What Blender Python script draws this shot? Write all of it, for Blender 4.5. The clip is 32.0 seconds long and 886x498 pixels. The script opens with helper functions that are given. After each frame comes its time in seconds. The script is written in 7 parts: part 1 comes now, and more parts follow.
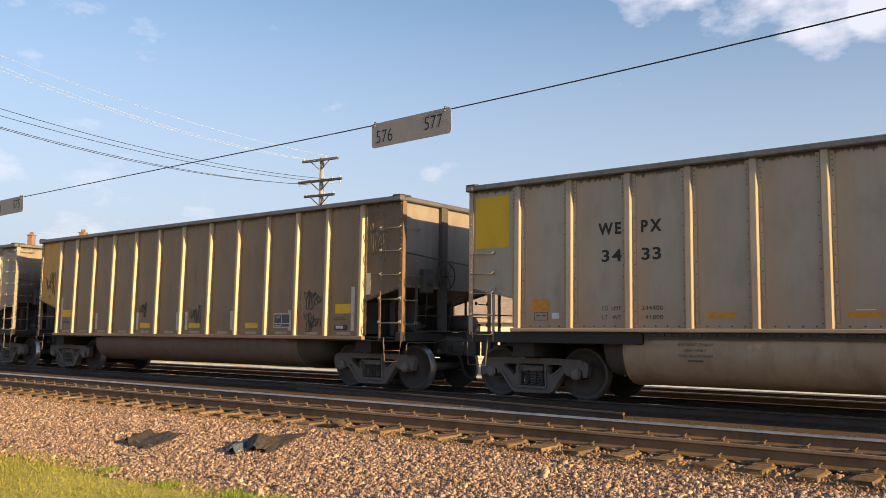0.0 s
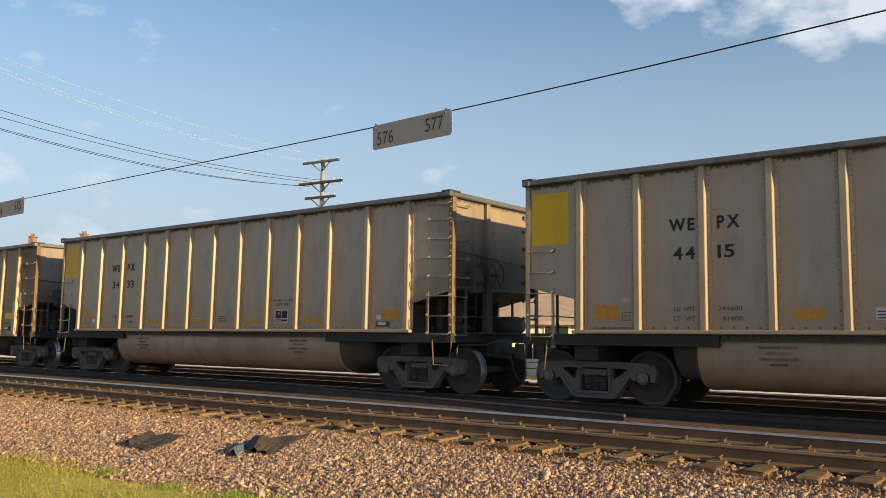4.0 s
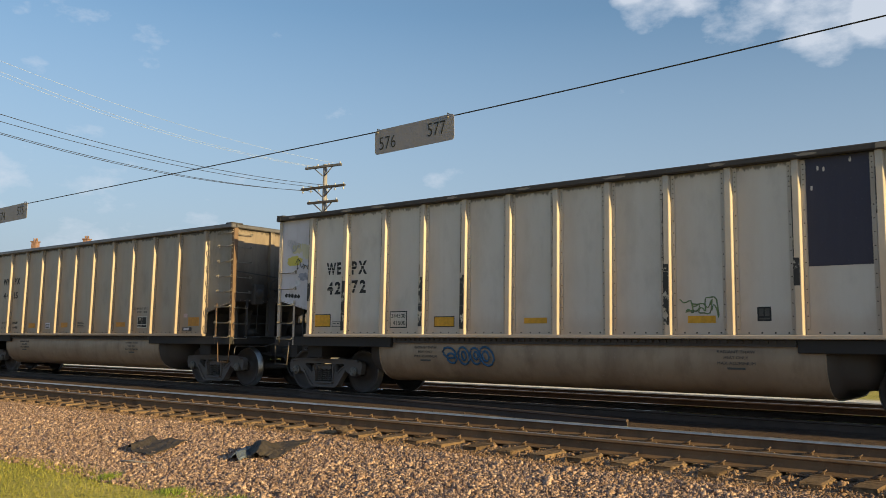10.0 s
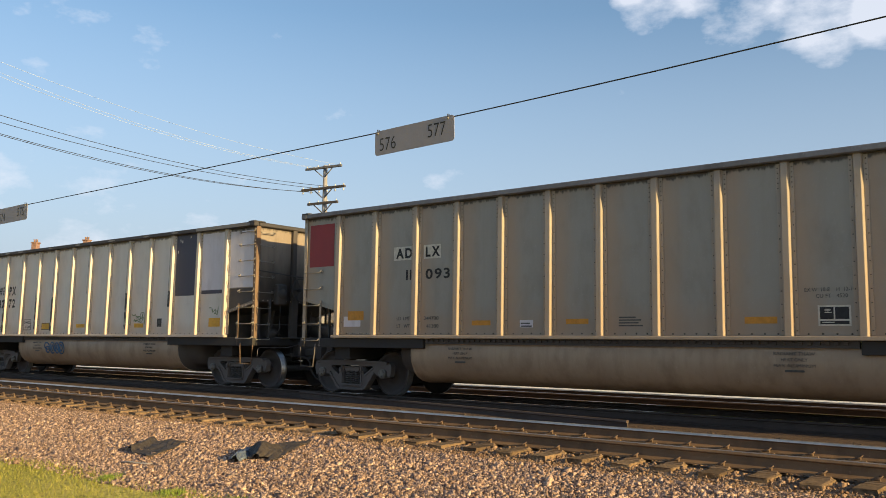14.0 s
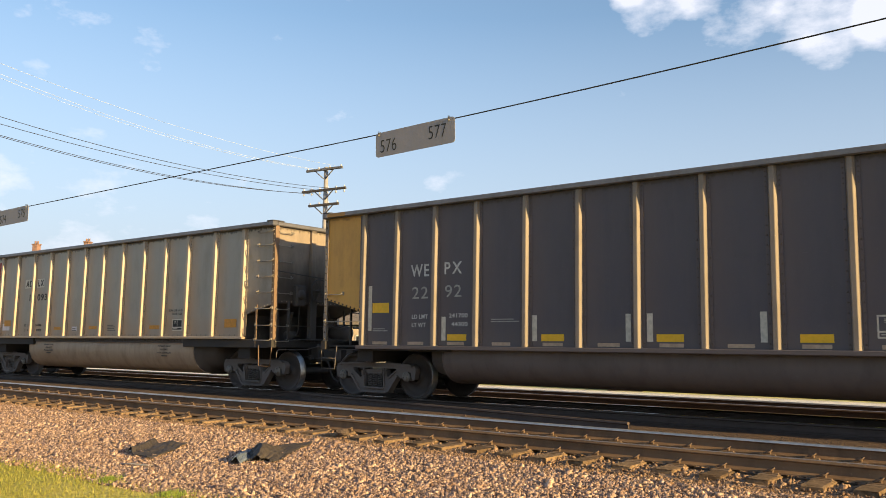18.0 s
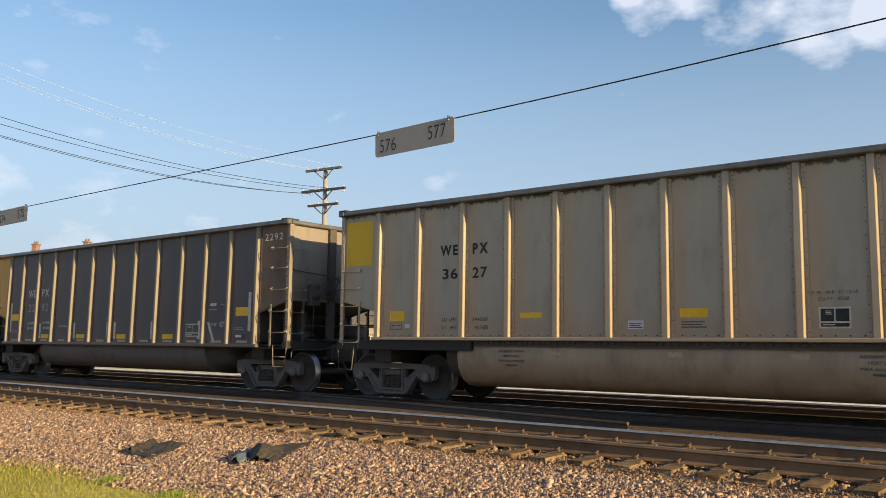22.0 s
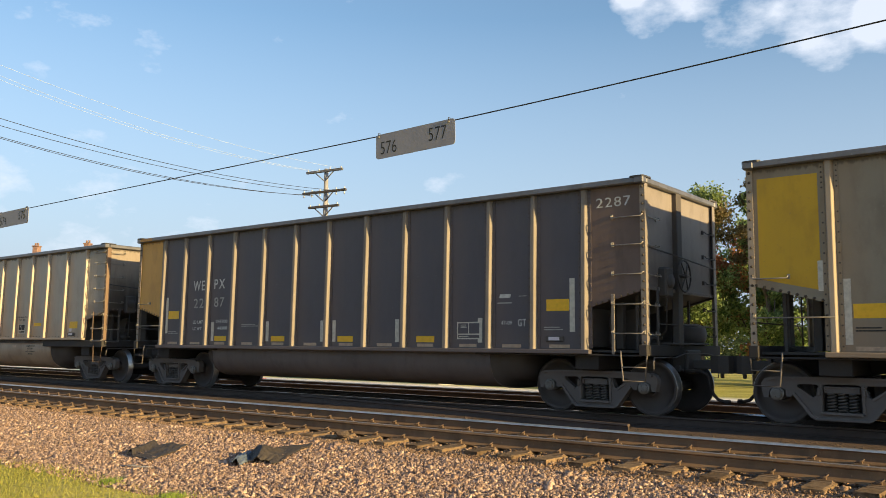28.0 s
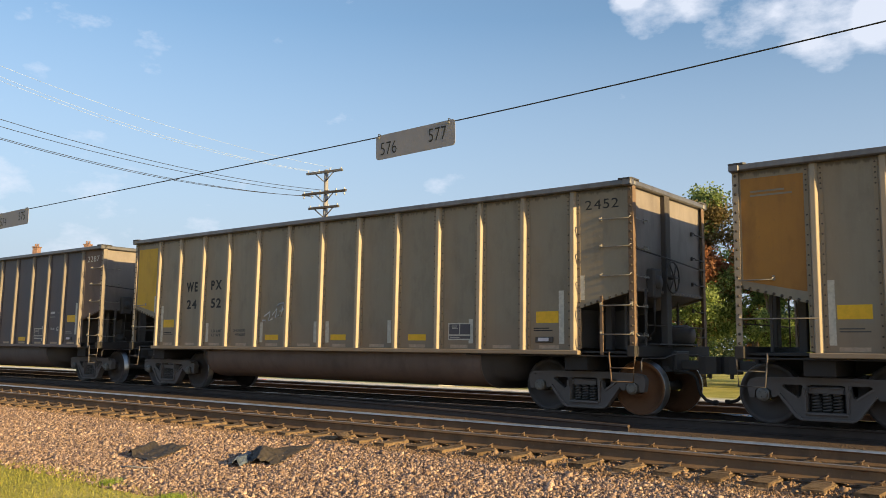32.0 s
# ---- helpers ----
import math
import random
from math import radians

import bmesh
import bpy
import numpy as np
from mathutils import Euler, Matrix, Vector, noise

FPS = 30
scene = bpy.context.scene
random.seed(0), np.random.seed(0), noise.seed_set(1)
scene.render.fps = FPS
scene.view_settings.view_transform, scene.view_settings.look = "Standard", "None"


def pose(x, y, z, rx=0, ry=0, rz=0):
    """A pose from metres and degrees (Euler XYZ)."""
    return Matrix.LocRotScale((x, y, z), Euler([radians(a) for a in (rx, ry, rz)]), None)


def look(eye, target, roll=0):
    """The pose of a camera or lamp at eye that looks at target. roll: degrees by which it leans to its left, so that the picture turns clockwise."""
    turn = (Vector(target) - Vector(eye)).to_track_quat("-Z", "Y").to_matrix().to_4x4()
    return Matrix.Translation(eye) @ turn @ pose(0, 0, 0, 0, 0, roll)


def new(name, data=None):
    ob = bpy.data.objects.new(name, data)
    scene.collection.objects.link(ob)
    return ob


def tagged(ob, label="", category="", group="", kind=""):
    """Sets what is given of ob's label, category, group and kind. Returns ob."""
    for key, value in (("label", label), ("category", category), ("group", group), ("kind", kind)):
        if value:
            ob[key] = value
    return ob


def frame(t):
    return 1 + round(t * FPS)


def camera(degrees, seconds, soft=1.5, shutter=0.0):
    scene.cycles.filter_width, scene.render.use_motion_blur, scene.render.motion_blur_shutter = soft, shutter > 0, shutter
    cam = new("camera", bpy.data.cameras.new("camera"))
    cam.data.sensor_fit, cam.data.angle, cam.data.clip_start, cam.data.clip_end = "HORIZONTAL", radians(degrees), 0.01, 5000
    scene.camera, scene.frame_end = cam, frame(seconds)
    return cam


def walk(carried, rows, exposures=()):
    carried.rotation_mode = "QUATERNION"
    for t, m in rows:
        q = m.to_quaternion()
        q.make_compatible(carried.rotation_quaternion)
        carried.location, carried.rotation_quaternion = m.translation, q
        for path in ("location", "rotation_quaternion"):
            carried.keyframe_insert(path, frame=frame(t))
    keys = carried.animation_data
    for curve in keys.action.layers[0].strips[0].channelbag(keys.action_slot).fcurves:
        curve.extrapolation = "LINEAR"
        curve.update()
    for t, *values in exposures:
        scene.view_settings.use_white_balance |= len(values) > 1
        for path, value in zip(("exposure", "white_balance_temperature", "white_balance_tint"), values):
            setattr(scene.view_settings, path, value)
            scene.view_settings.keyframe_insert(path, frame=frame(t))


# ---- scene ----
import mathutils.geometry

# ---------------------------------------------------------------- camera
EYE = (0.0, 0.0, 1.114)
LEAN = 0.527
cam = camera(55.41, 32.0, soft=0.85, shutter=0.08)
# slow drift of the held camera: seconds, turn to the left, tilt up
DRIFT = [(0, 38.213, 5.815), (0.5, 38.258, 5.844), (1, 38.232, 5.797), (1.5, 38.254, 5.844), (2, 38.262, 5.854),
         (2.5, 38.254, 5.847), (3, 38.254, 5.847), (3.5, 38.258, 5.900), (5.5, 38.313, 5.962), (6, 38.316, 6.020),
         (6.5, 38.316, 6.013), (7, 38.316, 6.020), (7.5, 38.320, 6.020), (8, 38.327, 6.074), (8.5, 38.378, 6.185),
         (9, 38.390, 6.256), (9.5, 38.349, 6.076), (10, 38.429, 6.247), (10.5, 38.438, 6.256), (11, 38.390, 6.196),
         (11.5, 38.438, 6.268), (12, 38.438, 6.268), (12.5, 38.438, 6.315), (13, 38.443, 6.319), (13.5, 38.438, 6.315),
         (14, 38.438, 6.315), (14.5, 38.438, 6.315), (16.5, 38.498, 6.431), (17, 38.498, 6.492), (17.5, 38.498, 6.439),
         (18, 38.490, 6.431), (18.5, 38.447, 6.373), (19, 38.501, 6.549), (19.5, 38.498, 6.492), (20, 38.501, 6.492),
         (20.5, 38.501, 6.546), (21, 38.501, 6.492), (21.5, 38.501, 6.549), (22, 38.454, 6.431), (22.5, 38.498, 6.492),
         (23, 38.498, 6.492), (23.5, 38.501, 6.495), (24, 38.501, 6.546), (24.5, 38.549, 6.607), (25, 38.559, 6.668),
         (25.5, 38.549, 6.607), (27.5, 38.505, 6.604), (28, 38.501, 6.549), (28.5, 38.559, 6.668), (29, 38.559, 6.668),
         (29.5, 38.559, 6.668), (30, 38.559, 6.668), (30.5, 38.556, 6.668), (31, 38.548, 6.668), (31.5, 38.509, 6.615),
         (32, 38.501, 6.607)]


def aim(turn, tilt):
    a, b = radians(turn), radians(tilt)
    way = Vector((-math.sin(a) * math.cos(b), math.cos(a) * math.cos(b), math.sin(b)))
    return look(EYE, Vector(EYE) + way, LEAN)


walk(cam, [(t, aim(a, b)) for t, a, b in DRIFT], exposures=[(0, 0.94, 6760, 14), (1, 0.81, 6610, 8), (3.5, 0.78, 6590, 7), (6, 0.69, 6490, 4), (9, 0.74, 6490, 5), (9.6, 0.72, 6440, 5), (10.2, 0.46, 6270, 5), (11.2, 0.54, 6240, 4),
     (12.2, 0.52, 6290, 4), (12.5, 0.74, 6410, 7), (13, 0.76, 6410, 7), (17, 1.05, 6720, 10), (18, 1.06, 6720, 10), (19, 0.97, 6470, 7), (20, 0.99, 6390, 6), (21, 0.86, 6390, 5), (22, 0.82, 6370, 7), (24.5, 0.84, 6440, 6), (28, 0.95, 6390, 6), (30, 0.87, 6390, 7), (32, 0.86, 6410, 8)])

# ---------------------------------------------------------------- train's way
PITCH = 16.18            # coupled length of one car
TRAIN_Y = 14.10          # centre line of the train's track
RAIL_R = 0.457           # wheel radius
# small lag of the train behind its even way: seconds, metres
SLACK = [(0, 0.039), (3.5, 0.038), (5.5, -0.010), (6, 0.004), (7, 0.032), (8, 0.040), (9, 0.012), (10, 0.015), (11, 0.026), (12, 0.018), (13, 0.030), (14, 0.046),
         (14.5, 0.048), (17, 0.0), (18, -0.004), (19, -0.025), (20, -0.055), (21, -0.046), (22, -0.034), (23, -0.030), (24, -0.017), (25.5, -0.016), (28, 0.016), (29, 0.022), (32, 0.022)]


def travel(t):
    """Metres that the train has gone towards -x."""
    slack = np.interp(t, [a for a, b in SLACK], [b for a, b in SLACK])
    return 3.6981 * t + 0.010751 * t ** 2 - 0.00036613 * t ** 3 + 6.8734e-6 * t ** 4 - float(slack)


# ---------------------------------------------------------------- light
SUN_EL, SUN_AZ = 13.8, 3.2     # height; angle from +x towards -y
world = bpy.data.worlds.new("world")
scene.world = world
world.use_nodes = True
wn = world.node_tree.nodes
wl = world.node_tree.links
wn.clear()
w_out = wn.new("ShaderNodeOutputWorld")
w_bg = wn.new("ShaderNodeBackground")
sky = wn.new("ShaderNodeTexSky")
sky.sky_type = "NISHITA"
sky.sun_disc = False
sky.sun_elevation = radians(SUN_EL)
sky.sun_rotation = radians(90 + SUN_AZ)
sky.air_density, sky.dust_density, sky.ozone_density = 1.0, 0.8, 2.0
geo = wn.new("ShaderNodeTexCoord")
# thin clouds: noise on the sky's dome, in a plane high above
sep = wn.new("ShaderNodeSeparateXYZ")
wl.new(geo.outputs["Generated"], sep.inputs[0])
cn = wn.new("ShaderNodeTexNoise")
cn.inputs["Scale"].default_value, cn.inputs["Detail"].default_value, cn.inputs["Roughness"].default_value = 9.0, 9, 0.58
cmap = wn.new("ShaderNodeMapping")
cmap.inputs["Location"].default_value = (0.35, 0.2, 0.1)
cmap.inputs["Scale"].default_value = (1.0, 1.0, 1.9)
wl.new(geo.outputs["Generated"], cmap.inputs["Vector"])
wl.new(cmap.outputs[0], cn.inputs["Vector"])
# banks of cloud: turn to the left of north, height, reach in degrees, weight
cover = cn.outputs["Fac"]
for turn, up, reach, more in ((24.0, 22.6, 3.4, 0.30), (28.5, 18.4, 3.0, -0.15), (19.0, 21.9, 3.8, 0.32), (13.0, 20.4, 4.0, 0.29), (9.5, 19.4, 2.6, 0.26), (26.1, 23.6, 2.2, 0.24), (62.5, 21.6, 3.8, 0.17), (67.0, 19.6, 2.0, 0.11),
                              (50.2, 20.4, 0.9, 0.10), (58.2, 17.8, 1.0, 0.08), (64.9, 16.4, 1.2, 0.08), (43.5, 12.0, 1.6, 0.11), (39.0, 11.6, 2.0, 0.09), (66.0, 8.5, 7.5, 0.13), (56.0, 7.0, 7.0, 0.12)):
    dot = wn.new("ShaderNodeVectorMath"); dot.operation = "DOT_PRODUCT"
    dot.inputs[1].default_value = (-math.sin(radians(turn)) * math.cos(radians(up)), math.cos(radians(turn)) * math.cos(radians(up)), math.sin(radians(up)))
    wl.new(geo.outputs["Generated"], dot.inputs[0])
    near = wn.new("ShaderNodeMapRange")
    near.interpolation_type = "SMOOTHSTEP"
    near.inputs["From Min"].default_value, near.inputs["From Max"].default_value, near.inputs["To Max"].default_value = math.cos(radians(reach)), math.cos(radians(reach * 0.3)), more
    wl.new(dot.outputs["Value"], near.inputs["Value"])
    add = wn.new("ShaderNodeMath"); add.operation = "ADD"
    wl.new(cover, add.inputs[0]); wl.new(near.outputs[0], add.inputs[1])
    cover = add.outputs[0]
ramp = wn.new("ShaderNodeMapRange")
ramp.inputs["From Min"].default_value, ramp.inputs["From Max"].default_value = 0.64, 0.84
ramp.inputs["To Max"].default_value = 0.80
wl.new(cover, ramp.inputs["Value"])
# a pale veil towards the horizon
veil = wn.new("ShaderNodeMapRange")
veil.inputs["From Min"].default_value, veil.inputs["From Max"].default_value = 0.37, 0.08
veil.inputs["To Min"].default_value, veil.inputs["To Max"].default_value = 0.0, 0.84
wl.new(sep.outputs["Z"], veil.inputs["Value"])
vmix = wn.new("ShaderNodeMix"); vmix.data_type = "RGBA"
wl.new(veil.outputs[0], vmix.inputs[0])
wl.new(sky.outputs[0], vmix.inputs[6])
vmix.inputs[7].default_value = (2.56, 2.90, 3.66, 1)
cmix = wn.new("ShaderNodeMix"); cmix.data_type = "RGBA"
wl.new(ramp.outputs[0], cmix.inputs[0])
wl.new(vmix.outputs[2], cmix.inputs[6])
cmix.inputs[7].default_value = (4.8, 4.92, 5.5, 1)
wl.new(cmix.outputs[2], w_bg.inputs["Color"])
w_bg.inputs["Strength"].default_value = 0.106
wl.new(w_bg.outputs[0], w_out.inputs["Surface"])

sun_data = bpy.data.lights.new("sun", "SUN")
sun_data.energy, sun_data.angle, sun_data.color = 5.0, radians(0.55), (1.0, 0.71, 0.32)
sun = new("sun", sun_data)
to_sun = Vector((math.cos(radians(SUN_AZ)) * math.cos(radians(SUN_EL)), -math.sin(radians(SUN_AZ)) * math.cos(radians(SUN_EL)), math.sin(radians(SUN_EL))))
sun.matrix_world = look(to_sun * 200, (0, 0, 0))

# ---------------------------------------------------------------- materials
MATS = {}


def node_mat(name):
    m = bpy.data.materials.new(name)
    m.use_nodes = True
    nt = m.node_tree
    return m, nt, nt.nodes["Principled BSDF"]


def mixed(nt, a, b, fac, mode="MIX"):
    n = nt.nodes.new("ShaderNodeMix")
    n.data_type, n.blend_type = "RGBA", mode
    for sock, val in ((n.inputs[6], a), (n.inputs[7], b), (n.inputs[0], fac)):
        if hasattr(val, "is_linked") or hasattr(val, "links"):
            nt.links.new(val, sock)
        elif isinstance(val, tuple):
            sock.default_value = (*val, 1) if len(val) == 3 else val
        else:
            sock.default_value = val
    return n.outputs[2]


def noise_fac(nt, scale, stretch=(1, 1, 1), detail=4, lo=0.4, hi=0.65, rough=0.6, coord="Object", out=1.0):
    tc = nt.nodes.new("ShaderNodeTexCoord")
    mp = nt.nodes.new("ShaderNodeMapping")
    mp.inputs["Scale"].default_value = stretch
    # each piece takes its own cut of the pattern
    own = nt.nodes.new("ShaderNodeObjectInfo")
    far = nt.nodes.new("ShaderNodeVectorMath")
    far.operation = "MULTIPLY_ADD"
    far.inputs[1].default_value = (37.0, 53.0, 71.0)
    nt.links.new(own.outputs["Random"], far.inputs[0])
    nt.links.new(tc.outputs[coord], far.inputs[2])
    nt.links.new(far.outputs[0], mp.inputs["Vector"])
    tx = nt.nodes.new("ShaderNodeTexNoise")
    tx.inputs["Scale"].default_value, tx.inputs["Detail"].default_value, tx.inputs["Roughness"].default_value = scale, detail, rough
    nt.links.new(mp.outputs[0], tx.inputs["Vector"])
    mr = nt.nodes.new("ShaderNodeMapRange")
    mr.inputs["From Min"].default_value, mr.inputs["From Max"].default_value = lo, hi
    mr.inputs["To Max"].default_value = out
    nt.links.new(tx.outputs["Fac"], mr.inputs["Value"])
    return mr.outputs[0]


def bump(nt, bsdf, fac, strength=0.3, dist=0.01):
    b = nt.nodes.new("ShaderNodeBump")
    b.inputs["Strength"].default_value, b.inputs["Distance"].default_value = strength, dist
    nt.links.new(fac, b.inputs["Height"])
    nt.links.new(b.outputs[0], bsdf.inputs["Normal"])


def ragged(nt, z_from, z_to, reach, scale, stretch, amount, along="Z"):
    """A mask that fades over a height of the car, or along it, its border torn into drips by noise."""
    tc = nt.nodes.new("ShaderNodeTexCoord")
    sp = nt.nodes.new("ShaderNodeSeparateXYZ")
    nt.links.new(tc.outputs["Object"], sp.inputs[0])
    shift = nt.nodes.new("ShaderNodeMath")
    shift.operation = "MULTIPLY_ADD"
    shift.inputs[1].default_value = reach
    nt.links.new(noise_fac(nt, scale, stretch, 5, 0.25, 0.75), shift.inputs[0])
    nt.links.new(sp.outputs[along], shift.inputs[2])
    mr = nt.nodes.new("ShaderNodeMapRange")
    mr.interpolation_type = "SMOOTHSTEP"
    mr.inputs["From Min"].default_value, mr.inputs["From Max"].default_value, mr.inputs["To Max"].default_value = z_from, z_to, amount
    nt.links.new(shift.outputs[0], mr.inputs["Value"])
    return mr.outputs[0]


def weathered(name, base, dirt, wear, rough=0.6, metal=0.0, dirt_amount=0.6, streak=True, spec=0.4, top_dark=0.0, foot=None, beside=None):
    """Painted or bare metal with clouds of dirt, run-down streaks and small scuffs. A share of dark band can lie below
    the top edge; foot: (height where it ends, height where it is full, share, colour) of dust or rust, darker on end
    sheets;
    beside: (share, colour) of warm light bounced off the sunlit post, painted on the sheet next to it."""
    if name in MATS:
        return MATS[name]
    m, nt, b = node_mat(name)
    c = mixed(nt, base, dirt, noise_fac(nt, 0.9, (1, 1, 0.7), 5, 0.35, 0.72, out=dirt_amount))
    c = mixed(nt, c, tuple(x * 0.72 for x in dirt), noise_fac(nt, 3.1, (1, 1, 0.45), 6, 0.50, 0.74, out=dirt_amount))
    if streak:
        c = mixed(nt, c, dirt, noise_fac(nt, 9, (1, 1, 0.06), 3, 0.5, 0.8, out=dirt_amount * 0.8))
    c = mixed(nt, c, wear, noise_fac(nt, 26, (1, 1, 1), 6, 0.62, 0.72, out=0.55))
    # warm bounce from the sunlit posts, painted as a tint beside them
    if beside:
        c = mixed(nt, c, beside[1], ragged(nt, 0.50, 0.06, -0.16, 6, (1, 1, 0.35), beside[0], "X"))
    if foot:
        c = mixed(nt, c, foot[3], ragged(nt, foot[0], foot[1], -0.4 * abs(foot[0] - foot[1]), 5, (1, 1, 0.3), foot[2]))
    # dark band along the top edge, its lower border torn into drips
    if top_dark:
        c = mixed(nt, c, (0.040, 0.034, 0.030), ragged(nt, 3.748, 3.80, 0.10, 14, (1, 1, 0.22), top_dark))
    nt.links.new(c, b.inputs["Base Color"])
    b.inputs["Roughness"].default_value, b.inputs["Metallic"].default_value = rough, metal
    b.inputs["Specular IOR Level"].default_value = spec
    bump(nt, b, noise_fac(nt, 3, (1, 1, 1), 6, 0.2, 0.8), 0.12, 0.02)
    MATS[name] = m
    return m


def plain(name, base, rough=0.7, metal=0.0, var=0.25, scale=14, spec=0.4):
    if name in MATS:
        return MATS[name]
    m, nt, b = node_mat(name)
    dark = tuple(x * (1 - var) for x in base)
    c = mixed(nt, base, dark, noise_fac(nt, scale, detail=6))
    nt.links.new(c, b.inputs["Base Color"])
    b.inputs["Roughness"].default_value, b.inputs["Metallic"].default_value = rough, metal
    b.inputs["Specular IOR Level"].default_value = spec
    bump(nt, b, noise_fac(nt, scale * 3, detail=4), 0.15, 0.005)
    MATS[name] = m
    return m


def blotched(name, base, blot, rough=0.55, metal=0.2):
    """Metal whose paint has come off in sharp-edged blotches."""
    m, nt, b = node_mat(name)
    c = mixed(nt, base, tuple(x * 0.7 for x in base), noise_fac(nt, 5, (1, 1, 0.3), 5, 0.4, 0.7))
    where = nt.nodes.new("ShaderNodeMath")
    where.operation = "MULTIPLY"
    nt.links.new(noise_fac(nt, 2.2, (1, 1, 0.7), 4, 0.36, 0.39), where.inputs[0])
    nt.links.new(noise_fac(nt, 9, (1, 1, 0.7), 6, 0.40, 0.43), where.inputs[1])
    c = mixed(nt, c, blot, where.outputs[0])
    nt.links.new(c, b.inputs["Base Color"])
    b.inputs["Roughness"].default_value, b.inputs["Metallic"].default_value = rough, metal
    bump(nt, b, noise_fac(nt, 3, (1, 1, 1), 6, 0.2, 0.8), 0.12, 0.02)
    MATS[name] = m
    return m


def random_shade(name, dark, light, rough=0.9, per_island=False, grain=40, spread=(0, 0, 0)):
    """Pieces that each take a shade of their own."""
    m, nt, b = node_mat(name)
    src = nt.nodes.new("ShaderNodeNewGeometry" if per_island else "ShaderNodeObjectInfo")
    fac = src.outputs["Random Per Island" if per_island else "Random"]
    c = mixed(nt, dark, light, fac)
    if any(spread):
        c = mixed(nt, c, spread, noise_fac(nt, 16, detail=2, lo=0.52, hi=0.60, out=0.55))
    c = mixed(nt, c, tuple(x * 0.45 for x in dark), noise_fac(nt, grain, detail=5, out=0.7))
    nt.links.new(c, b.inputs["Base Color"])
    b.inputs["Roughness"].default_value = rough
    b.inputs["Specular IOR Level"].default_value = 0.25
    bump(nt, b, noise_fac(nt, grain * 2, detail=5), 0.3, 0.01)
    MATS[name] = m
    return m


# foot tan of the bare sheets: dust, strengthened for sunlight bounced off posts
alu = weathered("bare_aluminium", (0.385, 0.332, 0.272), (0.295, 0.247, 0.193), (0.38, 0.34, 0.29), 0.45, 0.15, 0.5, spec=0.55, top_dark=0.9, foot=(1.75, 1.24, 0.5, (0.35, 0.235, 0.15)), beside=(0.55, (0.39, 0.26, 0.16)))
alu_light = weathered("pale_aluminium", (0.68, 0.625, 0.555), (0.57, 0.505, 0.425), (0.72, 0.67, 0.61), 0.5, 0.1, 0.4, top_dark=0.7, foot=(1.6, 1.24, 0.4, (0.44, 0.31, 0.21)), beside=(0.3, (0.52, 0.38, 0.26)))
alu_green = weathered("greenish_aluminium", (0.305, 0.282, 0.242), (0.235, 0.205, 0.168), (0.36, 0.335, 0.295), 0.42, 0.15, 0.4, spec=0.6, top_dark=0.9, foot=(1.8, 1.24, 0.55, (0.32, 0.22, 0.15)), beside=(0.6, (0.36, 0.245, 0.155)))
alu_corner = weathered("dirty_corner_aluminium", (0.36, 0.322, 0.275), (0.25, 0.21, 0.165), (0.40, 0.365, 0.315), 0.55, 0.15, 0.7, top_dark=0.9, foot=(2.35, 1.85, 0.6, (0.17, 0.125, 0.092)))
alu_post = weathered("post_aluminium", (0.380, 0.325, 0.268), (0.30, 0.245, 0.19), (0.23, 0.19, 0.155), 0.5, 0.1, 0.4, foot=(2.6, 1.5, 0.4, (0.36, 0.255, 0.165)))
dark_paint = weathered("dark_grey_paint", (0.083, 0.075, 0.089), (0.102, 0.090, 0.098), (0.118, 0.107, 0.112), 0.55, 0.0, 0.55, top_dark=0.5, foot=(1.45, 1.1, 0.3, (0.15, 0.12, 0.105)), beside=(0.3, (0.140, 0.102, 0.092)))
dark_post = weathered("dusty_post_paint", (0.240, 0.205, 0.172), (0.165, 0.136, 0.114), (0.33, 0.29, 0.245), 0.6, 0.0, 0.55)
brown_paint = weathered("brown_grey_paint", (0.280, 0.234, 0.168), (0.205, 0.163, 0.113), (0.305, 0.265, 0.205), 0.5, 0.0, 0.55, top_dark=0.6, foot=(1.6, 1.1, 0.5, (0.27, 0.185, 0.12)), beside=(0.4, (0.30, 0.21, 0.125)))
rust_dust_paint = weathered("rust_dusted_paint", (0.275, 0.190, 0.122), (0.195, 0.128, 0.080), (0.30, 0.225, 0.155), 0.5, 0.0, 0.55, top_dark=0.6, foot=(1.6, 1.1, 0.5, (0.26, 0.165, 0.10)), beside=(0.5, (0.30, 0.19, 0.105)))
rust_dust_post = weathered("rust_dusted_post", (0.44, 0.35, 0.25), (0.33, 0.245, 0.165), (0.25, 0.19, 0.135), 0.5, 0.1, 0.4)
rust_dust_corner = weathered("rust_dusted_corner", (0.20, 0.135, 0.090), (0.115, 0.078, 0.053), (0.27, 0.20, 0.145), 0.6, 0.0, 0.75, top_dark=0.8)
brown_post = weathered("brown_post_paint", (0.365, 0.300, 0.225), (0.28, 0.215, 0.155), (0.22, 0.175, 0.13), 0.55, 0.05, 0.4)
pale_post = weathered("pale_post_aluminium", (0.56, 0.50, 0.43), (0.44, 0.37, 0.30), (0.62, 0.57, 0.5), 0.5, 0.1, 0.4, foot=(2.6, 1.5, 0.4, (0.46, 0.34, 0.24)))
rust_paint = weathered("rust_brown_paint", (0.160, 0.112, 0.093), (0.108, 0.077, 0.064), (0.21, 0.16, 0.135), 0.7, 0.0, 0.6)
chord_mat = weathered("top_chord_metal", (0.185, 0.182, 0.19), (0.10, 0.092, 0.09), (0.33, 0.325, 0.33), 0.40, 0.45, 0.6)
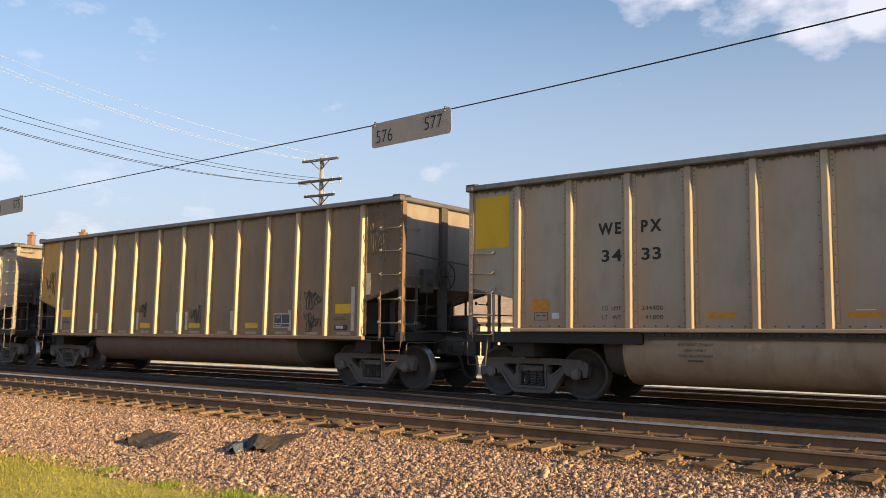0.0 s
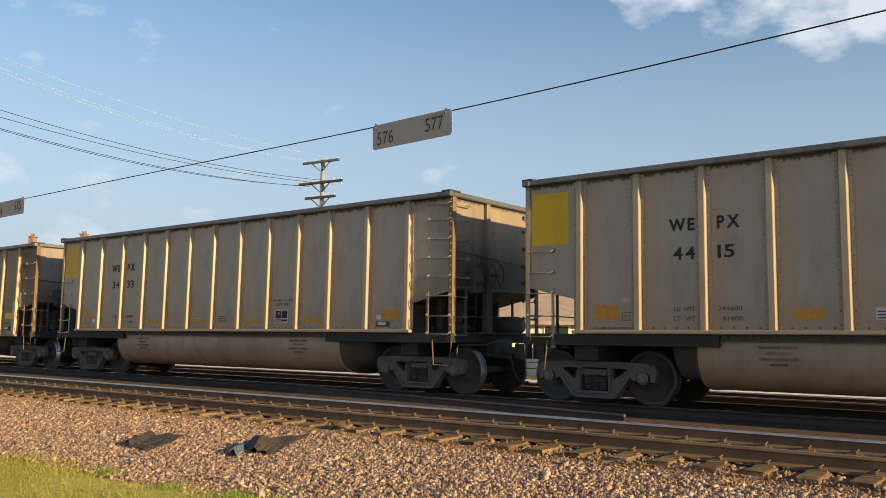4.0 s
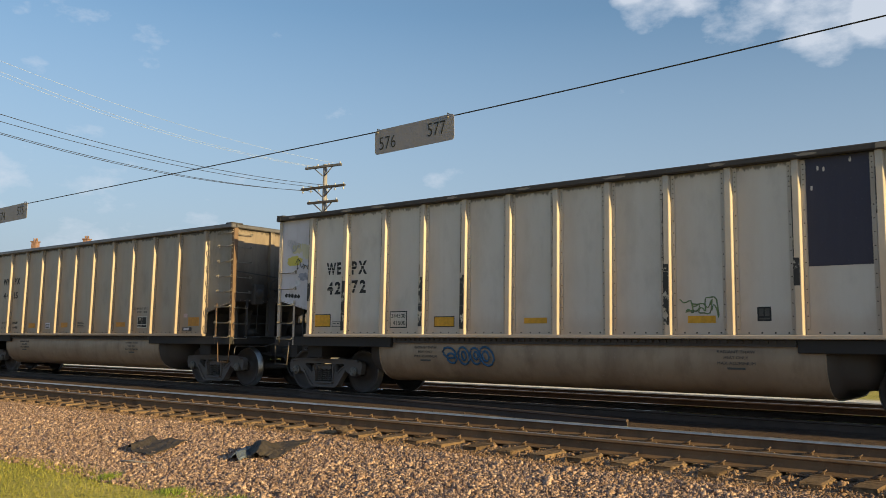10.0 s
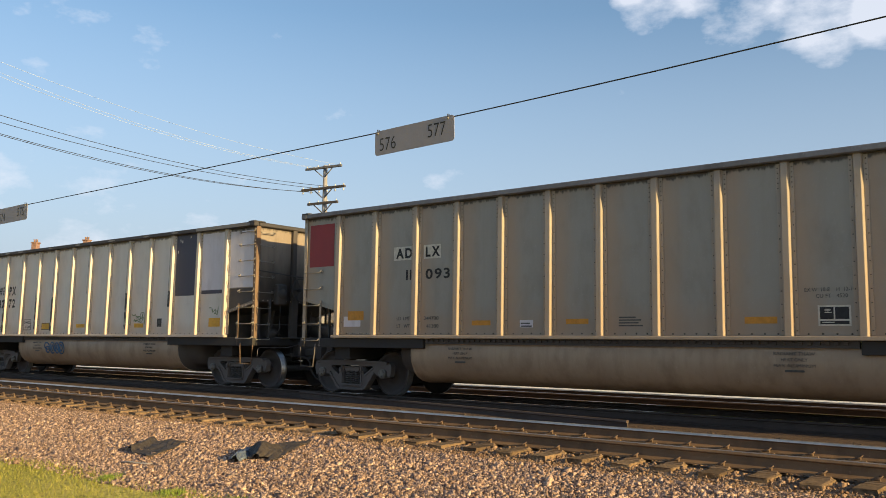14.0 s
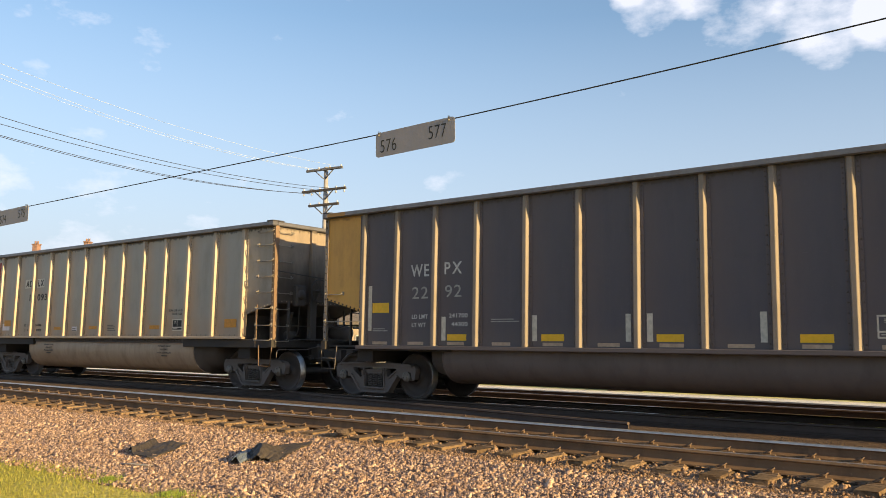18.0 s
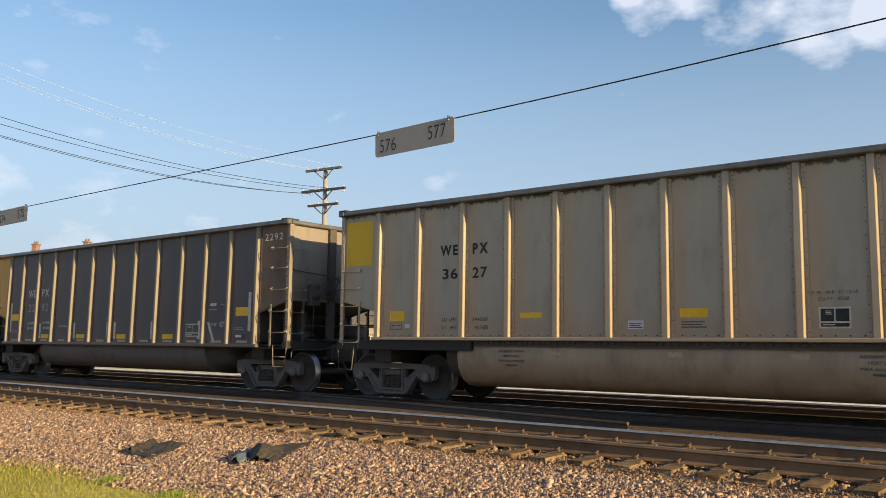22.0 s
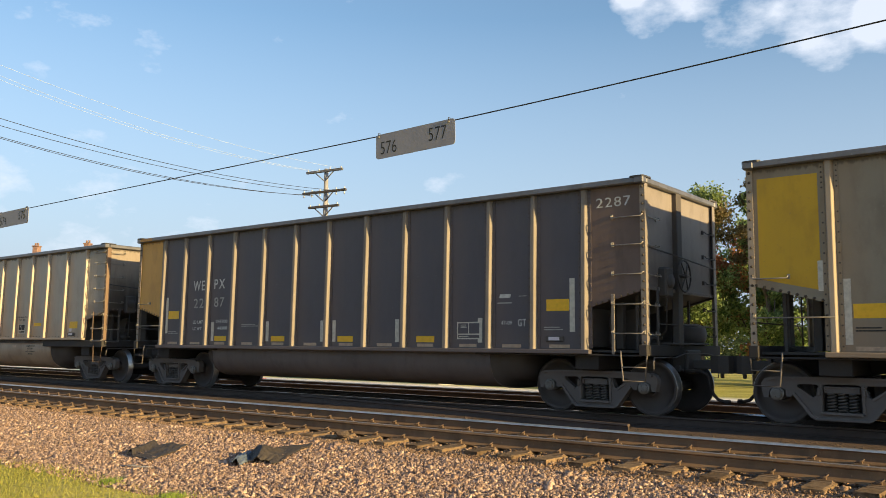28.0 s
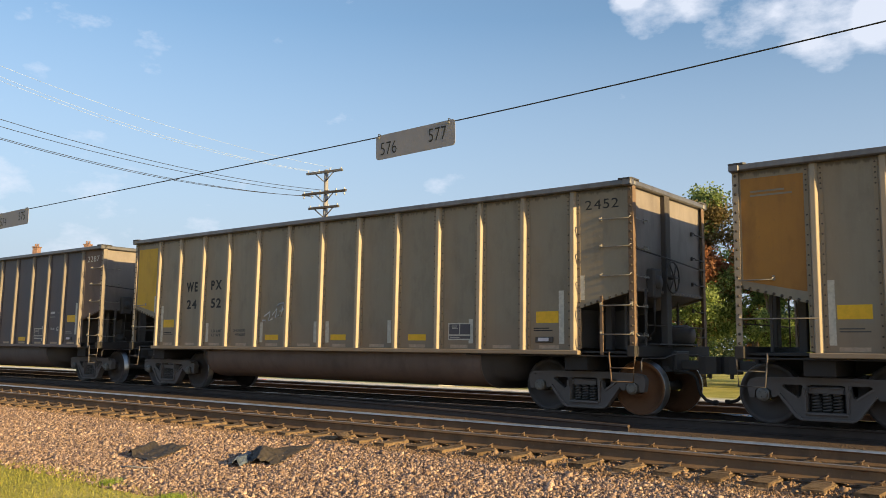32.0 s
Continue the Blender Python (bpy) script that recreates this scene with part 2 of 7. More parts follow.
black_chord = weathered("black_chord_paint", (0.045, 0.043, 0.045), (0.08, 0.07, 0.065), (0.2, 0.19, 0.18), 0.6, 0.1, 0.5)
tub_alu = weathered("tub_aluminium", (0.415, 0.318, 0.222), (0.275, 0.195, 0.135), (0.47, 0.38, 0.285), 0.5, 0.1, 0.7)
tub_brown = weathered("tub_brown", (0.18, 0.125, 0.098), (0.118, 0.085, 0.067), (0.22, 0.165, 0.135), 0.65, 0.0, 0.6)
tub_dark = weathered("tub_dark", (0.148, 0.122, 0.112), (0.10, 0.083, 0.077), (0.17, 0.142, 0.13), 0.65, 0.0, 0.6)
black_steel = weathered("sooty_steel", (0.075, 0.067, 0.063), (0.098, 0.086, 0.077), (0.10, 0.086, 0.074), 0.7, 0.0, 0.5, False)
truck_mat = weathered("truck_casting", (0.128, 0.114, 0.107), (0.155, 0.136, 0.122), (0.185, 0.16, 0.142), 0.75, 0.0, 0.6, False)
spring_mat = plain("spring_steel", (0.12, 0.112, 0.105), 0.55, 0.2)
wheel_mat = weathered("wheel_steel", (0.078, 0.068, 0.064), (0.105, 0.085, 0.072), (0.05, 0.046, 0.043), 0.7, 0.1, 0.6, False)
rust_wheel = weathered("rusty_wheel_steel", (0.22, 0.10, 0.045), (0.12, 0.06, 0.03), (0.28, 0.15, 0.07), 0.8, 0.1, 0.6, False)
tread_mat = plain("polished_tread", (0.45, 0.44, 0.43), 0.3, 0.9, 0.2)
grab_mat = plain("galvanised_rod", (0.30, 0.272, 0.235), 0.5, 0.3)
rust_iron = weathered("rusty_ladder_iron", (0.205, 0.138, 0.090), (0.13, 0.08, 0.052), (0.28, 0.21, 0.15), 0.75, 0.1, 0.6, False)
yellow = weathered("yellow_panel_paint", (0.70, 0.44, 0.008), (0.58, 0.345, 0.02), (0.48, 0.31, 0.06), 0.5, 0, 0.4)
dirty_yellow = weathered("dirty_yellow_paint", (0.62, 0.37, 0.018), (0.46, 0.265, 0.03), (0.36, 0.225, 0.06), 0.55, 0, 0.5)
pale_yellow = weathered("pale_yellow_smear", (0.66, 0.56, 0.10), (0.56, 0.48, 0.2), (0.6, 0.55, 0.3), 0.55, 0, 0.6)
faint_yellow = weathered("faint_yellow_smear", (0.62, 0.57, 0.33), (0.56, 0.52, 0.42), (0.6, 0.58, 0.5), 0.55, 0, 0.6)
orange = weathered("ochre_panel_paint", (0.62, 0.345, 0.085), (0.47, 0.25, 0.075), (0.36, 0.21, 0.09), 0.6, 0, 0.5, top_dark=0.5)
rust_orange = weathered("rusty_ochre_paint", (0.42, 0.195, 0.035), (0.27, 0.12, 0.035), (0.22, 0.12, 0.05), 0.65, 0, 0.7)
red = weathered("red_panel_paint", (0.30, 0.035, 0.04), (0.22, 0.04, 0.04), (0.34, 0.07, 0.06), 0.55, 0, 0.4)
white_paint = weathered("white_panel_paint", (0.69, 0.655, 0.69), (0.49, 0.44, 0.44), (0.74, 0.72, 0.71), 0.5, 0, 0.4)
blue_black = weathered("blue_black_patch", (0.038, 0.034, 0.060), (0.058, 0.053, 0.075), (0.10, 0.095, 0.115), 0.45, 0, 0.4)
yellow_mark = plain("yellow_reflector", (0.85, 0.49, 0.02), 0.45, 0, 0.12)
amber_mark = plain("amber_stripe", (0.76, 0.39, 0.025), 0.5, 0, 0.2)
orange_mark = plain("orange_reflector", (0.62, 0.27, 0.03), 0.5, 0, 0.2)
white_mark = plain("white_reflector", (0.60, 0.56, 0.47), 0.5, 0, 0.25)
tan_mark = plain("tan_strip", (0.50, 0.36, 0.25), 0.6, 0, 0.25)
pink_mark = plain("pink_label", (0.55, 0.40, 0.40), 0.6, 0, 0.15)
ink = plain("black_lettering", (0.03, 0.03, 0.03), 0.7, 0, 0.3)
ink_grey = plain("faded_grey_lettering", (0.10, 0.095, 0.085), 0.7, 0, 0.3)
white_ink = plain("white_lettering", (0.58, 0.57, 0.54), 0.7, 0, 0.3)
grey_ink = plain("grey_white_lettering", (0.36, 0.35, 0.32), 0.7, 0, 0.3)
spray_blue = plain("blue_spray", (0.045, 0.13, 0.25), 0.6, 0, 0.3)
spray_black = plain("black_spray", (0.02, 0.02, 0.02), 0.6, 0, 0.3)
spray_white = plain("white_spray", (0.68, 0.68, 0.70), 0.6, 0, 0.2)
rivet_mat = plain("dark_rivet", (0.085, 0.066, 0.05), 0.6, 0.1)
rail_side = weathered("rusty_rail", (0.225, 0.140, 0.076), (0.11, 0.070, 0.044), (0.34, 0.225, 0.13), 0.8, 0.1, 0.75, False)
rail_dark = weathered("dark_far_rail", (0.11, 0.08, 0.065), (0.07, 0.05, 0.042), (0.16, 0.12, 0.1), 0.8, 0.1, 0.6, False)
rail_black = weathered("blackish_rail", (0.082, 0.058, 0.046), (0.050, 0.037, 0.030), (0.13, 0.095, 0.074), 0.7, 0.1, 0.6, False)
rail_bright = plain("bright_railhead", (0.72, 0.69, 0.66), 0.09, 1.0, 0.2, 5)
rail_top = plain("polished_railhead", (0.64, 0.57, 0.50), 0.46, 1.0, 0.25, 5)
tie_mat = random_shade("weathered_tie", (0.13, 0.085, 0.048), (0.29, 0.195, 0.11), 0.9, False, 22)
clip_mat = weathered("rusty_spring_clip", (0.15, 0.098, 0.062), (0.09, 0.06, 0.04), (0.21, 0.145, 0.095), 0.85, 0.1, 0.6, False)
plate_mat = weathered("rusty_plate", (0.23, 0.155, 0.095), (0.13, 0.09, 0.058), (0.30, 0.21, 0.135), 0.85, 0.1, 0.6, False)
stone_mat = random_shade("ballast_stone", (0.225, 0.140, 0.098), (0.77, 0.55, 0.41), 0.9, True, 60, (0.29, 0.215, 0.21))
fines_stone = random_shade("brown_ballast_fines", (0.21, 0.128, 0.078), (0.45, 0.305, 0.20), 0.95, True, 80)
pale_stone = random_shade("pale_gravel_stone", (0.34, 0.29, 0.26), (0.80, 0.74, 0.70), 0.95, True, 40)
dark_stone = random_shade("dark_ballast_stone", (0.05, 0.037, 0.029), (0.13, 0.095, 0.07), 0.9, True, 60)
mat_rubber = plain("black_rubber", (0.060, 0.050, 0.044), 0.75, 0, 0.4)
sign_mat = plain("grey_sign_sheet", (0.268, 0.256, 0.288), 0.6, 0.0, 0.04, 3)
wire_mat = plain("dark_cable", (0.03, 0.03, 0.032), 0.6, 0.2)
pale_wire = plain("pale_conductor", (0.46, 0.51, 0.60), 0.8, 0.0, 0.05)
pole_mat = weathered("grey_pole_timber", (0.315, 0.31, 0.32), (0.225, 0.215, 0.215), (0.40, 0.39, 0.39), 0.85, 0, 0.6)
red_board = plain("faded_red_paint", (0.45, 0.06, 0.04), 0.7)
cap_mat = plain("grey_bearing_cap", (0.20, 0.19, 0.175), 0.5, 0.4)
frame_black = weathered("black_frame_paint", (0.034, 0.031, 0.030), (0.052, 0.045, 0.040), (0.07, 0.06, 0.053), 0.8, 0.0, 0.5, False)
end_alu = weathered("dusty_end_sheet", (0.285, 0.235, 0.185), (0.19, 0.15, 0.115), (0.34, 0.29, 0.235), 0.6, 0.1, 0.6, top_dark=0.7, foot=(3.05, 2.1, 0.85, (0.055, 0.046, 0.040)))
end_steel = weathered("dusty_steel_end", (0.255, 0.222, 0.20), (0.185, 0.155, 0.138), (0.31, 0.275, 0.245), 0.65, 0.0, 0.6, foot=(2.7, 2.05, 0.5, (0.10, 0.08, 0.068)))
dark_end = weathered("sooty_end_post", (0.085, 0.072, 0.064), (0.055, 0.046, 0.041), (0.13, 0.11, 0.095), 0.7, 0.0, 0.6)
spray_green = plain("faded_green_spray", (0.20, 0.28, 0.12), 0.6, 0, 0.3)
spray_violet = plain("violet_grey_smear", (0.38, 0.38, 0.44), 0.6, 0, 0.4)
white_roof = plain("weathered_pinkish_roof", (0.335, 0.275, 0.245), 0.85, 0.0, 0.25, 4)
insul_mat = plain("porcelain", (0.55, 0.55, 0.58), 0.25)
arm_mat = plain("tarred_crossarm", (0.155, 0.155, 0.165), 0.85, 0, 0.4, 8)


def ground_material():
    m, nt, b = node_mat("ballast_and_grass_ground")
    tc = nt.nodes.new("ShaderNodeTexCoord")
    sp = nt.nodes.new("ShaderNodeSeparateXYZ")
    nt.links.new(tc.outputs["Object"], sp.inputs[0])
    grit = mixed(nt, (0.15, 0.105, 0.075), (0.42, 0.31, 0.22), noise_fac(nt, 22, detail=8, lo=0.3, hi=0.7))
    grit = mixed(nt, grit, (0.09, 0.07, 0.055), noise_fac(nt, 0.7, detail=4, lo=0.5, hi=0.8, out=0.6))
    grass = mixed(nt, (0.34, 0.32, 0.07), (0.55, 0.47, 0.14), noise_fac(nt, 0.6, detail=6, lo=0.35, hi=0.65))
    grass = mixed(nt, grass, (0.13, 0.14, 0.035), noise_fac(nt, 14, detail=6, lo=0.5, hi=0.75))
    wob = noise_fac(nt, 1.4, detail=5, lo=0.0, hi=1.0)

    def edge(at, width, rising, stray=0.7):
        a = nt.nodes.new("ShaderNodeMath"); a.operation = "MULTIPLY_ADD"
        a.inputs[1].default_value, a.inputs[2].default_value = stray, -stray / 2
        nt.links.new(wob, a.inputs[0])
        s = nt.nodes.new("ShaderNodeMath"); s.operation = "ADD"
        nt.links.new(sp.outputs["Y"], s.inputs[0]); nt.links.new(a.outputs[0], s.inputs[1])
        r = nt.nodes.new("ShaderNodeMapRange")
        lo, hi = (at - width, at + width) if rising else (at + width, at - width)
        r.inputs["From Min"].default_value, r.inputs["From Max"].default_value = lo, hi
        nt.links.new(s.outputs[0], r.inputs["Value"])
        return r.outputs[0]
    pale = mixed(nt, (0.82, 0.78, 0.72), (0.6, 0.56, 0.5), noise_fac(nt, 12, detail=7))
    c = mixed(nt, grit, grass, edge(5.25, 0.12, False))
    # darker ballast from the nearer track's far rail out to the pale gravel
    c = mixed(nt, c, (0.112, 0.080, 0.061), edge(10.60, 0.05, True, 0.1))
    c = mixed(nt, c, pale, edge(20.2, 0.25, True))
    c = mixed(nt, c, grass, edge(27.0, 0.8, True))
    nt.links.new(c, b.inputs["Base Color"])
    b.inputs["Roughness"].default_value = 0.95
    b.inputs["Specular IOR Level"].default_value = 0.15
    bump(nt, b, noise_fac(nt, 30, detail=8, lo=0.2, hi=0.8), 0.6, 0.03)
    return m


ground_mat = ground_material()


def leaf_material(name, dark, light):
    m, nt, b = node_mat(name)
    g = nt.nodes.new("ShaderNodeNewGeometry")
    c = mixed(nt, dark, light, g.outputs["Random Per Island"])
    nt.links.new(c, b.inputs["Base Color"])
    b.inputs["Roughness"].default_value = 0.6
    b.inputs["Specular IOR Level"].default_value = 0.25
    t = nt.nodes.new("ShaderNodeBsdfTranslucent")
    nt.links.new(c, t.inputs["Color"])
    mx = nt.nodes.new("ShaderNodeMixShader")
    mx.inputs[0].default_value = 0.52
    nt.links.new(b.outputs[0], mx.inputs[1])
    nt.links.new(t.outputs[0], mx.inputs[2])
    nt.links.new(mx.outputs[0], nt.nodes["Material Output"].inputs["Surface"])
    MATS[name] = m
    return m


leaf_green = leaf_material("green_leaves", (0.085, 0.145, 0.05), (0.45, 0.53, 0.19))
leaf_orange = leaf_material("orange_red_leaves", (0.30, 0.13, 0.07), (0.52, 0.25, 0.12))
leaf_brown = leaf_material("browning_leaves", (0.13, 0.105, 0.045), (0.30, 0.225, 0.105))
leaf_far = leaf_material("far_leaves", (0.09, 0.11, 0.04), (0.24, 0.26, 0.09))
grass_mat = leaf_material("grass_blades", (0.33, 0.335, 0.06), (0.60, 0.53, 0.14))
tuft_mat = leaf_material("green_tuft_blades", (0.22, 0.32, 0.05), (0.46, 0.54, 0.11))
bark_mat = plain("grey_bark", (0.14, 0.11, 0.085), 0.9, 0, 0.5, 9)
house_wall = plain("beige_siding", (0.46, 0.39, 0.31), 0.8, 0, 0.15, 3)
white_wall = plain("cream_siding", (0.58, 0.555, 0.53), 0.8, 0, 0.15, 3)
roof_mat = plain("grey_brown_shingle", (0.19, 0.165, 0.145), 0.9, 0, 0.4, 6)
brick_mat = plain("red_brick", (0.30, 0.185, 0.145), 0.9, 0, 0.35, 8)
glass_dark = plain("dark_window_glass", (0.03, 0.035, 0.04), 0.15, 0, 0.2)
trim_white = plain("white_trim", (0.7, 0.68, 0.62), 0.6)
teal_mat = plain("teal_plastic", (0.032, 0.25, 0.245), 0.45, 0, 0.2)
tan_canvas = plain("tan_canvas", (0.50, 0.42, 0.31), 0.85, 0, 0.15)
plastic_blue = plain("pale_blue_plastic", (0.13, 0.16, 0.20), 0.35, 0, 0.3)


# ---------------------------------------------------------------- mesh helpers
class Shape:
    """Collects faces for one mesh."""

    def __init__(self):
        self.v, self.f, self.s = [], [], []

    def add(self, verts, faces, smooth=False):
        n = len(self.v)
        self.v += [tuple(p) for p in verts]
        self.f += [tuple(i + n for i in q) for q in faces]
        self.s += [smooth] * len(faces)
        return self

    def box(self, x0, x1, y0, y1, z0, z1, c=0.0):
        """A box; c rounds its edges with a flat chamfer."""
        if c <= 0:
            p = [(x, y, z) for x in (x0, x1) for y in (y0, y1) for z in (z0, z1)]
            return self.add(p, [(0, 1, 3, 2), (4, 6, 7, 5), (0, 4, 5, 1), (2, 3, 7, 6), (0, 2, 6, 4), (1, 5, 7, 3)])
        c = min(c, (x1 - x0) / 2.2, (y1 - y0) / 2.2, (z1 - z0) / 2.2)
        bm = bmesh.new()
        bmesh.ops.create_cube(bm, size=1)
        for q in bm.verts:
            q.co = Vector((x0 + (q.co.x + 0.5) * (x1 - x0), y0 + (q.co.y + 0.5) * (y1 - y0), z0 + (q.co.z + 0.5) * (z1 - z0)))
        bmesh.ops.bevel(bm, geom=bm.edges[:], offset=c, segments=1, affect="EDGES")
        bm.verts.index_update()
        self.add([q.co for q in bm.verts], [[q.index for q in fa.verts] for fa in bm.faces])
        bm.free()
        return self

    def prism(self, poly, axis, a, b, smooth=False):
        """A polygon in the plane across an axis, drawn out from a to b."""
        def place(p, d):
            return {"x": (d, p[0], p[1]), "y": (p[0], d, p[1]), "z": (p[0], p[1], d)}[axis]
        n = len(poly)
        v = [place(p, a) for p in poly] + [place(p, b) for p in poly]
        f = [(i, (i + 1) % n, n + (i + 1) % n, n + i) for i in range(n)]
        return self.add(v, f + [tuple(range(n))[::-1], tuple(range(n, 2 * n))], smooth)

    def sheet(self, poly, axis, a, thick):
        return self.prism(poly, axis, a, a + thick)

    def tube(self, pts, r, n=8, closed=False, caps=True):
        pts = [Vector(p) for p in pts]
        m = len(pts)
        rings = []
        for i, p in enumerate(pts):
            before, after = pts[(i - 1) % m], pts[(i + 1) % m]
            if not closed:
                before, after = pts[max(i - 1, 0)], pts[min(i + 1, m - 1)]
            d = (after - before).normalized()
            side = d.cross(Vector((0, 0, 1)) if abs(d.z) < 0.9 else Vector((1, 0, 0))).normalized()
            up = side.cross(d)
            rr = r[i] if isinstance(r, (list, tuple)) else r
            rings.append([p + rr * (math.cos(2 * math.pi * k / n) * side + math.sin(2 * math.pi * k / n) * up) for k in range(n)])
        v = [q for ring in rings for q in ring]
        f = [(i * n + k, i * n + (k + 1) % n, ((i + 1) % m) * n + (k + 1) % n, ((i + 1) % m) * n + k) for i in range(m if closed else m - 1) for k in range(n)]
        if caps and not closed:
            f += [tuple(range(n))[::-1], tuple(range((m - 1) * n, m * n))]
        return self.add(v, f, True)

    def lathe(self, profile, axis, centre, n=28, smooth=True):
        """Profile of (along, radius) turned about an axis through centre."""
        cx, cy, cz = centre
        v = []
        for d, r in profile:
            for k in range(n):
                a = 2 * math.pi * k / n
                p, q = r * math.cos(a), r * math.sin(a)
                v.append({"x": (cx + d, cy + p, cz + q), "y": (cx + p, cy + d, cz + q), "z": (cx + p, cy + q, cz + d)}[axis])
        m = len(profile)
        f = [(i * n + k, i * n + (k + 1) % n, (i + 1) * n + (k + 1) % n, (i + 1) * n + k) for i in range(m - 1) for k in range(n)]
        return self.add(v, f + [tuple(range(n))[::-1], tuple(range((m - 1) * n, m * n))], smooth)

    def studs(self, places, r=0.016, h=0.012, axis="y"):
        """Low six-sided rivet heads, pointing to -y or along x."""
        for x, y, z in places:
            ring = [(math.cos(k * math.pi / 3), math.sin(k * math.pi / 3)) for k in range(6)]
            if axis == "y":
                v = [(x + r * a, y, z + r * b) for a, b in ring] + [(x + r * 0.5 * a, y - h, z + r * 0.5 * b) for a, b in ring]
            else:
                v = [(x, y + r * a, z + r * b) for a, b in ring] + [(x + h, y + r * 0.5 * a, z + r * 0.5 * b) for a, b in ring]
            self.add(v, [(i, (i + 1) % 6, 6 + (i + 1) % 6, 6 + i) for i in range(6)] + [tuple(range(6, 12))], False)
        return self

    def mirror_y(self):
        self.v += [(x, -y, z) for x, y, z in self.v]
        n = len(self.v) // 2
        self.f += [tuple(i + n for i in reversed(q)) for q in self.f]
        self.s += list(self.s)
        return self

    def mesh(self, name, mat):
        me = bpy.data.meshes.new(name)
        me.from_pydata(self.v, [], self.f)
        me.polygons.foreach_set("use_smooth", self.s)
        bm = bmesh.new()
        bm.from_mesh(me)
        bmesh.ops.recalc_face_normals(bm, faces=bm.faces)
        bm.to_mesh(me)
        bm.free()
        me.materials.append(mat)
        return me


def part(name, shape, mat, parent, label="", at=None):
    """One mesh object under a thing or a part. shape: a Shape, or a mesh to share."""
    me = shape if isinstance(shape, bpy.types.Mesh) else shape.mesh(name, mat)
    ob = new(name, me)
    ob.parent = parent
    if at is not None:
        ob.matrix_basis = at
    if label:
        ob["label"] = label
    return ob


CACHE = {}


def shared(key, make, mat):
    """A mesh that alike parts share, one for each material."""
    full = (key, mat.name)
    if full not in CACHE:
        CACHE[full] = make().mesh(key if isinstance(key, str) else key[0], mat)
    return CACHE[full]


def lettering(words, height, mat, spacing=1.0, width=1.0, bold=0.0):
    """Flat raised letters from the built-in font; the lower left corner at the origin, standing in xz and facing -y."""
    key = ("letters", words, height, mat.name, spacing, width, bold)
    if key in CACHE:
        return CACHE[key]
    cu = bpy.data.curves.new("letters", "FONT")
    cu.body, cu.size, cu.space_character, cu.extrude, cu.offset = words, height / 0.72, spacing, 0.0015, bold
    ob = bpy.data.objects.new("letters", cu)
    scene.collection.objects.link(ob)
    me = bpy.data.meshes.new_from_object(ob.evaluated_get(bpy.context.evaluated_depsgraph_get()))
    bpy.data.objects.remove(ob)
    me.transform(Matrix.Diagonal((width, 1, 1, 1)))
    me.transform(Matrix.Rotation(radians(90), 4, "X"))
    me.materials.clear()
    me.materials.append(mat)
    CACHE[key] = me
    return me

# ---------------------------------------------------------------- ground and tracks
NEAR_Y, FAR_Y = 9.82, 18.35
GAUGE_HALF = 0.7535


# level of the ballast and the grass across the tracks: y, z
LEVELS = [(-400, -0.62), (2.0, -0.54), (4.8, -0.47), (6.2, -0.39), (8.1, -0.229), (8.47, -0.226), (8.6, -0.222), (8.9, -0.208), (10.62, -0.205), (10.8, -0.160), (11.2, -0.160), (11.6, -0.24), (12.2, -0.225), (12.5, -0.165),
          (15.7, -0.165), (16.3, -0.33), (17.0, -0.30), (19.7, -0.30), (21.0, -0.38), (30, -0.5), (4000, -0.5)]


def ground_height(y):
    return float(np.interp(y, [a for a, b in LEVELS], [b for a, b in LEVELS]))


def build_ground():
    ys = [-400, -40, -5, 0, 2, 3.5] + [4.4 + 0.12 * i for i in range(42)] + [9.8, 10.4, 10.62, 10.7, 10.8, 11.0, 11.2, 11.4, 11.6, 12.0, 12.2, 12.35, 12.5, 12.7, 14.1, 15.7, 16.0, 16.3, 16.7, 17, 18.3, 19.7, 20.4, 21, 23, 30, 60, 150, 600, 3000]
    xs = [-3000, -600, -150, -70, -50, -40] + [-34 + 0.25 * i for i in range(160)] + [8, 15, 30, 80, 300, 1500]
    bm = bmesh.new()
    grid = []
    for y in ys:
        row = []
        for x in xs:
            z = ground_height(y)
            if 4 < y < 9 and -40 < x < 8:
                if 7.6 < y < 8.5:
                    z -= 0.022 * min(1, max(0, (x + 9) / 5)) * min(1, (y - 7.6) / 0.6)
                z += 0.012 * noise.noise(Vector((x * 0.5, y * 0.5, 0))) + 0.006 * noise.noise(Vector((x * 2.1, y * 2.1, 5)))
            row.append(bm.verts.new((x, y, z)))
        grid.append(row)
    for j in range(len(ys) - 1):
        for i in range(len(xs) - 1):
            fa = bm.faces.new((grid[j][i], grid[j][i + 1], grid[j + 1][i + 1], grid[j + 1][i]))
            fa.smooth = True
    me = bpy.data.meshes.new("ground")
    bm.to_mesh(me)
    bm.free()
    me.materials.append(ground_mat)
    return tagged(new("ground", me), "brown railway ballast with mown yellow-green grass on both sides", "ground", kind="structure")


ground = build_ground()


def rail_profile():
    """Cross-section of a rail, head top at z 0."""
    half = [(0.0, 0.0), (0.020, -0.001), (0.028, -0.005), (0.0365, -0.028), (0.034, -0.036), (0.022, -0.042), (0.010, -0.046), (0.008, -0.09), (0.010, -0.132),
            (0.030, -0.148), (0.072, -0.156), (0.074, -0.168)]
    return half + [(-a, b) for a, b in reversed(half[1:])]


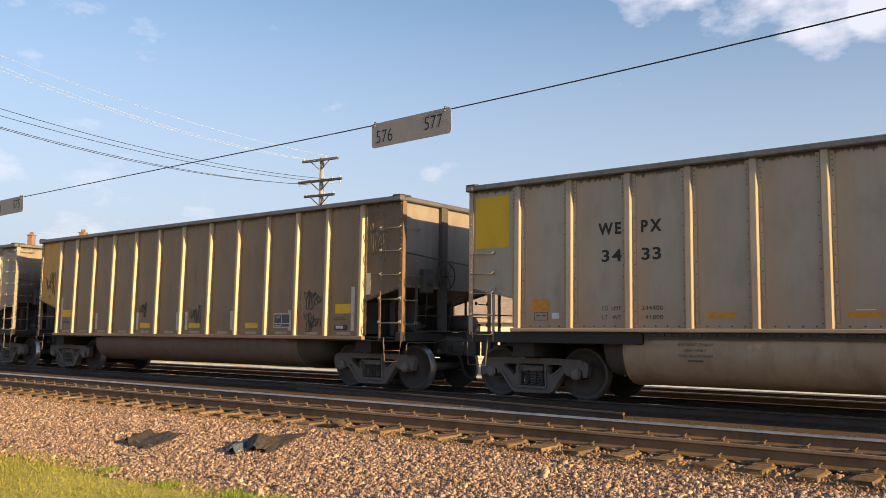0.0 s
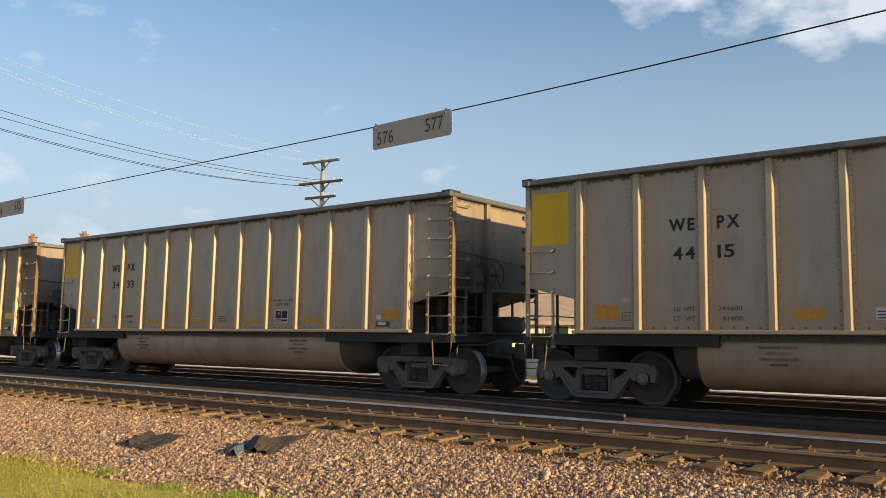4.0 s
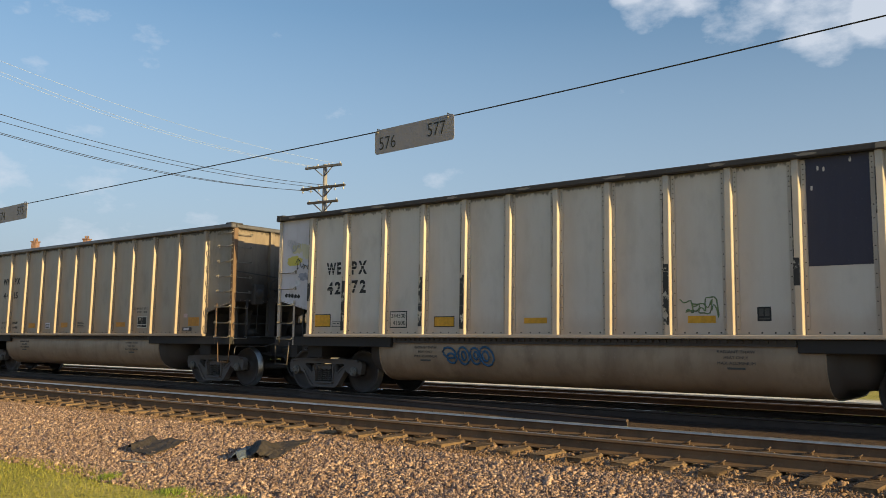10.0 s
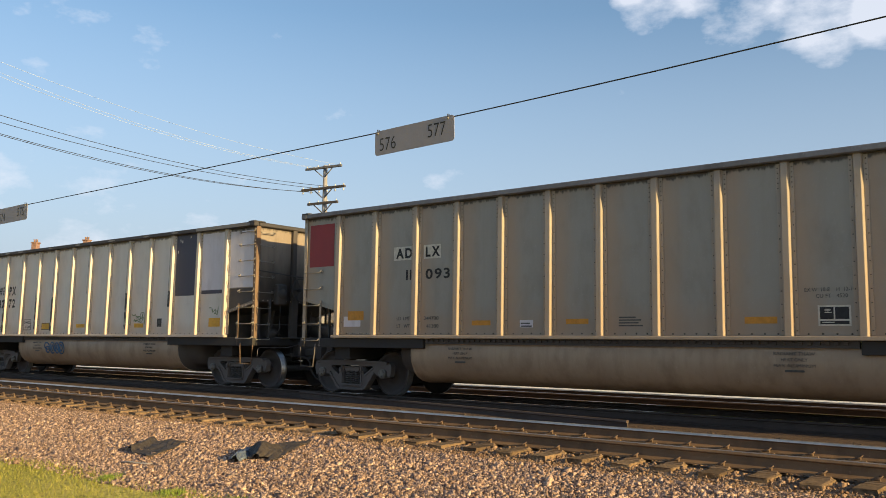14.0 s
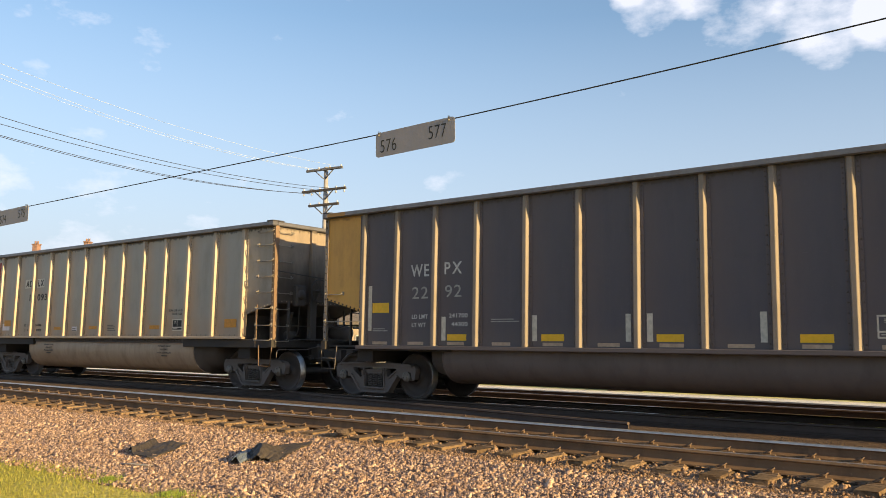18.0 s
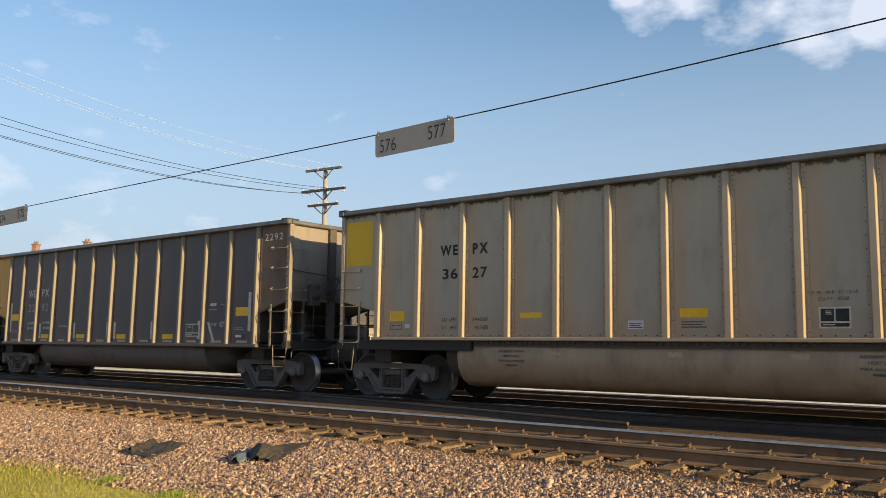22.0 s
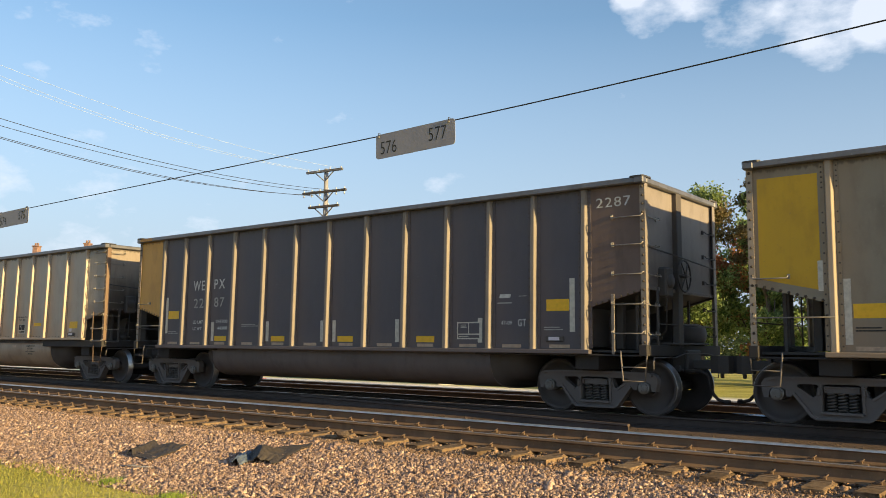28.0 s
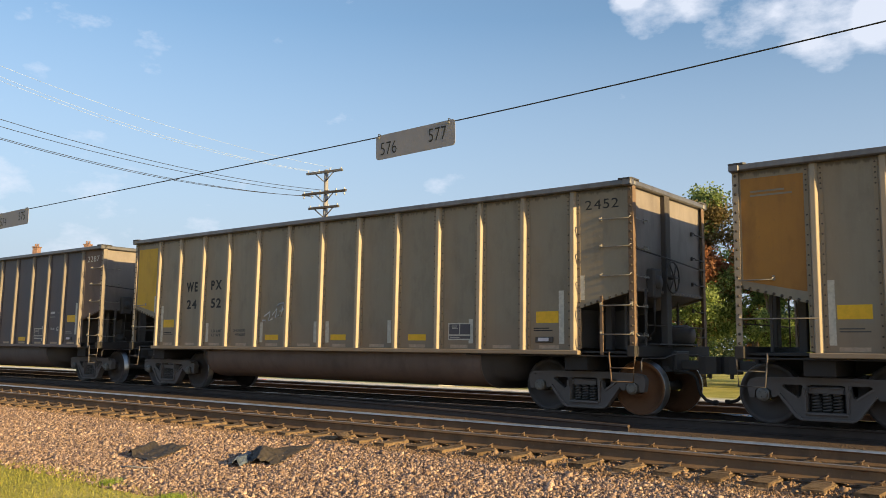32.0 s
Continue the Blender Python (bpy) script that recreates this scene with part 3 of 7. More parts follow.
def rail_part(track, y, z, x0, x1, top_mat=None, name="rail", gauge=0, side=None):
    side = side or rail_side
    pr = rail_profile()
    n = len(pr)
    sh = Shape()
    v = [(x0, y + a, z + b) for a, b in pr] + [(x1, y + a, z + b) for a, b in pr]
    sh.add(v, [(i, (i + 1) % n, n + (i + 1) % n, n + i) for i in range(n)])
    sh.add(v, [tuple(range(n)), tuple(range(n, 2 * n))[::-1]])
    me = sh.mesh(name, side)
    if top_mat:
        me.materials.append(top_mat)
        for p in me.polygons:
            if (p.normal.z > 0.7 and p.center.z > z - 0.004) or (gauge and p.normal.y * gauge > 0.5 and z - 0.03 < p.center.z):
                p.material_index = 1
    return part(name, me, side, track)


def track_thing(label):
    return tagged(new("railway_track"), label, "railway track", "railway tracks")


near_track = track_thing("empty ballasted track with polished rails on worn timber ties")
train_track = track_thing("track bedded in dark ballast under the coal train")
far_track = track_thing("rusty rails of a track beyond the coal train")
for tr, y, z, top in ((near_track, NEAR_Y, 0.0, rail_top), (train_track, TRAIN_Y, 0.0, rail_bright), (far_track, FAR_Y, -0.06, rail_top)):
    for side in (-1, 1):
        rail_part(tr, y + side * GAUGE_HALF, z, -260, 90, top, "rail", -side, {far_track: rail_dark, train_track: rail_black}.get(tr, rail_side))

# loose rails lying in the space between the two nearer tracks
spare = tagged(new("spare_rail"), "long rusty spare rail lying on the ballast between tracks", "rail", "spare rails")
rail_part(spare, 0, 0, -8.6, 0, None, "rail_body", 0, rail_dark)
spare.matrix_world = pose(-6.0, 12.2, -0.06, 0, 0.3, -6.5)
spare_b = tagged(new("spare_rail"), "rusty spare rail lying on its own beside the tracks", "rail", "spare rails")
rail_part(spare_b, 0, 0, -60, 40, None, "rail_body")
spare_b.matrix_world = pose(0, 11.78, -0.135, 0, 0, 0.0)

TIE_STEP = 0.4985


def tie_shape(seed):
    rnd = random.Random(seed)
    sh = Shape().box(-0.112, 0.112, -1.29, 1.29, -0.178, 0, 0.012)
    sh.v = [(x + rnd.uniform(-0.008, 0.008), y + rnd.uniform(-0.02, 0.02), z + rnd.uniform(-0.006, 0.004)) for x, y, z in sh.v]
    return sh


tie_meshes = [tie_shape(i).mesh("tie", tie_mat) for i in range(6)]


def plate_shape():
    sh = Shape().box(-0.10, 0.10, -0.17, 0.17, -0.004, 0.014, 0.004)
    sh.box(-0.09, 0.09, -0.115, -0.080, 0.010, 0.026, 0.003).box(-0.09, 0.09, 0.080, 0.115, 0.010, 0.026, 0.003)
    return sh


def clip_shape():
    """A bent spring clip that grips the rail foot, with its shoulder."""
    sh = Shape()
    sh.tube([(-0.07, 0.0, 0.015), (-0.045, 0.03, 0.02), (-0.01, 0.045, 0.035), (0.03, 0.02, 0.06), (0.055, -0.02, 0.062), (0.04, -0.055, 0.045), (0.0, -0.05, 0.028), (-0.03, -0.02, 0.02)], 0.0085, 6)
    sh.box(-0.03, 0.03, 0.0, 0.035, -0.01, 0.045, 0.006)
    return sh


plate_mesh = plate_shape().mesh("tie_plate", plate_mat)
clip_mesh = clip_shape().mesh("rail_clip", clip_mat)


def lay_ties(track, y, z, x0, x1, fittings):
    rnd = random.Random(int(y * 100))
    n = int((x1 - x0) / TIE_STEP)
    for i in range(n):
        x = x0 + i * TIE_STEP + rnd.uniform(-0.015, 0.015)
        tie = part("tie", rnd.choice(tie_meshes), tie_mat, track, at=pose(x, y + rnd.uniform(-0.05, 0.05), z - 0.176, 0, 0, rnd.uniform(-1.2, 1.2)))
        if fittings and x > -26:
            for side in (-1, 1):
                yy = y + side * GAUGE_HALF
                part("tie_plate", plate_mesh, plate_mat, track, at=pose(x, yy, z - 0.182 + 0.0))
                for k in (-1, 1):
                    part("rail_clip", clip_mesh, clip_mat, track, at=pose(x, yy + k * 0.095, z - 0.165, 0, 0, 0 if k < 0 else 180))


# ---------------------------------------------------------------- coal cars
POSTS_ALU = [1.08, 2.13, 3.215, 4.235, 5.24, 6.24, 7.225, 8.22, 9.25, 10.235, 11.22, 12.325, 13.435]
POSTS_STEEL = [1.155, 2.065, 3.04, 4.03, 5.11, 6.18, 7.24, 8.35, 9.41, 10.475, 11.465, 12.42, 13.43]
LEN, HALF, SHEET = 14.545, 1.60, 1.50      # body length, half width over posts, half width of the side sheets


POST_W = 0.070


def post_shape(z0, z1, kind):
    """Side post: a hat section with slanting flanks, tapering in to the chord."""
    w = POST_W
    sh = Shape()
    d0, d1 = -HALF, -SHEET
    f = w - (0.022 if kind == "alu" else 0.034)
    ring = [(-w, d1), (-f - 0.004, d0 + 0.008), (-f + 0.006, d0), (f - 0.006, d0), (f + 0.004, d0 + 0.008), (w, d1)]
    low = [(a, b, z0) for a, b in ring]
    mid = [(a, d1 + (b - d1) * (0.83 if kind == "alu" else 0.82), (z0 + z1) / 2) for a, b in ring]
    top = [(a * 0.94, d1 + (b - d1) * (0.64 if kind == "alu" else 0.58), z1) for a, b in ring]
    for lo, hi in ((low, mid), (mid, top)):
        sh.add(lo + hi, [(i, (i + 1) % 6, 6 + (i + 1) % 6, 6 + i) for i in range(6)])
    sh.add(low + top, [tuple(range(6)), tuple(range(6, 12))])
    return sh


def flange_shape(z0, z1):
    """The post's two flanges, riveted flat against the sheet."""
    sh = Shape()
    for x0 in (-POST_W - 0.055, POST_W):
        sh.box(x0, x0 + 0.055, -SHEET - 0.012, -SHEET + 0.004, z0 + 0.02, z1 - 0.02)
    return sh


def post_rivets(z0, z1, kind):
    w = POST_W
    step = 0.19 if kind == "alu" else 0.145
    n = int((z1 - z0 - 0.55) / step)
    rows = [z0 + 0.08 + i * step for i in range(n)] + [z1 - 0.08 - 0.075 * i for i in range(5)]
    foot = [(0.25 + 0.19 * i, -SHEET - 0.008, z0 + 0.035) for i in range(4)] if kind == "alu" else []
    return Shape().studs([(s * (w + 0.03), -SHEET - 0.012, z) for z in rows for s in (-1, 1)], 0.0105 if kind == "alu" else 0.014, 0.010).studs(foot, 0.015, 0.010)


def grab(x0, x1, y, z, out=0.06, r=0.011, axis="x", feet=True):
    """A bent hand hold standing off a surface."""
    sh = Shape()
    if axis == "x":
        pts = [(x0, y, z + 0.03), (x0, y - out * 0.8, z + 0.03), (x0 + 0.012, y - out, z), (x1 - 0.012, y - out, z), (x1, y - out * 0.8, z + 0.03), (x1, y, z + 0.03)]
    else:
        pts = [(y, x0, z + 0.03), (y + out * 0.8, x0, z + 0.03), (y + out, x0 + 0.012, z), (y + out, x1 - 0.012, z), (y + out * 0.8, x1, z + 0.03), (y, x1, z + 0.03)]
    sh.tube(pts, r, 6)
    if feet:
        for p in (pts[0], pts[-1]):
            sh.box(p[0] - 0.02, p[0] + 0.02, p[1] - 0.02, p[1] + 0.02, p[2] - 0.045, p[2] + 0.03, 0.004)
    return sh


def tub_shape(kind, caps=0):
    """The long rounded trough between the trucks, with coned ends."""
    if kind == "alu":
        half = [(-1.43, 1.12), (-1.46, 1.00), (-1.465, 0.86), (-1.44, 0.72), (-1.37, 0.57), (-1.26, 0.45), (-1.10, 0.365), (-0.88, 0.325), (-0.55, 0.31), (0, 0.305)]
        x0, x1 = 3.08, 11.52
    else:
        half = [(-1.40, 1.05), (-1.42, 0.92), (-1.42, 0.80), (-1.39, 0.68), (-1.31, 0.55), (-1.18, 0.45), (-1.02, 0.39), (-0.8, 0.36), (-0.5, 0.345), (0, 0.34)]
        x0, x1 = 3.18, 11.42
    ring = half + [(-a, b) for a, b in reversed(half[:-1])]
    n = len(ring)
    sh = Shape()
    def loft(stations):
        v = []
        for x, k in stations:
            for a, b in ring:
                v.append((x, a * (0.35 + 0.65 * k), 1.12 - (1.12 - b) * (0.25 + 0.75 * k)))
        f = [(i * n + j, i * n + j + 1, (i + 1) * n + j + 1, (i + 1) * n + j) for i in range(len(stations) - 1) for j in range(n - 1)]
        return v, f
    if caps:
        xe = x0 if caps < 0 else x1
        v, f = loft([(xe, 0.998), (xe + caps * 0.10, 0.86), (xe + caps * 0.16, 0.80), (xe + caps * 0.46, 0.76), (xe + caps * 0.60, 0.52)])
        return sh.add(v, f + [tuple(range(4 * n, 5 * n))], True)
    v, f = loft([(x0, 1.0), (x0 + 2.0, 1.0), (7.3, 1.0), (x1 - 2.0, 1.0), (x1, 1.0)])
    sh.add(v, f, True)
    # raised seams at both ends of the trough
    for x in (x0, x1):
        sh.tube([(x, a * 1.004, b) for a, b in ring], 0.014, 5)
    return sh


def lowered(sh):
    """The truck's castings keep low: heights over the axle drawn in."""
    sh.v = [(x, y, z if z < 0.42 else 0.42 + (z - 0.42) * 0.80) for x, y, z in sh.v]
    return sh


def side_frame_shape():
    """Cast truck side frame in the xz plane: a plate with two rounded windows and the spring opening, edged by flanges."""
    half = [(0.34, 0.105), (0.42, 0.15), (0.66, 0.47), (0.70, 0.42), (0.765, 0.42), (0.775, 0.54), (0.84, 0.585), (0.94, 0.585), (1.00, 0.54), (1.02, 0.40), (1.09, 0.40),
            (1.12, 0.56), (1.12, 0.66), (1.08, 0.735), (0.98, 0.77), (0.80, 0.775), (0.45, 0.79)]
    outer = half + [(-x, z) for x, z in reversed(half)]
    window = [(0.315, 0.62), (0.355, 0.45), (0.39, 0.425), (0.43, 0.44), (0.60, 0.60), (0.61, 0.635), (0.58, 0.655), (0.34, 0.655)]
    middle = [(-0.265, 0.215), (0.265, 0.215), (0.25, 0.64), (0.20, 0.665), (-0.20, 0.665), (-0.25, 0.64)]
    loops = [outer, window, [(-x, z) for x, z in window], middle]
    flat = [p for lp in loops for p in lp]
    tris = mathutils.geometry.tessellate_polygon([[Vector((x, z, 0)) for x, z in lp] for lp in loops])
    sh = Shape()
    a, b, n = -1.10, -0.97, len(flat)
    v = [(x, a, z) for x, z in flat] + [(x, b, z) for x, z in flat]
    f = [tuple(t) for t in tris] + [tuple(i + n for i in reversed(t)) for t in tris]
    k = 0
    for lp in loops:
        m = len(lp)
        f += [(k + i, k + (i + 1) % m, n + k + (i + 1) % m, n + k + i) for i in range(m)]
        k += m
    sh.add(v, f)
    # flanges along the top, round the ends and under the tension member
    sh.prism([(-1.06, 0.735), (-0.98, 0.772), (-0.45, 0.792), (0.45, 0.792), (0.98, 0.772), (1.06, 0.735), (1.02, 0.70), (0.95, 0.725), (0.45, 0.748), (-0.45, 0.748), (-0.95, 0.725), (-1.02, 0.70)], "y", a - 0.045, a + 0.01)
    for s in (-1, 1):
        sh.prism([(s * 0.34, 0.10), (s * 0.425, 0.145), (s * 0.67, 0.475), (s * 0.635, 0.495), (s * 0.40, 0.185), (s * 0.33, 0.145)], "y", a - 0.04, a + 0.01)
        sh.prism([(s * 0.275, 0.215), (s * 0.305, 0.215), (s * 0.30, 0.66), (s * 0.26, 0.66)], "y", a - 0.03, a + 0.01)
        sh.prism([(s * 0.60, 0.61), (s * 0.64, 0.60), (s * 0.41, 0.40), (s * 0.385, 0.425)], "y", a - 0.025, a + 0.01)
    sh.box(-0.35, 0.35, a - 0.05, b + 0.1, 0.10, 0.135, 0.008)
    sh.box(-0.28, 0.28, a - 0.05, b + 0.1, 0.185, 0.225, 0.008)
    # lugs of the wear plates beside the bolster
    for s in (-1, 1):
        sh.box(s * 0.30 - 0.02, s * 0.30 + 0.02, a - 0.06, a, 0.46, 0.60, 0.006)
    return lowered(sh)


def spring_shape():
    pts = [(0.056 * math.cos(k * 0.9), 0.056 * math.sin(k * 0.9), 0.225 + 0.262 * k / 41) for k in range(42)]
    return Shape().tube(pts, 0.0145, 6)


def bolster_shape():
    sh = Shape().box(-0.245, 0.245, -1.10, 1.10, 0.505, 0.63, 0.012)
    for s in (-1, 1):      # pockets and lugs on the bolster's ends
        for q in (-1, 1):
            sh.box(q * 0.13 - 0.1, q * 0.13 + 0.1, s * 1.105 - 0.02, s * 1.105 + 0.02, 0.60, 0.625, 0.004)
            sh.box(q * 0.02 + q * 0.2 - 0.012, q * 0.02 + q * 0.2 + 0.012, s * 1.105 - 0.02, s * 1.105 + 0.02, 0.52, 0.62)
    sh.box(-0.2, 0.2, -0.5, 0.5, 0.63, 0.80, 0.01)
    return lowered(sh)


def wheel_shape(y):
    """A wheel with flange and dished plate about the axle at the origin; y: place of its inner face, outward to the sign of y."""
    s = 1 if y > 0 else -1
    prof = [(0.0, 0.48), (0.03, 0.482), (0.045, 0.462), (0.13, 0.452), (0.135, 0.445), (0.135, 0.392), (0.10, 0.38), (0.07, 0.30), (0.065, 0.21), (0.10, 0.15), (0.135, 0.135), (0.135, 0.10)]
    back = [(0.02, 0.10), (0.03, 0.2), (0.03, 0.3), (0.005, 0.39)]
    ring = prof + back
    n = 36
    sh = Shape()
    v = []
    for d, r in ring:
        for k in range(n):
            t = 2 * math.pi * k / n
            v.append((r * math.cos(t), y + s * d, r * math.sin(t)))
    m = len(ring)
    sh.add(v, [(i * n + k, i * n + (k + 1) % n, ((i + 1) % m) * n + (k + 1) % n, ((i + 1) % m) * n + k) for i in range(m) for k in range(n)], True)
    return sh


def wheel_mesh(y, mat):
    key = ("wheel", y, mat.name)
    if key not in CACHE:
        me = wheel_shape(y).mesh("wheel", mat)
        me.materials.append(tread_mat)
        for p in me.polygons:
            r = math.hypot(p.center.x, p.center.z)
            if r > 0.446 and abs(p.center.y) > abs(y) + 0.004:
                p.material_index = 1
        CACHE[key] = me
    return CACHE[key]


def bearing_shape(s):
    """Roller bearing cup and end cap with three bolts."""
    sh = Shape().lathe([(s * 0.92, 0.09), (s * 1.07, 0.10), (s * 1.13, 0.10), (s * 1.14, 0.08), (s * 1.155, 0.075), (s * 1.16, 0.05)], "y", (0, 0, 0), 20, False)
    for k in range(3):
        a = k * 2 * math.pi / 3
        sh.lathe([(s * 1.15, 0.018), (s * 1.175, 0.018)], "y", (0.05 * math.cos(a), 0, 0.05 * math.sin(a)), 6, False)
    return sh


SPIN = []      # (wheelset, x in its car)


def add_truck(car, x, first, second):
    truck = new("truck", shared("bolster", bolster_shape, truck_mat))
    truck.parent = car
    truck.matrix_basis = pose(x, 0, 0)
    truck["label"] = "dark cast-steel truck with coil springs"
    sf = shared("side_frame", side_frame_shape, truck_mat)
    part("side_frame", sf, truck_mat, truck)
    part("side_frame", sf, truck_mat, truck, at=pose(0, 0, 0, 0, 0, 180))
    for s in (-1, 1):
        for q in (-0.145, 0.0, 0.145):
            part("coil_spring", shared("coil_spring", spring_shape, spring_mat), spring_mat, truck, at=pose(q, s * 1.05, 0))
        part("brake_shoe", shared("brake_shoe", lambda: Shape().box(-0.07, 0.07, -0.06, 0.06, -0.16, 0.16, 0.02), black_steel), black_steel, truck, at=pose(0.42, s * 0.76, 0.5))
    # dark box added behind the springs, standing in for the shade there
    part("spring_plank", shared("spring_plank", lambda: Shape().box(-0.25, 0.25, -0.93, 0.93, 0.19, 0.49, 0.01), frame_black), frame_black, truck)
    part("brake_beam", shared("brake_beam", lambda: Shape().box(-0.05, 0.05, -0.8, 0.8, 0.38, 0.46, 0.01), black_steel), black_steel, truck, at=pose(0.36, 0, 0))
    for q in (-0.889, 0.889):
        axle = new("wheelset", shared("axle", lambda: Shape().lathe([(-1.1, 0.07), (-0.75, 0.085), (-0.3, 0.08), (0.3, 0.08), (0.75, 0.085), (1.1, 0.07)], "y", (0, 0, 0), 14), wheel_mat))
        axle.parent = car
        axle.matrix_basis = pose(x + q, 0, RAIL_R)
        for s in (-1, 1):
            m = first if q < 0 else second
            part("wheel", wheel_mesh(s * 0.685, m), m, axle)
            part("bearing_cap", shared(("bearing_cap", s), lambda s=s: bearing_shape(s), cap_mat), cap_mat, axle)
        SPIN.append((axle, x + q))


def coupler_shape():
    """Draft sill, shank and knuckle, pointing to +x from the body's end."""
    sh = Shape().box(-0.9, 0.12, -0.20, 0.20, 0.72, 1.04, 0.015)
    sh.box(0.10, 0.16, -0.28, 0.28, 0.68, 1.08, 0.015)
    sh.box(0.14, 0.52, -0.075, 0.075, 0.76, 0.92, 0.02)
    sh.prism([(0.48, -0.12), (0.62, -0.17), (0.80, -0.16), (0.84, -0.05), (0.70, 0.0), (0.72, 0.10), (0.62, 0.17), (0.48, 0.13)], "z", 0.70, 0.99)
    sh.box(0.60, 0.66, -0.02, 0.03, 0.62, 0.72, 0.01)
    return sh


def hose_shape():
    pts = [(0.12, -0.30, 0.73), (0.34, -0.27, 0.73), (0.44, -0.24, 0.69), (0.485, -0.21, 0.60), (0.495, -0.19, 0.48), (0.53, -0.17, 0.36), (0.61, -0.16, 0.27), (0.71, -0.16, 0.238), (0.80, -0.16, 0.235)]
    sh = Shape().tube(pts, 0.028, 8)
    return sh.lathe([(-0.05, 0.03), (-0.02, 0.042), (0.03, 0.042), (0.04, 0.03)], "x", (0.775, -0.16, 0.235), 10)


def end_wall_shape(kind):
    z0 = 2.05 if kind == "alu" else 2.08
    sh = Shape().box(LEN - 0.10, LEN - 0.07, -SHEET, SHEET, z0, 3.78)
    sh.box(LEN - 0.10, LEN - 0.035, -SHEET, SHEET, z0 - 0.03, z0 + 0.03, 0.006)
    return sh


def end_rivets(kind):
    z0 = 2.05 if kind == "alu" else 2.08
    return Shape().studs([(LEN - 0.035, -1.4 + 0.14 * i, z0) for i in range(21)], 0.016, 0.012, "x")


def corner_panel(kind, right):
    """Side sheet of an end bay, cut off slantwise below."""
    zlo, zhi = (1.76, 2.01) if kind == "alu" else (1.78, 2.06)
    posts = POSTS_ALU if kind == "alu" else POSTS_STEEL
    xa, xb = posts[-1], LEN - 0.05
    poly = [(xa, zlo), (xb, zhi), (xb, 3.78), (xa, 3.78)]
    sh = Shape().prism(poly, "y", -SHEET - 0.004, -SHEET + 0.012)
    sh.prism([(xa, zlo - 0.03), (xb, zhi - 0.03), (xb, zhi + 0.035), (xa, zlo + 0.035)], "y", -SHEET - 0.02, -SHEET + 0.03)
    return flipped(sh) if not right else sh


def corner_rivets(kind, right):
    zlo, zhi = (1.76, 2.01) if kind == "alu" else (1.78, 2.06)
    posts = POSTS_ALU if kind == "alu" else POSTS_STEEL
    xa, xb = posts[-1] + 0.1, LEN - 0.1
    pts = [(xa + (xb - xa) * i / 8, -SHEET - 0.02, zlo + (zhi - zlo) * (i + 0.6) / 9.2) for i in range(9)]
    pts += [(LEN - 0.045, -1.53, 1.2 + 0.14 * i) for i in range(19)]
    sh = Shape().studs(pts, *((0.017, 0.013) if kind == "alu" else (0.025, 0.018)))
    return flipped(sh) if not right else sh


def flipped(sh):
    """The same shape at the other end of the car."""
    sh.v = [(LEN - x, y, z) for x, y, z in sh.v]
    return sh


def slope_shape(kind):
    """Slanting floor under an end bay and the bulkhead below it."""
    zlo, zhi = (1.76, 2.01) if kind == "alu" else (1.78, 2.06)
    posts = POSTS_ALU if kind == "alu" else POSTS_STEEL
    xa = posts[-1]
    sh = Shape().prism([(xa - 0.35, zlo - 0.10), (LEN - 0.08, zhi), (LEN - 0.08, zhi + 0.02), (xa - 0.35, zlo - 0.08)], "y", -SHEET + 0.02, SHEET - 0.02)
    sh.box(xa - 0.05, xa - 0.02, -SHEET + 0.02, SHEET - 0.02, 1.12, zlo, 0)
    return sh


def chord_shape():
    """Top chord round the car: a heavy box section with its corners cut."""
    sh = Shape()
    for s in (-1, 1):
        y0, y1 = (-HALF - 0.02, -SHEET + 0.03) if s < 0 else (SHEET - 0.03, HALF + 0.02)
        sh.box(0.0, LEN, y0, y1, 3.775, 3.875, 0.018)
    for x0, x1 in ((-0.02, 0.11), (LEN - 0.11, LEN + 0.02)):
        sh.box(x0, x1, -SHEET + 0.03, SHEET - 0.03, 3.775, 3.873, 0.018)
    for x in (0.06, LEN - 0.06):
        for y in (-HALF + 0.04, HALF - 0.04):
            sh.box(x - 0.085, x + 0.085, y - 0.07, y + 0.07, 3.765, 3.884, 0.02)
    return sh


def gusset_shape():
    """A corner plate on top of the chord, its inner side cut off slantwise."""
    ring = [(-0.03, 0.0), (0.0, -0.03), (0.20, -0.03), (0.24, 0.02), (0.08, 0.30), (0.0, 0.32), (-0.03, 0.26)]
    return Shape().prism([(a, b - HALF) for a, b in ring], "z", 3.868, 3.896)


def sill_shape(kind):
    sh = Shape()
    posts = POSTS_ALU if kind == "alu" else POSTS_STEEL
    x0, x1 = posts[0] - 0.12, posts[-1] + 0.12
    z0, z1 = (1.185, 1.245) if kind == "alu" else (1.0, 1.075)
    for s in (-1, 1):
        y0, y1 = (-HALF - 0.015, -SHEET) if s < 0 else (SHEET, HALF + 0.015)
        sh.box(x0, x1, y0, y1, z0, z1, 0.01)
    return sh


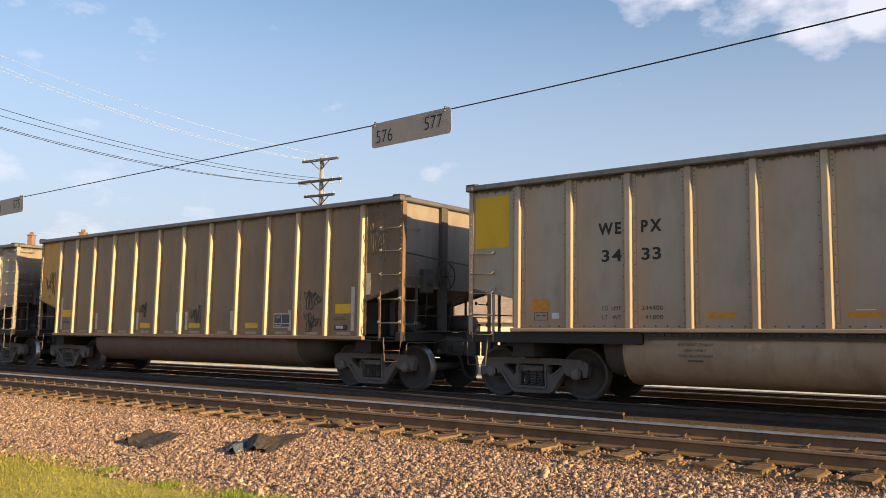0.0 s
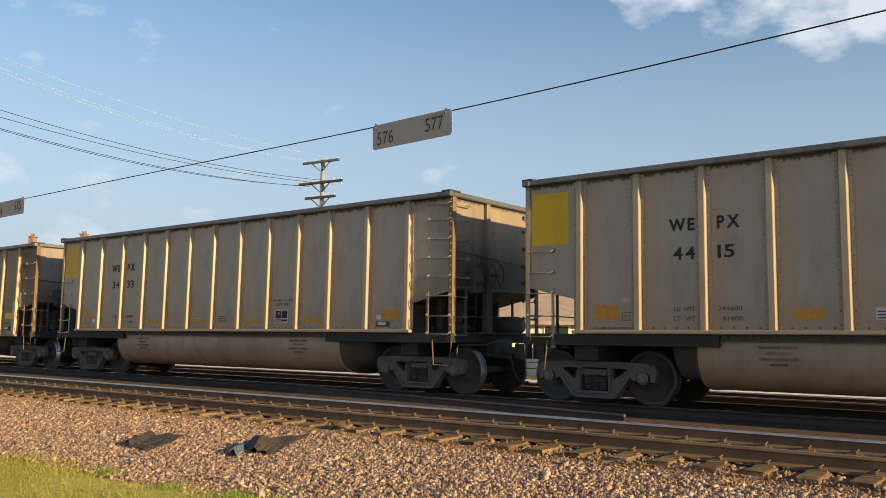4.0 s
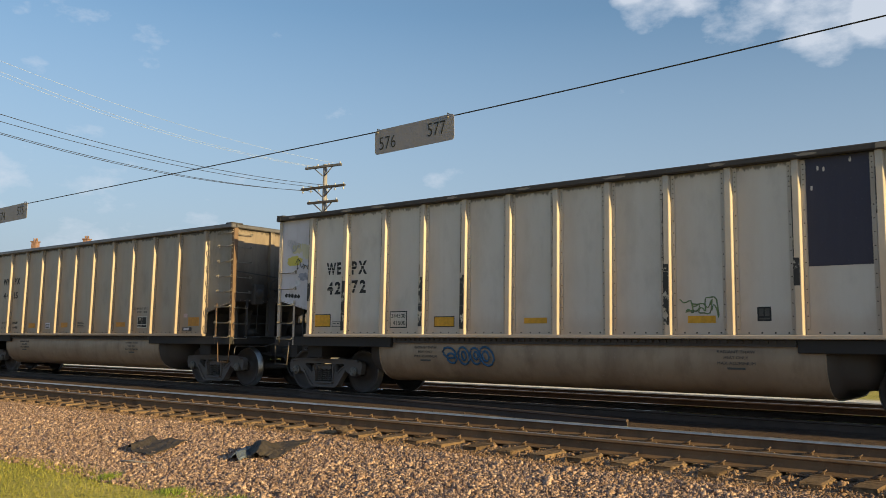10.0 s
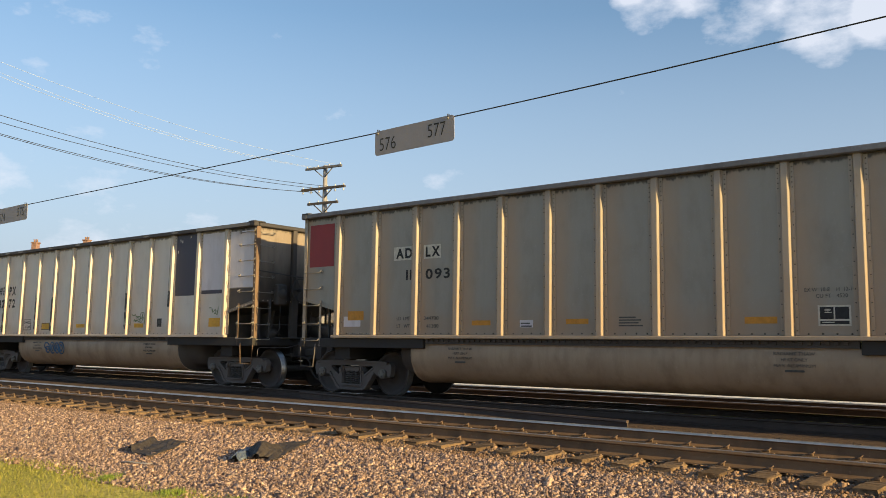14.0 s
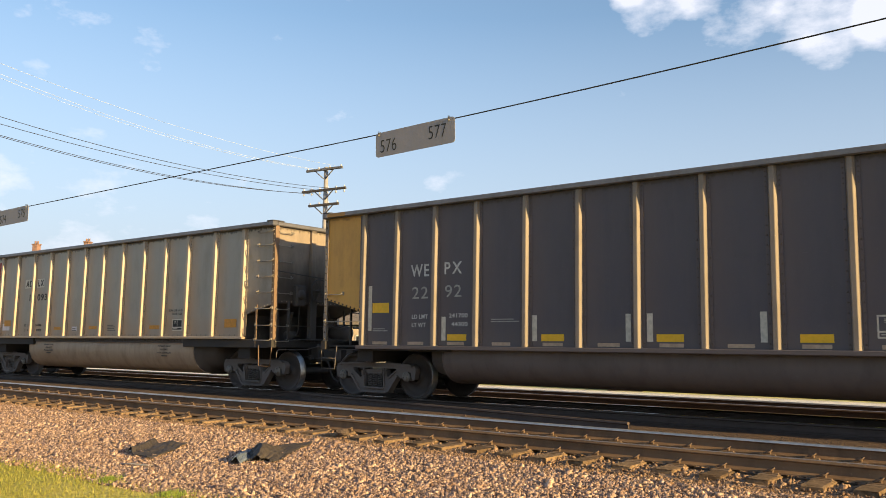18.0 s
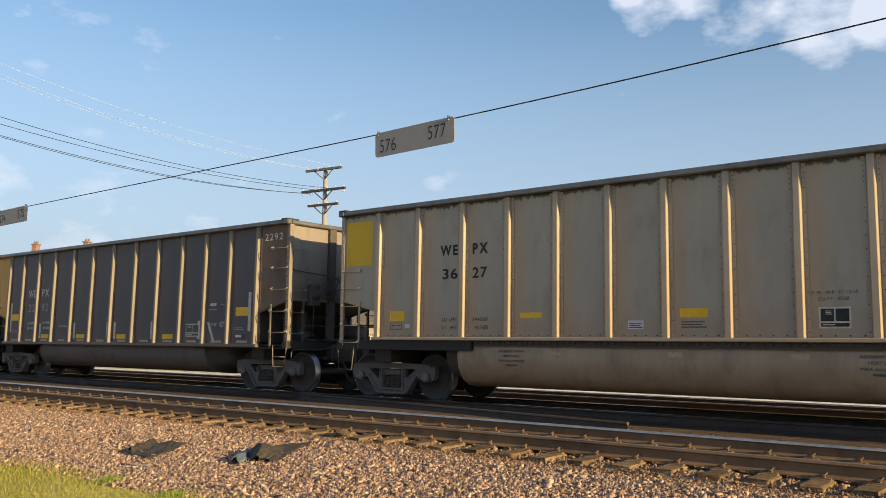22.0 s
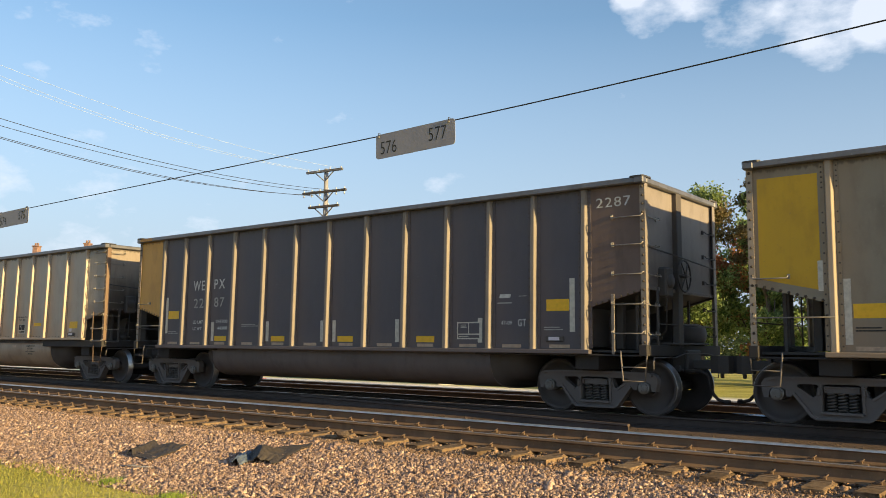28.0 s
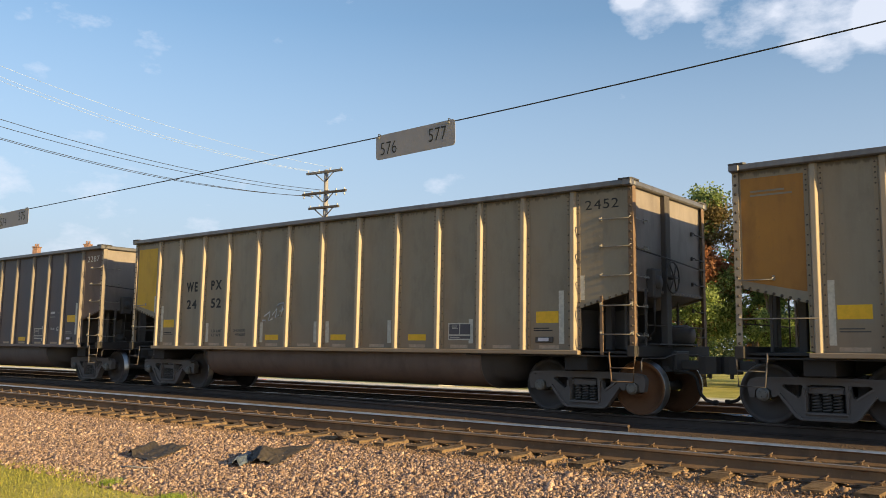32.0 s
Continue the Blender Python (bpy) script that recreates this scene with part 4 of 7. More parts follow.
def frame_pieces(kind):
    """Black underframe: side sills over the trucks, decks, end sills, bolsters, centre sill and an unseen floor added
    to block light.
    """
    z1 = 1.18 if kind == "alu" else 0.995
    top = 1.12 if kind == "alu" else 1.10
    out = []
    for a, b in ((0.0, 3.55), (11.05, LEN)):
        for s in (-1, 1):
            y0, y1 = (-1.545, -1.46) if s < 0 else (1.46, 1.545)
            out.append(("frame_sill", Shape().box(a + 0.12, b - 0.12, y0, y1, top - 0.13, z1 + 0.004, 0.008)))
        out.append(("deck", Shape().box(a + 0.13, b - 0.13, -1.45, 1.45, top - 0.07, top - 0.03)))
    for a, b in ((-0.02, 0.12), (LEN - 0.12, LEN + 0.02)):
        out.append(("end_sill", Shape().box(a, b, -1.58, 1.58, top - 0.12, top + 0.06, 0.01)))
    for x in (1.11, 13.39):
        out.append(("body_bolster", Shape().box(x - 0.22, x + 0.22, -1.4, 1.4, 0.74, top - 0.07, 0.01)))
    out.append(("centre_sill", Shape().box(0.15, LEN - 0.15, -0.3, 0.3, 0.76, 1.02, 0.01)))
    out.append(("hopper_floor", Shape().box(1.3, LEN - 1.3, -SHEET + 0.02, SHEET - 0.02, 1.13, 1.16)))
    return out


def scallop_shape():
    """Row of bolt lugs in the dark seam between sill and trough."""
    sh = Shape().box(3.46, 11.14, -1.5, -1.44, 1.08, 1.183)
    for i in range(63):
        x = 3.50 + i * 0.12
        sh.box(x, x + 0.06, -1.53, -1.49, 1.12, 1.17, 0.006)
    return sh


def ladder_side(kind, right):
    """Grab irons of the car's side at one end."""
    if right and kind == "alu":
        return [3.65, 3.34, 2.97, 2.61, 2.25], [1.88, 1.50, 1.16]
    if right:
        return [3.24, 2.78, 2.30], [1.81, 1.34]
    if kind == "alu":
        return [2.59, 2.23], [1.87, 1.48, 1.13]
    return [2.13], [1.56]


def stirrup_shape(kind):
    sh = Shape().tube([(14.10, -1.55, 1.06), (14.10, -1.56, 0.98), (14.14, -1.57, 0.58), (14.52, -1.57, 0.58), (14.55, -1.56, 0.98), (14.55, -1.55, 1.06)], 0.014, 6)
    if kind == "steel":
        sh.tube([(14.12, -1.565, 0.80), (14.54, -1.565, 0.80)], 0.011, 6)
    return sh


def brake_wheel(car):
    """Hand brake wheel: rim, hub and six bent spokes."""
    hub = part("brake_wheel", shared("brake_wheel", lambda: Shape().lathe([(-0.12, 0.03), (0.03, 0.045), (0.05, 0.03)], "x", (0, 0, 0), 10), black_steel), black_steel, car,
               "spoked hand brake wheel", at=pose(LEN + 0.10, -0.22, 2.34))
    ring = [(0.0, 0.27 * math.cos(k * math.pi / 12), 0.27 * math.sin(k * math.pi / 12)) for k in range(24)]
    part("rim", shared("brake_rim", lambda: Shape().tube(ring, 0.016, 6, closed=True), black_steel), black_steel, hub)
    for k in range(6):
        part("spoke", shared("brake_spoke", lambda: Shape().tube([(0.02, 0, 0), (0.015, 0.13, 0), (0.0, 0.265, 0)], 0.011, 5), black_steel), black_steel, hub, at=pose(0, 0, 0, 60 * k, 0, 0))


def lever_shape():
    """Bent rod that lifts the coupler pin, with its handle at the car's corner."""
    return Shape().tube([(LEN + 0.07, -1.46, 0.74), (LEN + 0.07, -1.46, 0.90), (LEN + 0.06, -1.40, 0.955), (LEN + 0.06, -0.55, 0.955), (LEN + 0.12, -0.30, 1.02), (LEN + 0.42, -0.06, 1.02), (LEN + 0.55, 0.0, 0.97)], 0.013, 6)


def cock_shape():
    """Brake pipe end with its cock, below the end sill."""
    sh = Shape().tube([(LEN - 0.7, -0.42, 0.80), (LEN - 0.1, -0.40, 0.78), (LEN + 0.10, -0.33, 0.74)], 0.022, 7)
    return sh.box(LEN - 0.02, LEN + 0.06, -0.42, -0.33, 0.72, 0.82, 0.015)


def end_gear(kind):
    """Uprights and braces that stand on an end platform under the slope, and its hand rails: name and shape."""
    y0 = -0.42 if kind == "alu" else -0.30
    out = [("end_post", Shape().box(LEN - 0.10, LEN + 0.02, y0, y0 + 0.20, 1.1, 2.16, 0.012))]
    for y in (-0.95, 0.75):
        out.append(("platform_post", Shape().box(13.72, 13.84, y, y + 0.13, 1.08, 1.92, 0.01)))
    for y in (-1.1, 1.06):
        out.append(("platform_brace", Shape().box(14.15, 14.19, y, y + 0.04, 1.08, 2.0)))
    for pts, r in (([(14.53, -1.05, 1.50), (14.53, 1.5, 1.50)], 0.012), ([(14.53, 1.5, 1.08), (14.53, 1.5, 2.1)], 0.014), ([(14.53, -1.05, 1.08), (14.53, -1.05, 2.1)], 0.014),
                   ([(14.54, -1.42, 2.74), (14.62, -0.4, 2.66), (14.56, 1.45, 2.58)], 0.014)):
        out.append(("hand_rail", Shape().tube(pts, r, 6)))
    return out


def brake_gear(car):
    """Hand brake housing, chain rod, air reservoir, brake cylinder and running board at the brake end."""
    house = part("brake_housing", shared("brake_housing", lambda: Shape().box(14.46, 14.62, -0.92, -0.62, 1.95, 2.45, 0.03), black_steel), black_steel, car)
    part("gear_cover", shared("gear_cover", lambda: Shape().lathe([(-0.05, 0.10), (0.12, 0.13), (0.18, 0.11)], "x", (14.48, -0.77, 2.22), 14), black_steel), black_steel, house)
    part("brake_rod", shared("brake_rod", lambda: Shape().tube([(14.56, -0.77, 1.95), (14.54, -0.77, 1.4), (14.2, -0.6, 1.15)], 0.016, 6), black_steel), black_steel, house)
    part("air_reservoir", shared("air_reservoir", lambda: Shape().lathe([(13.82, 0.08), (13.88, 0.15), (13.98, 0.19), (14.40, 0.19), (14.50, 0.15), (14.54, 0.07)], "x", (0, 0.95, 1.36), 16), end_steel), end_steel, car, "dusty tan air reservoir")
    part("brake_cylinder", shared("brake_cylinder", lambda: Shape().lathe([(13.95, 0.07), (13.97, 0.11), (14.22, 0.11), (14.25, 0.04), (14.40, 0.03)], "x", (0, -0.62, 1.28), 14), black_steel), black_steel, car)
    # dark plates added to close the view under the slope, no seen part
    for y in (-0.60, 0.60):
        part("slope_web", shared("slope_web", lambda: Shape().prism([(13.3, 1.1), (14.02, 1.1), (14.16, 1.84), (13.3, 1.66)], "y", -0.012, 0.012), black_steel), black_steel, car, at=pose(0, y, 0))
    board = part("running_board", shared("running_board", lambda: Shape().box(14.2, 14.62, -0.75, 0.9, 1.17, 1.20, 0.006), black_steel), black_steel, car)
    for y in (-0.70, 0.05, 0.82):
        part("board_bracket", shared("board_bracket", lambda: Shape().box(14.22, 14.56, -0.02, 0.02, 1.06, 1.17, 0.004), black_steel), black_steel, board, at=pose(0, y, 0))


def panel_shape(kind, w, zs):
    """One side sheet, with its lapped foot strip and, on steel cars, the weld line across it."""
    sh = Shape().box(0, w, -SHEET, -SHEET + 0.012, zs - 0.02, 3.79)
    if kind == "alu":
        sh.box(0.125, w - 0.125, -SHEET - 0.008, -SHEET + 0.002, zs, zs + 0.065)
    else:
        sh.box(0.125, w - 0.125, -SHEET - 0.003, -SHEET + 0.002, 2.46, 2.468)
    return sh


SWAP = Matrix(((0, 1, 0, 0), (1, 0, 0, 0), (0, 0, 1, 0), (0, 0, 0, 1)))     # exchanges x and y


def coal_car(kind, body, post, trough, label, wheel_material=None, ladder=None, bays=None, chord=None):
    """One coal gondola with its left end at x 0, centred on its track. bays: {bay: material} for sheets of another colour."""
    wheel_material = wheel_material or wheel_mat
    ladder = ladder or grab_mat
    bays = bays or {}
    chord = chord or chord_mat
    ends = bays.get(12, alu_corner if body in (alu, alu_green) else body)
    posts = POSTS_ALU if kind == "alu" else POSTS_STEEL
    wall = end_alu if kind == "alu" else end_steel
    zs = 1.245 if kind == "alu" else 1.075
    car = tagged(new("coal_gondola"), label, "railway car", "coal train")
    # side sheets between the posts, near and far
    for i in range(12):
        a, b = posts[i], posts[i + 1]
        w = round(b - a, 3)
        mat = bays.get(i, body)
        me = shared(("side_panel", kind, w), lambda w=w: panel_shape(kind, w, zs), mat)
        part("side_panel", me, mat, car, at=pose(a, 0, 0))
        part("side_panel", me, mat, car, at=pose(b, 0, 0, 0, 0, 180))
    pm = shared(("side_post", kind), lambda: post_shape(zs, 3.78, kind), post)
    rv = rivet_mat
    rm = shared(("riveting", kind), lambda: post_rivets(zs, 3.78, kind), rv)
    edge = post if kind == "alu" else body
    fm = shared(("post_flange", kind), lambda: flange_shape(zs, 3.78), edge)
    for x in posts:
        p = part("side_post", pm, post, car, at=pose(x, 0, 0))
        part("post_flange", fm, edge, p)
        tagged(part("riveting", rm, rv, p), kind="stuff")
        part("side_post", pm, post, car, at=pose(x, 0, 0, 0, 0, 180))
    part("top_chord", shared("top_chord", chord_shape, chord), chord, car)
    for m in (Matrix.Identity(4), pose(LEN, 0, 0) @ Matrix.Diagonal((-1, 1, 1, 1)), Matrix.Diagonal((1, -1, 1, 1)), pose(LEN, 0, 0, 0, 0, 180)):
        part("corner_gusset", shared("corner_gusset", gusset_shape, black_chord), black_chord, car, "dark corner plate", at=m)
    sill = post if kind == "alu" else body
    part("side_sill", shared(("side_sill", kind), lambda: sill_shape(kind), sill), sill, car)
    if ("frame", kind) not in CACHE:
        CACHE[("frame", kind)] = [(n, sh.mesh(n, frame_black)) for n, sh in frame_pieces(kind)]
    for n, me in CACHE[("frame", kind)]:
        part(n, me, frame_black, car)
    part("trough", shared(("trough", kind), lambda: tub_shape(kind), trough), trough, car)
    for s in (-1, 1):
        part("trough_end", shared(("trough_end", kind, s), lambda s=s: tub_shape(kind, s), black_steel), black_steel, car)
    if kind == "alu":
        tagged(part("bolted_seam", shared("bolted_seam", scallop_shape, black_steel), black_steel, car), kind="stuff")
    for right in (True, False):
        m = (ends if right else bays.get(-1, body))
        cm = shared(("corner_panel", kind, right), lambda: corner_panel(kind, right), m)
        part("corner_panel", cm, m, car)
        fl = corner_panel(kind, not right)
        cf = shared(("corner_panel", kind, not right), lambda: fl, body)
        part("corner_panel", cf, body, car, at=pose(LEN, 0, 0, 0, 0, 180))
        studs = post if kind == "alu" else rivet_mat
        tagged(part("riveting", shared(("corner_rivets", kind, right), lambda: corner_rivets(kind, right), studs), studs, car), kind="stuff")
        turn = pose(0, 0, 0) if right else pose(LEN, 0, 0, 0, 0, 180)
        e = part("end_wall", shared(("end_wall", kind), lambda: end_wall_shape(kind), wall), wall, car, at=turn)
        tagged(part("riveting", shared(("end_rivets", kind), lambda: end_rivets(kind), post), post, e), kind="stuff")
        y0 = -0.42 if kind == "alu" else -0.30
        up_mat = wall if (kind == "alu" and chord is not black_chord) else dark_end
        wide = 0.13 if kind == "alu" else 0.21
        part("end_wall_post", shared(("end_wall_post", kind), lambda: Shape().prism([(y0, LEN - 0.08), (y0, LEN + 0.01), (y0 + 0.02, LEN + 0.02), (y0 + wide - 0.02, LEN + 0.02), (y0 + wide, LEN + 0.01), (y0 + wide, LEN - 0.08)], "z", 2.05, 3.775), up_mat), up_mat, car, at=turn @ SWAP)
        part("slope_floor", shared(("slope_floor", kind), lambda: slope_shape(kind), black_steel), black_steel, car, at=turn)
        if ("end_gear", kind) not in CACHE:
            CACHE[("end_gear", kind)] = [(n, sh.mesh(n, black_steel)) for n, sh in end_gear(kind)]
        for n, me in CACHE[("end_gear", kind)]:
            part(n, me, black_steel, car, at=turn)
        part("coupler", shared("coupler", coupler_shape, black_steel), black_steel, car, at=pose(LEN, 0, 0) if right else pose(0, 0, 0, 0, 0, 180))
        part("air_hose", shared("air_hose", hose_shape, mat_rubber), mat_rubber, car, at=pose(LEN, 0, 0) if right else pose(0, 0, 0, 0, 0, 180))
        # corner posts, ladders and stirrups
        lad = ladder if right else post
        for s in (-1, 1):
            cp = shared("corner_post", lambda: Shape().prism([(0, 0), (0.09, 0), (0.09, 0.12), (0.076, 0.12), (0.076, 0.014), (0, 0.014)], "z", 1.0, 3.78), lad)
            k = -1.53
            place = {(True, -1): pose(LEN - 0.09, k, 0), (False, -1): pose(0.09, k, 0) @ Matrix.Diagonal((-1, 1, 1, 1)),
                     (True, 1): pose(LEN - 0.09, -k, 0) @ Matrix.Diagonal((1, -1, 1, 1)), (False, 1): pose(0.09, -k, 0, 0, 0, 180)}[(right, s)]
            part("corner_post", cp, lad, car, at=place)
        up, low = ladder_side(kind, right)
        x0, x1 = (13.95, LEN - 0.04) if right else (0.06, 0.56)
        for z in up:
            part("grab_iron", shared(("grab_iron", right, z), lambda z=z: grab(x0, x1, -SHEET - 0.005, z, 0.065), grab_mat), grab_mat, car)
        for z in low:
            xe = x1 if (kind == "alu" or right) else 1.18
            part("rung", shared(("rung", kind, right, z), lambda z=z: grab(x0, xe, -1.53, z, 0.06), grab_mat), grab_mat, car)
        if kind == "alu" or right:
            xs = 13.93 if right else 0.53
            part("ladder_stile", shared(("ladder_stile", right), lambda: Shape().box(xs, xs + 0.055, -1.545, -1.525, 1.0, 1.98, 0.004), lad), lad, car)
        for z in up:
            if right:
                part("end_grab", shared(("end_grab", z), lambda z=z: grab(-1.42, -0.98, LEN - 0.07, z - 0.02, 0.09, 0.011, "y"), grab_mat), grab_mat, car)
        # ladder on the end wall's near corner, and on its far one
        if right:
            for z in low:
                part("end_rung", shared(("end_rung", z), lambda z=z: grab(-1.48, -1.08, LEN - 0.03, z - 0.02, 0.06, 0.011, "y"), grab_mat), grab_mat, car)
            for z in up + low:
                part("end_rung", shared(("far_rung", z), lambda z=z: grab(1.02, 1.46, LEN - 0.05, z - 0.02, 0.06, 0.011, "y"), black_steel), black_steel, car)
            part("end_stile", shared("end_stile", lambda: Shape().box(LEN - 0.03, LEN - 0.01, -1.10, -1.05, 1.05, 2.05, 0.004), black_steel), black_steel, car)
        st = shared(("stirrup", kind, right), lambda: stirrup_shape(kind) if right else flipped(stirrup_shape(kind)), lad if right else truck_mat)
        part("stirrup", st, lad, car)
        part("stirrup", shared(("stirrup", kind, not right), lambda: flipped(stirrup_shape(kind)) if right else stirrup_shape(kind), grab_mat), grab_mat, car, at=pose(LEN, 0, 0, 0, 0, 180))
    brake_gear(car)
    brake_wheel(car)
    for right in (True, False):
        turn = pose(0, 0, 0) if right else pose(LEN, 0, 0, 0, 0, 180)
        part("uncoupling_lever", shared("uncoupling_lever", lever_shape, truck_mat), truck_mat, car, at=turn)
        part("angle_cock", shared("angle_cock", cock_shape, black_steel), black_steel, car, at=turn)
    add_truck(car, 1.11, wheel_mat, wheel_mat)
    add_truck(car, 13.39, wheel_mat, wheel_material)
    return car


TRAIN = []     # (number in the train, car)
coal_label = "empty {} coal gondola with ribbed sides on its track"
flaking = blotched("flaking_black_paint", (0.45, 0.42, 0.37), (0.026, 0.025, 0.027))
SPEC = [
    (-1, "alu", alu, alu_post, tub_alu, coal_label.format("dusty bare-aluminium"), {}),
    (0, "steel", rust_dust_paint, rust_dust_post, tub_brown, coal_label.format("sprayed rusty-brown"), {-1: orange, 12: rust_dust_corner}),
    (1, "alu", alu, alu_post, tub_alu, coal_label.format("grey aluminium, yellow-patched"), {}),
    (2, "alu", alu, alu_post, tub_alu, coal_label.format("grey aluminium, yellow-patched"), {}),
    (3, "alu", alu_light, pale_post, tub_alu, coal_label.format("pale stencilled, patch-painted"), {-1: white_paint, 12: alu_corner}),
    (4, "alu", alu_green, alu_post, tub_alu, coal_label.format("greenish-grey, red-patched"), {}),
    (5, "steel", dark_paint, dark_post, tub_dark, coal_label.format("dark charcoal, ochre-ended"), {-1: orange, 12: rust_paint}),
    (6, "alu", alu, alu_post, tub_alu, coal_label.format("grey aluminium, yellow-patched"), {}),
    (7, "steel", dark_paint, dark_post, tub_dark, coal_label.format("dark charcoal, ochre-ended"), {-1: orange, 12: rust_paint}),
    (8, "steel", brown_paint, brown_post, tub_brown, coal_label.format("brown-grey, yellow-ended"), {}),
    (9, "steel", brown_paint, brown_post, tub_brown, coal_label.format("brown-grey, ochre-ended"), {}),
]
CARS = {}
for number, kind, body, post, trough, text, bays in SPEC:
    CARS[number] = coal_car(kind, body, post, trough, text, bays=bays, chord=black_chord if number == 3 else None, wheel_material=rust_wheel if number == 8 else None,
                            ladder=rust_iron if number in (0, 1, 2, 3, 4, 6, 8) else (dark_post if kind == "steel" else grab_mat))
    TRAIN.append((number, CARS[number]))


# ---------------------------------------------------------------- paint marks and lettering on the cars
SKIN = -SHEET - 0.0045


def patch(car, name, x0, x1, z0, z1, mat, y=SKIN, label="", lean=0.0):
    """A thin painted or stuck-on plate on the side sheet."""
    sh = Shape().add([(x0, y, z0), (x1 - lean, y, z0), (x1, y, z1), (x0 + lean, y, z1), (x0, y + 0.003, z0), (x1 - lean, y + 0.003, z0), (x1, y + 0.003, z1), (x0 + lean, y + 0.003, z1)],
                     [(0, 1, 2, 3), (0, 4, 5, 1), (1, 5, 6, 2), (2, 6, 7, 3), (3, 7, 4, 0), (7, 6, 5, 4)])
    return part(name, sh, mat, car, label)


def slanted_patch(car, name, xa, za, xb, zb, w, mat):
    y = SKIN
    v = [(xa, y, za), (xa + w, y, za), (xb + w, y, zb), (xb, y, zb)]
    return part(name, Shape().add(v + [(a, b + 0.003, c) for a, b, c in v], [(0, 1, 2, 3), (0, 4, 5, 1), (1, 5, 6, 2), (2, 6, 7, 3), (3, 7, 4, 0), (7, 6, 5, 4)]), mat, car)


def words(car, text, x0, x1, z0, z1, mat, y=SKIN, bold=0.0):
    """Letters fitted into a box on the side; large ones are each a part of their own."""
    def extent(me):
        xs = [q.co.x for q in me.vertices]
        zs = [q.co.z for q in me.vertices]
        return min(xs), max(xs), min(zs), max(zs)

    def fit(me, a, b):
        xa, xb, za, zb = extent(me)
        sx, sz = (b - a) / (xb - xa), (z1 - z0) / (zb - za)
        m = Matrix.Translation((a - xa * sx, y, z0 - za * sz)) @ Matrix.Diagonal((sx, 1, sz, 1))
        return part("lettering", me, mat, car, at=m)
    if len(text) > 4:
        return tagged(fit(lettering(text, 0.2, mat, 1.05, 1.0, bold), x0, x1), kind="stuff")
    meshes = [lettering(ch, 0.2, mat, 1.0, 1.0, bold) for ch in text]
    wide = [max(0.02, extent(m)[1] - extent(m)[0]) for m in meshes]
    gap = 0.04
    total = sum(wide) + gap * (len(text) - 1)
    k = min((x1 - x0) / total, 1.3 * (z1 - z0) / 0.2)
    x = x1 - total * k if x0 < 3.2 else x0
    for me, w in zip(meshes, wide):
        fit(me, x, x + w * k)
        x += (w + gap) * k


def small_print(car, x0, x1, z0, z1, lines, mat, y=SKIN):
    """Writing too small to read: one bar for each line."""
    step = (z1 - z0) / lines
    for i in range(lines):
        end = x1 - (x1 - x0) * (0.0, 0.18, 0.07, 0.3)[i % 4]
        patch(car, "print_line", x0, end, z0 + i * step, z0 + i * step + step * 0.45, mat, y)


def scribble(car, x0, x1, z0, z1, mat, seed, turns=7, r=0.012, y=SKIN):
    """A sprayed tag: one looping flat stroke."""
    rnd = random.Random(seed)
    n = turns * 16
    pts = []
    ph, lean = rnd.uniform(0, 6), rnd.uniform(0.3, 0.9)
    for i in range(n + 1):
        u = i / n
        a = u * turns * 2 * math.pi + ph
        x = x0 + (x1 - x0) * (0.12 + 0.76 * u + 0.12 * math.cos(a) * rnd.uniform(0.9, 1.1))
        z = (z0 + z1) / 2 + (z1 - z0) * 0.5 * math.sin(a * lean + 1.7 * math.sin(a)) * (0.65 + 0.35 * math.sin(5 * u + ph))
        pts.append((x, y, z))
    sh = Shape().tube(pts, r, 4)
    sh.v = [(a, y + (b - y) * 0.15, c) for a, b, c in sh.v]
    return part("graffiti_tag", sh, mat, car)


def data_box(car, x0, x1, z0, z1, edge, fill):
    patch(car, "data_panel", x0, x1, z0, z1, edge)
    w = x1 - x0
    m = 0.025
    zm = z0 + (z1 - z0) * 0.28
    b = SKIN - 0.003
    patch(car, "panel_field", x0 + m, x0 + w * 0.5 - m * 0.4, zm + m * 0.6, z1 - m, fill, b)
    patch(car, "panel_field", x0 + w * 0.5 + m * 0.4, x1 - m, zm + m * 0.6, z1 - m, fill, b)
    patch(car, "panel_field", x0 + m, x1 - m, z0 + m, zm - m * 0.4, fill, b)
    c = b - 0.003
    small_print(car, x0 + 0.09, x0 + w * 0.42, z1 - 0.105, z1 - 0.04, 3, edge, c)
    small_print(car, x0 + 0.05, x0 + w * 0.5, z0 + 0.045, z0 + 0.075, 1, edge, c)




def name_plate(car, x, z):
    """A dark metal holder with a white slip in it."""
    holder = part("plate_holder", Shape().box(x, x + 0.36, SKIN - 0.03, SKIN + 0.003, z, z + 0.10, 0.012), black_steel, car)
    part("white_slip", Shape().box(x + 0.07, x + 0.28, SKIN - 0.035, SKIN - 0.028, z + 0.025, z + 0.085), white_paint, holder)


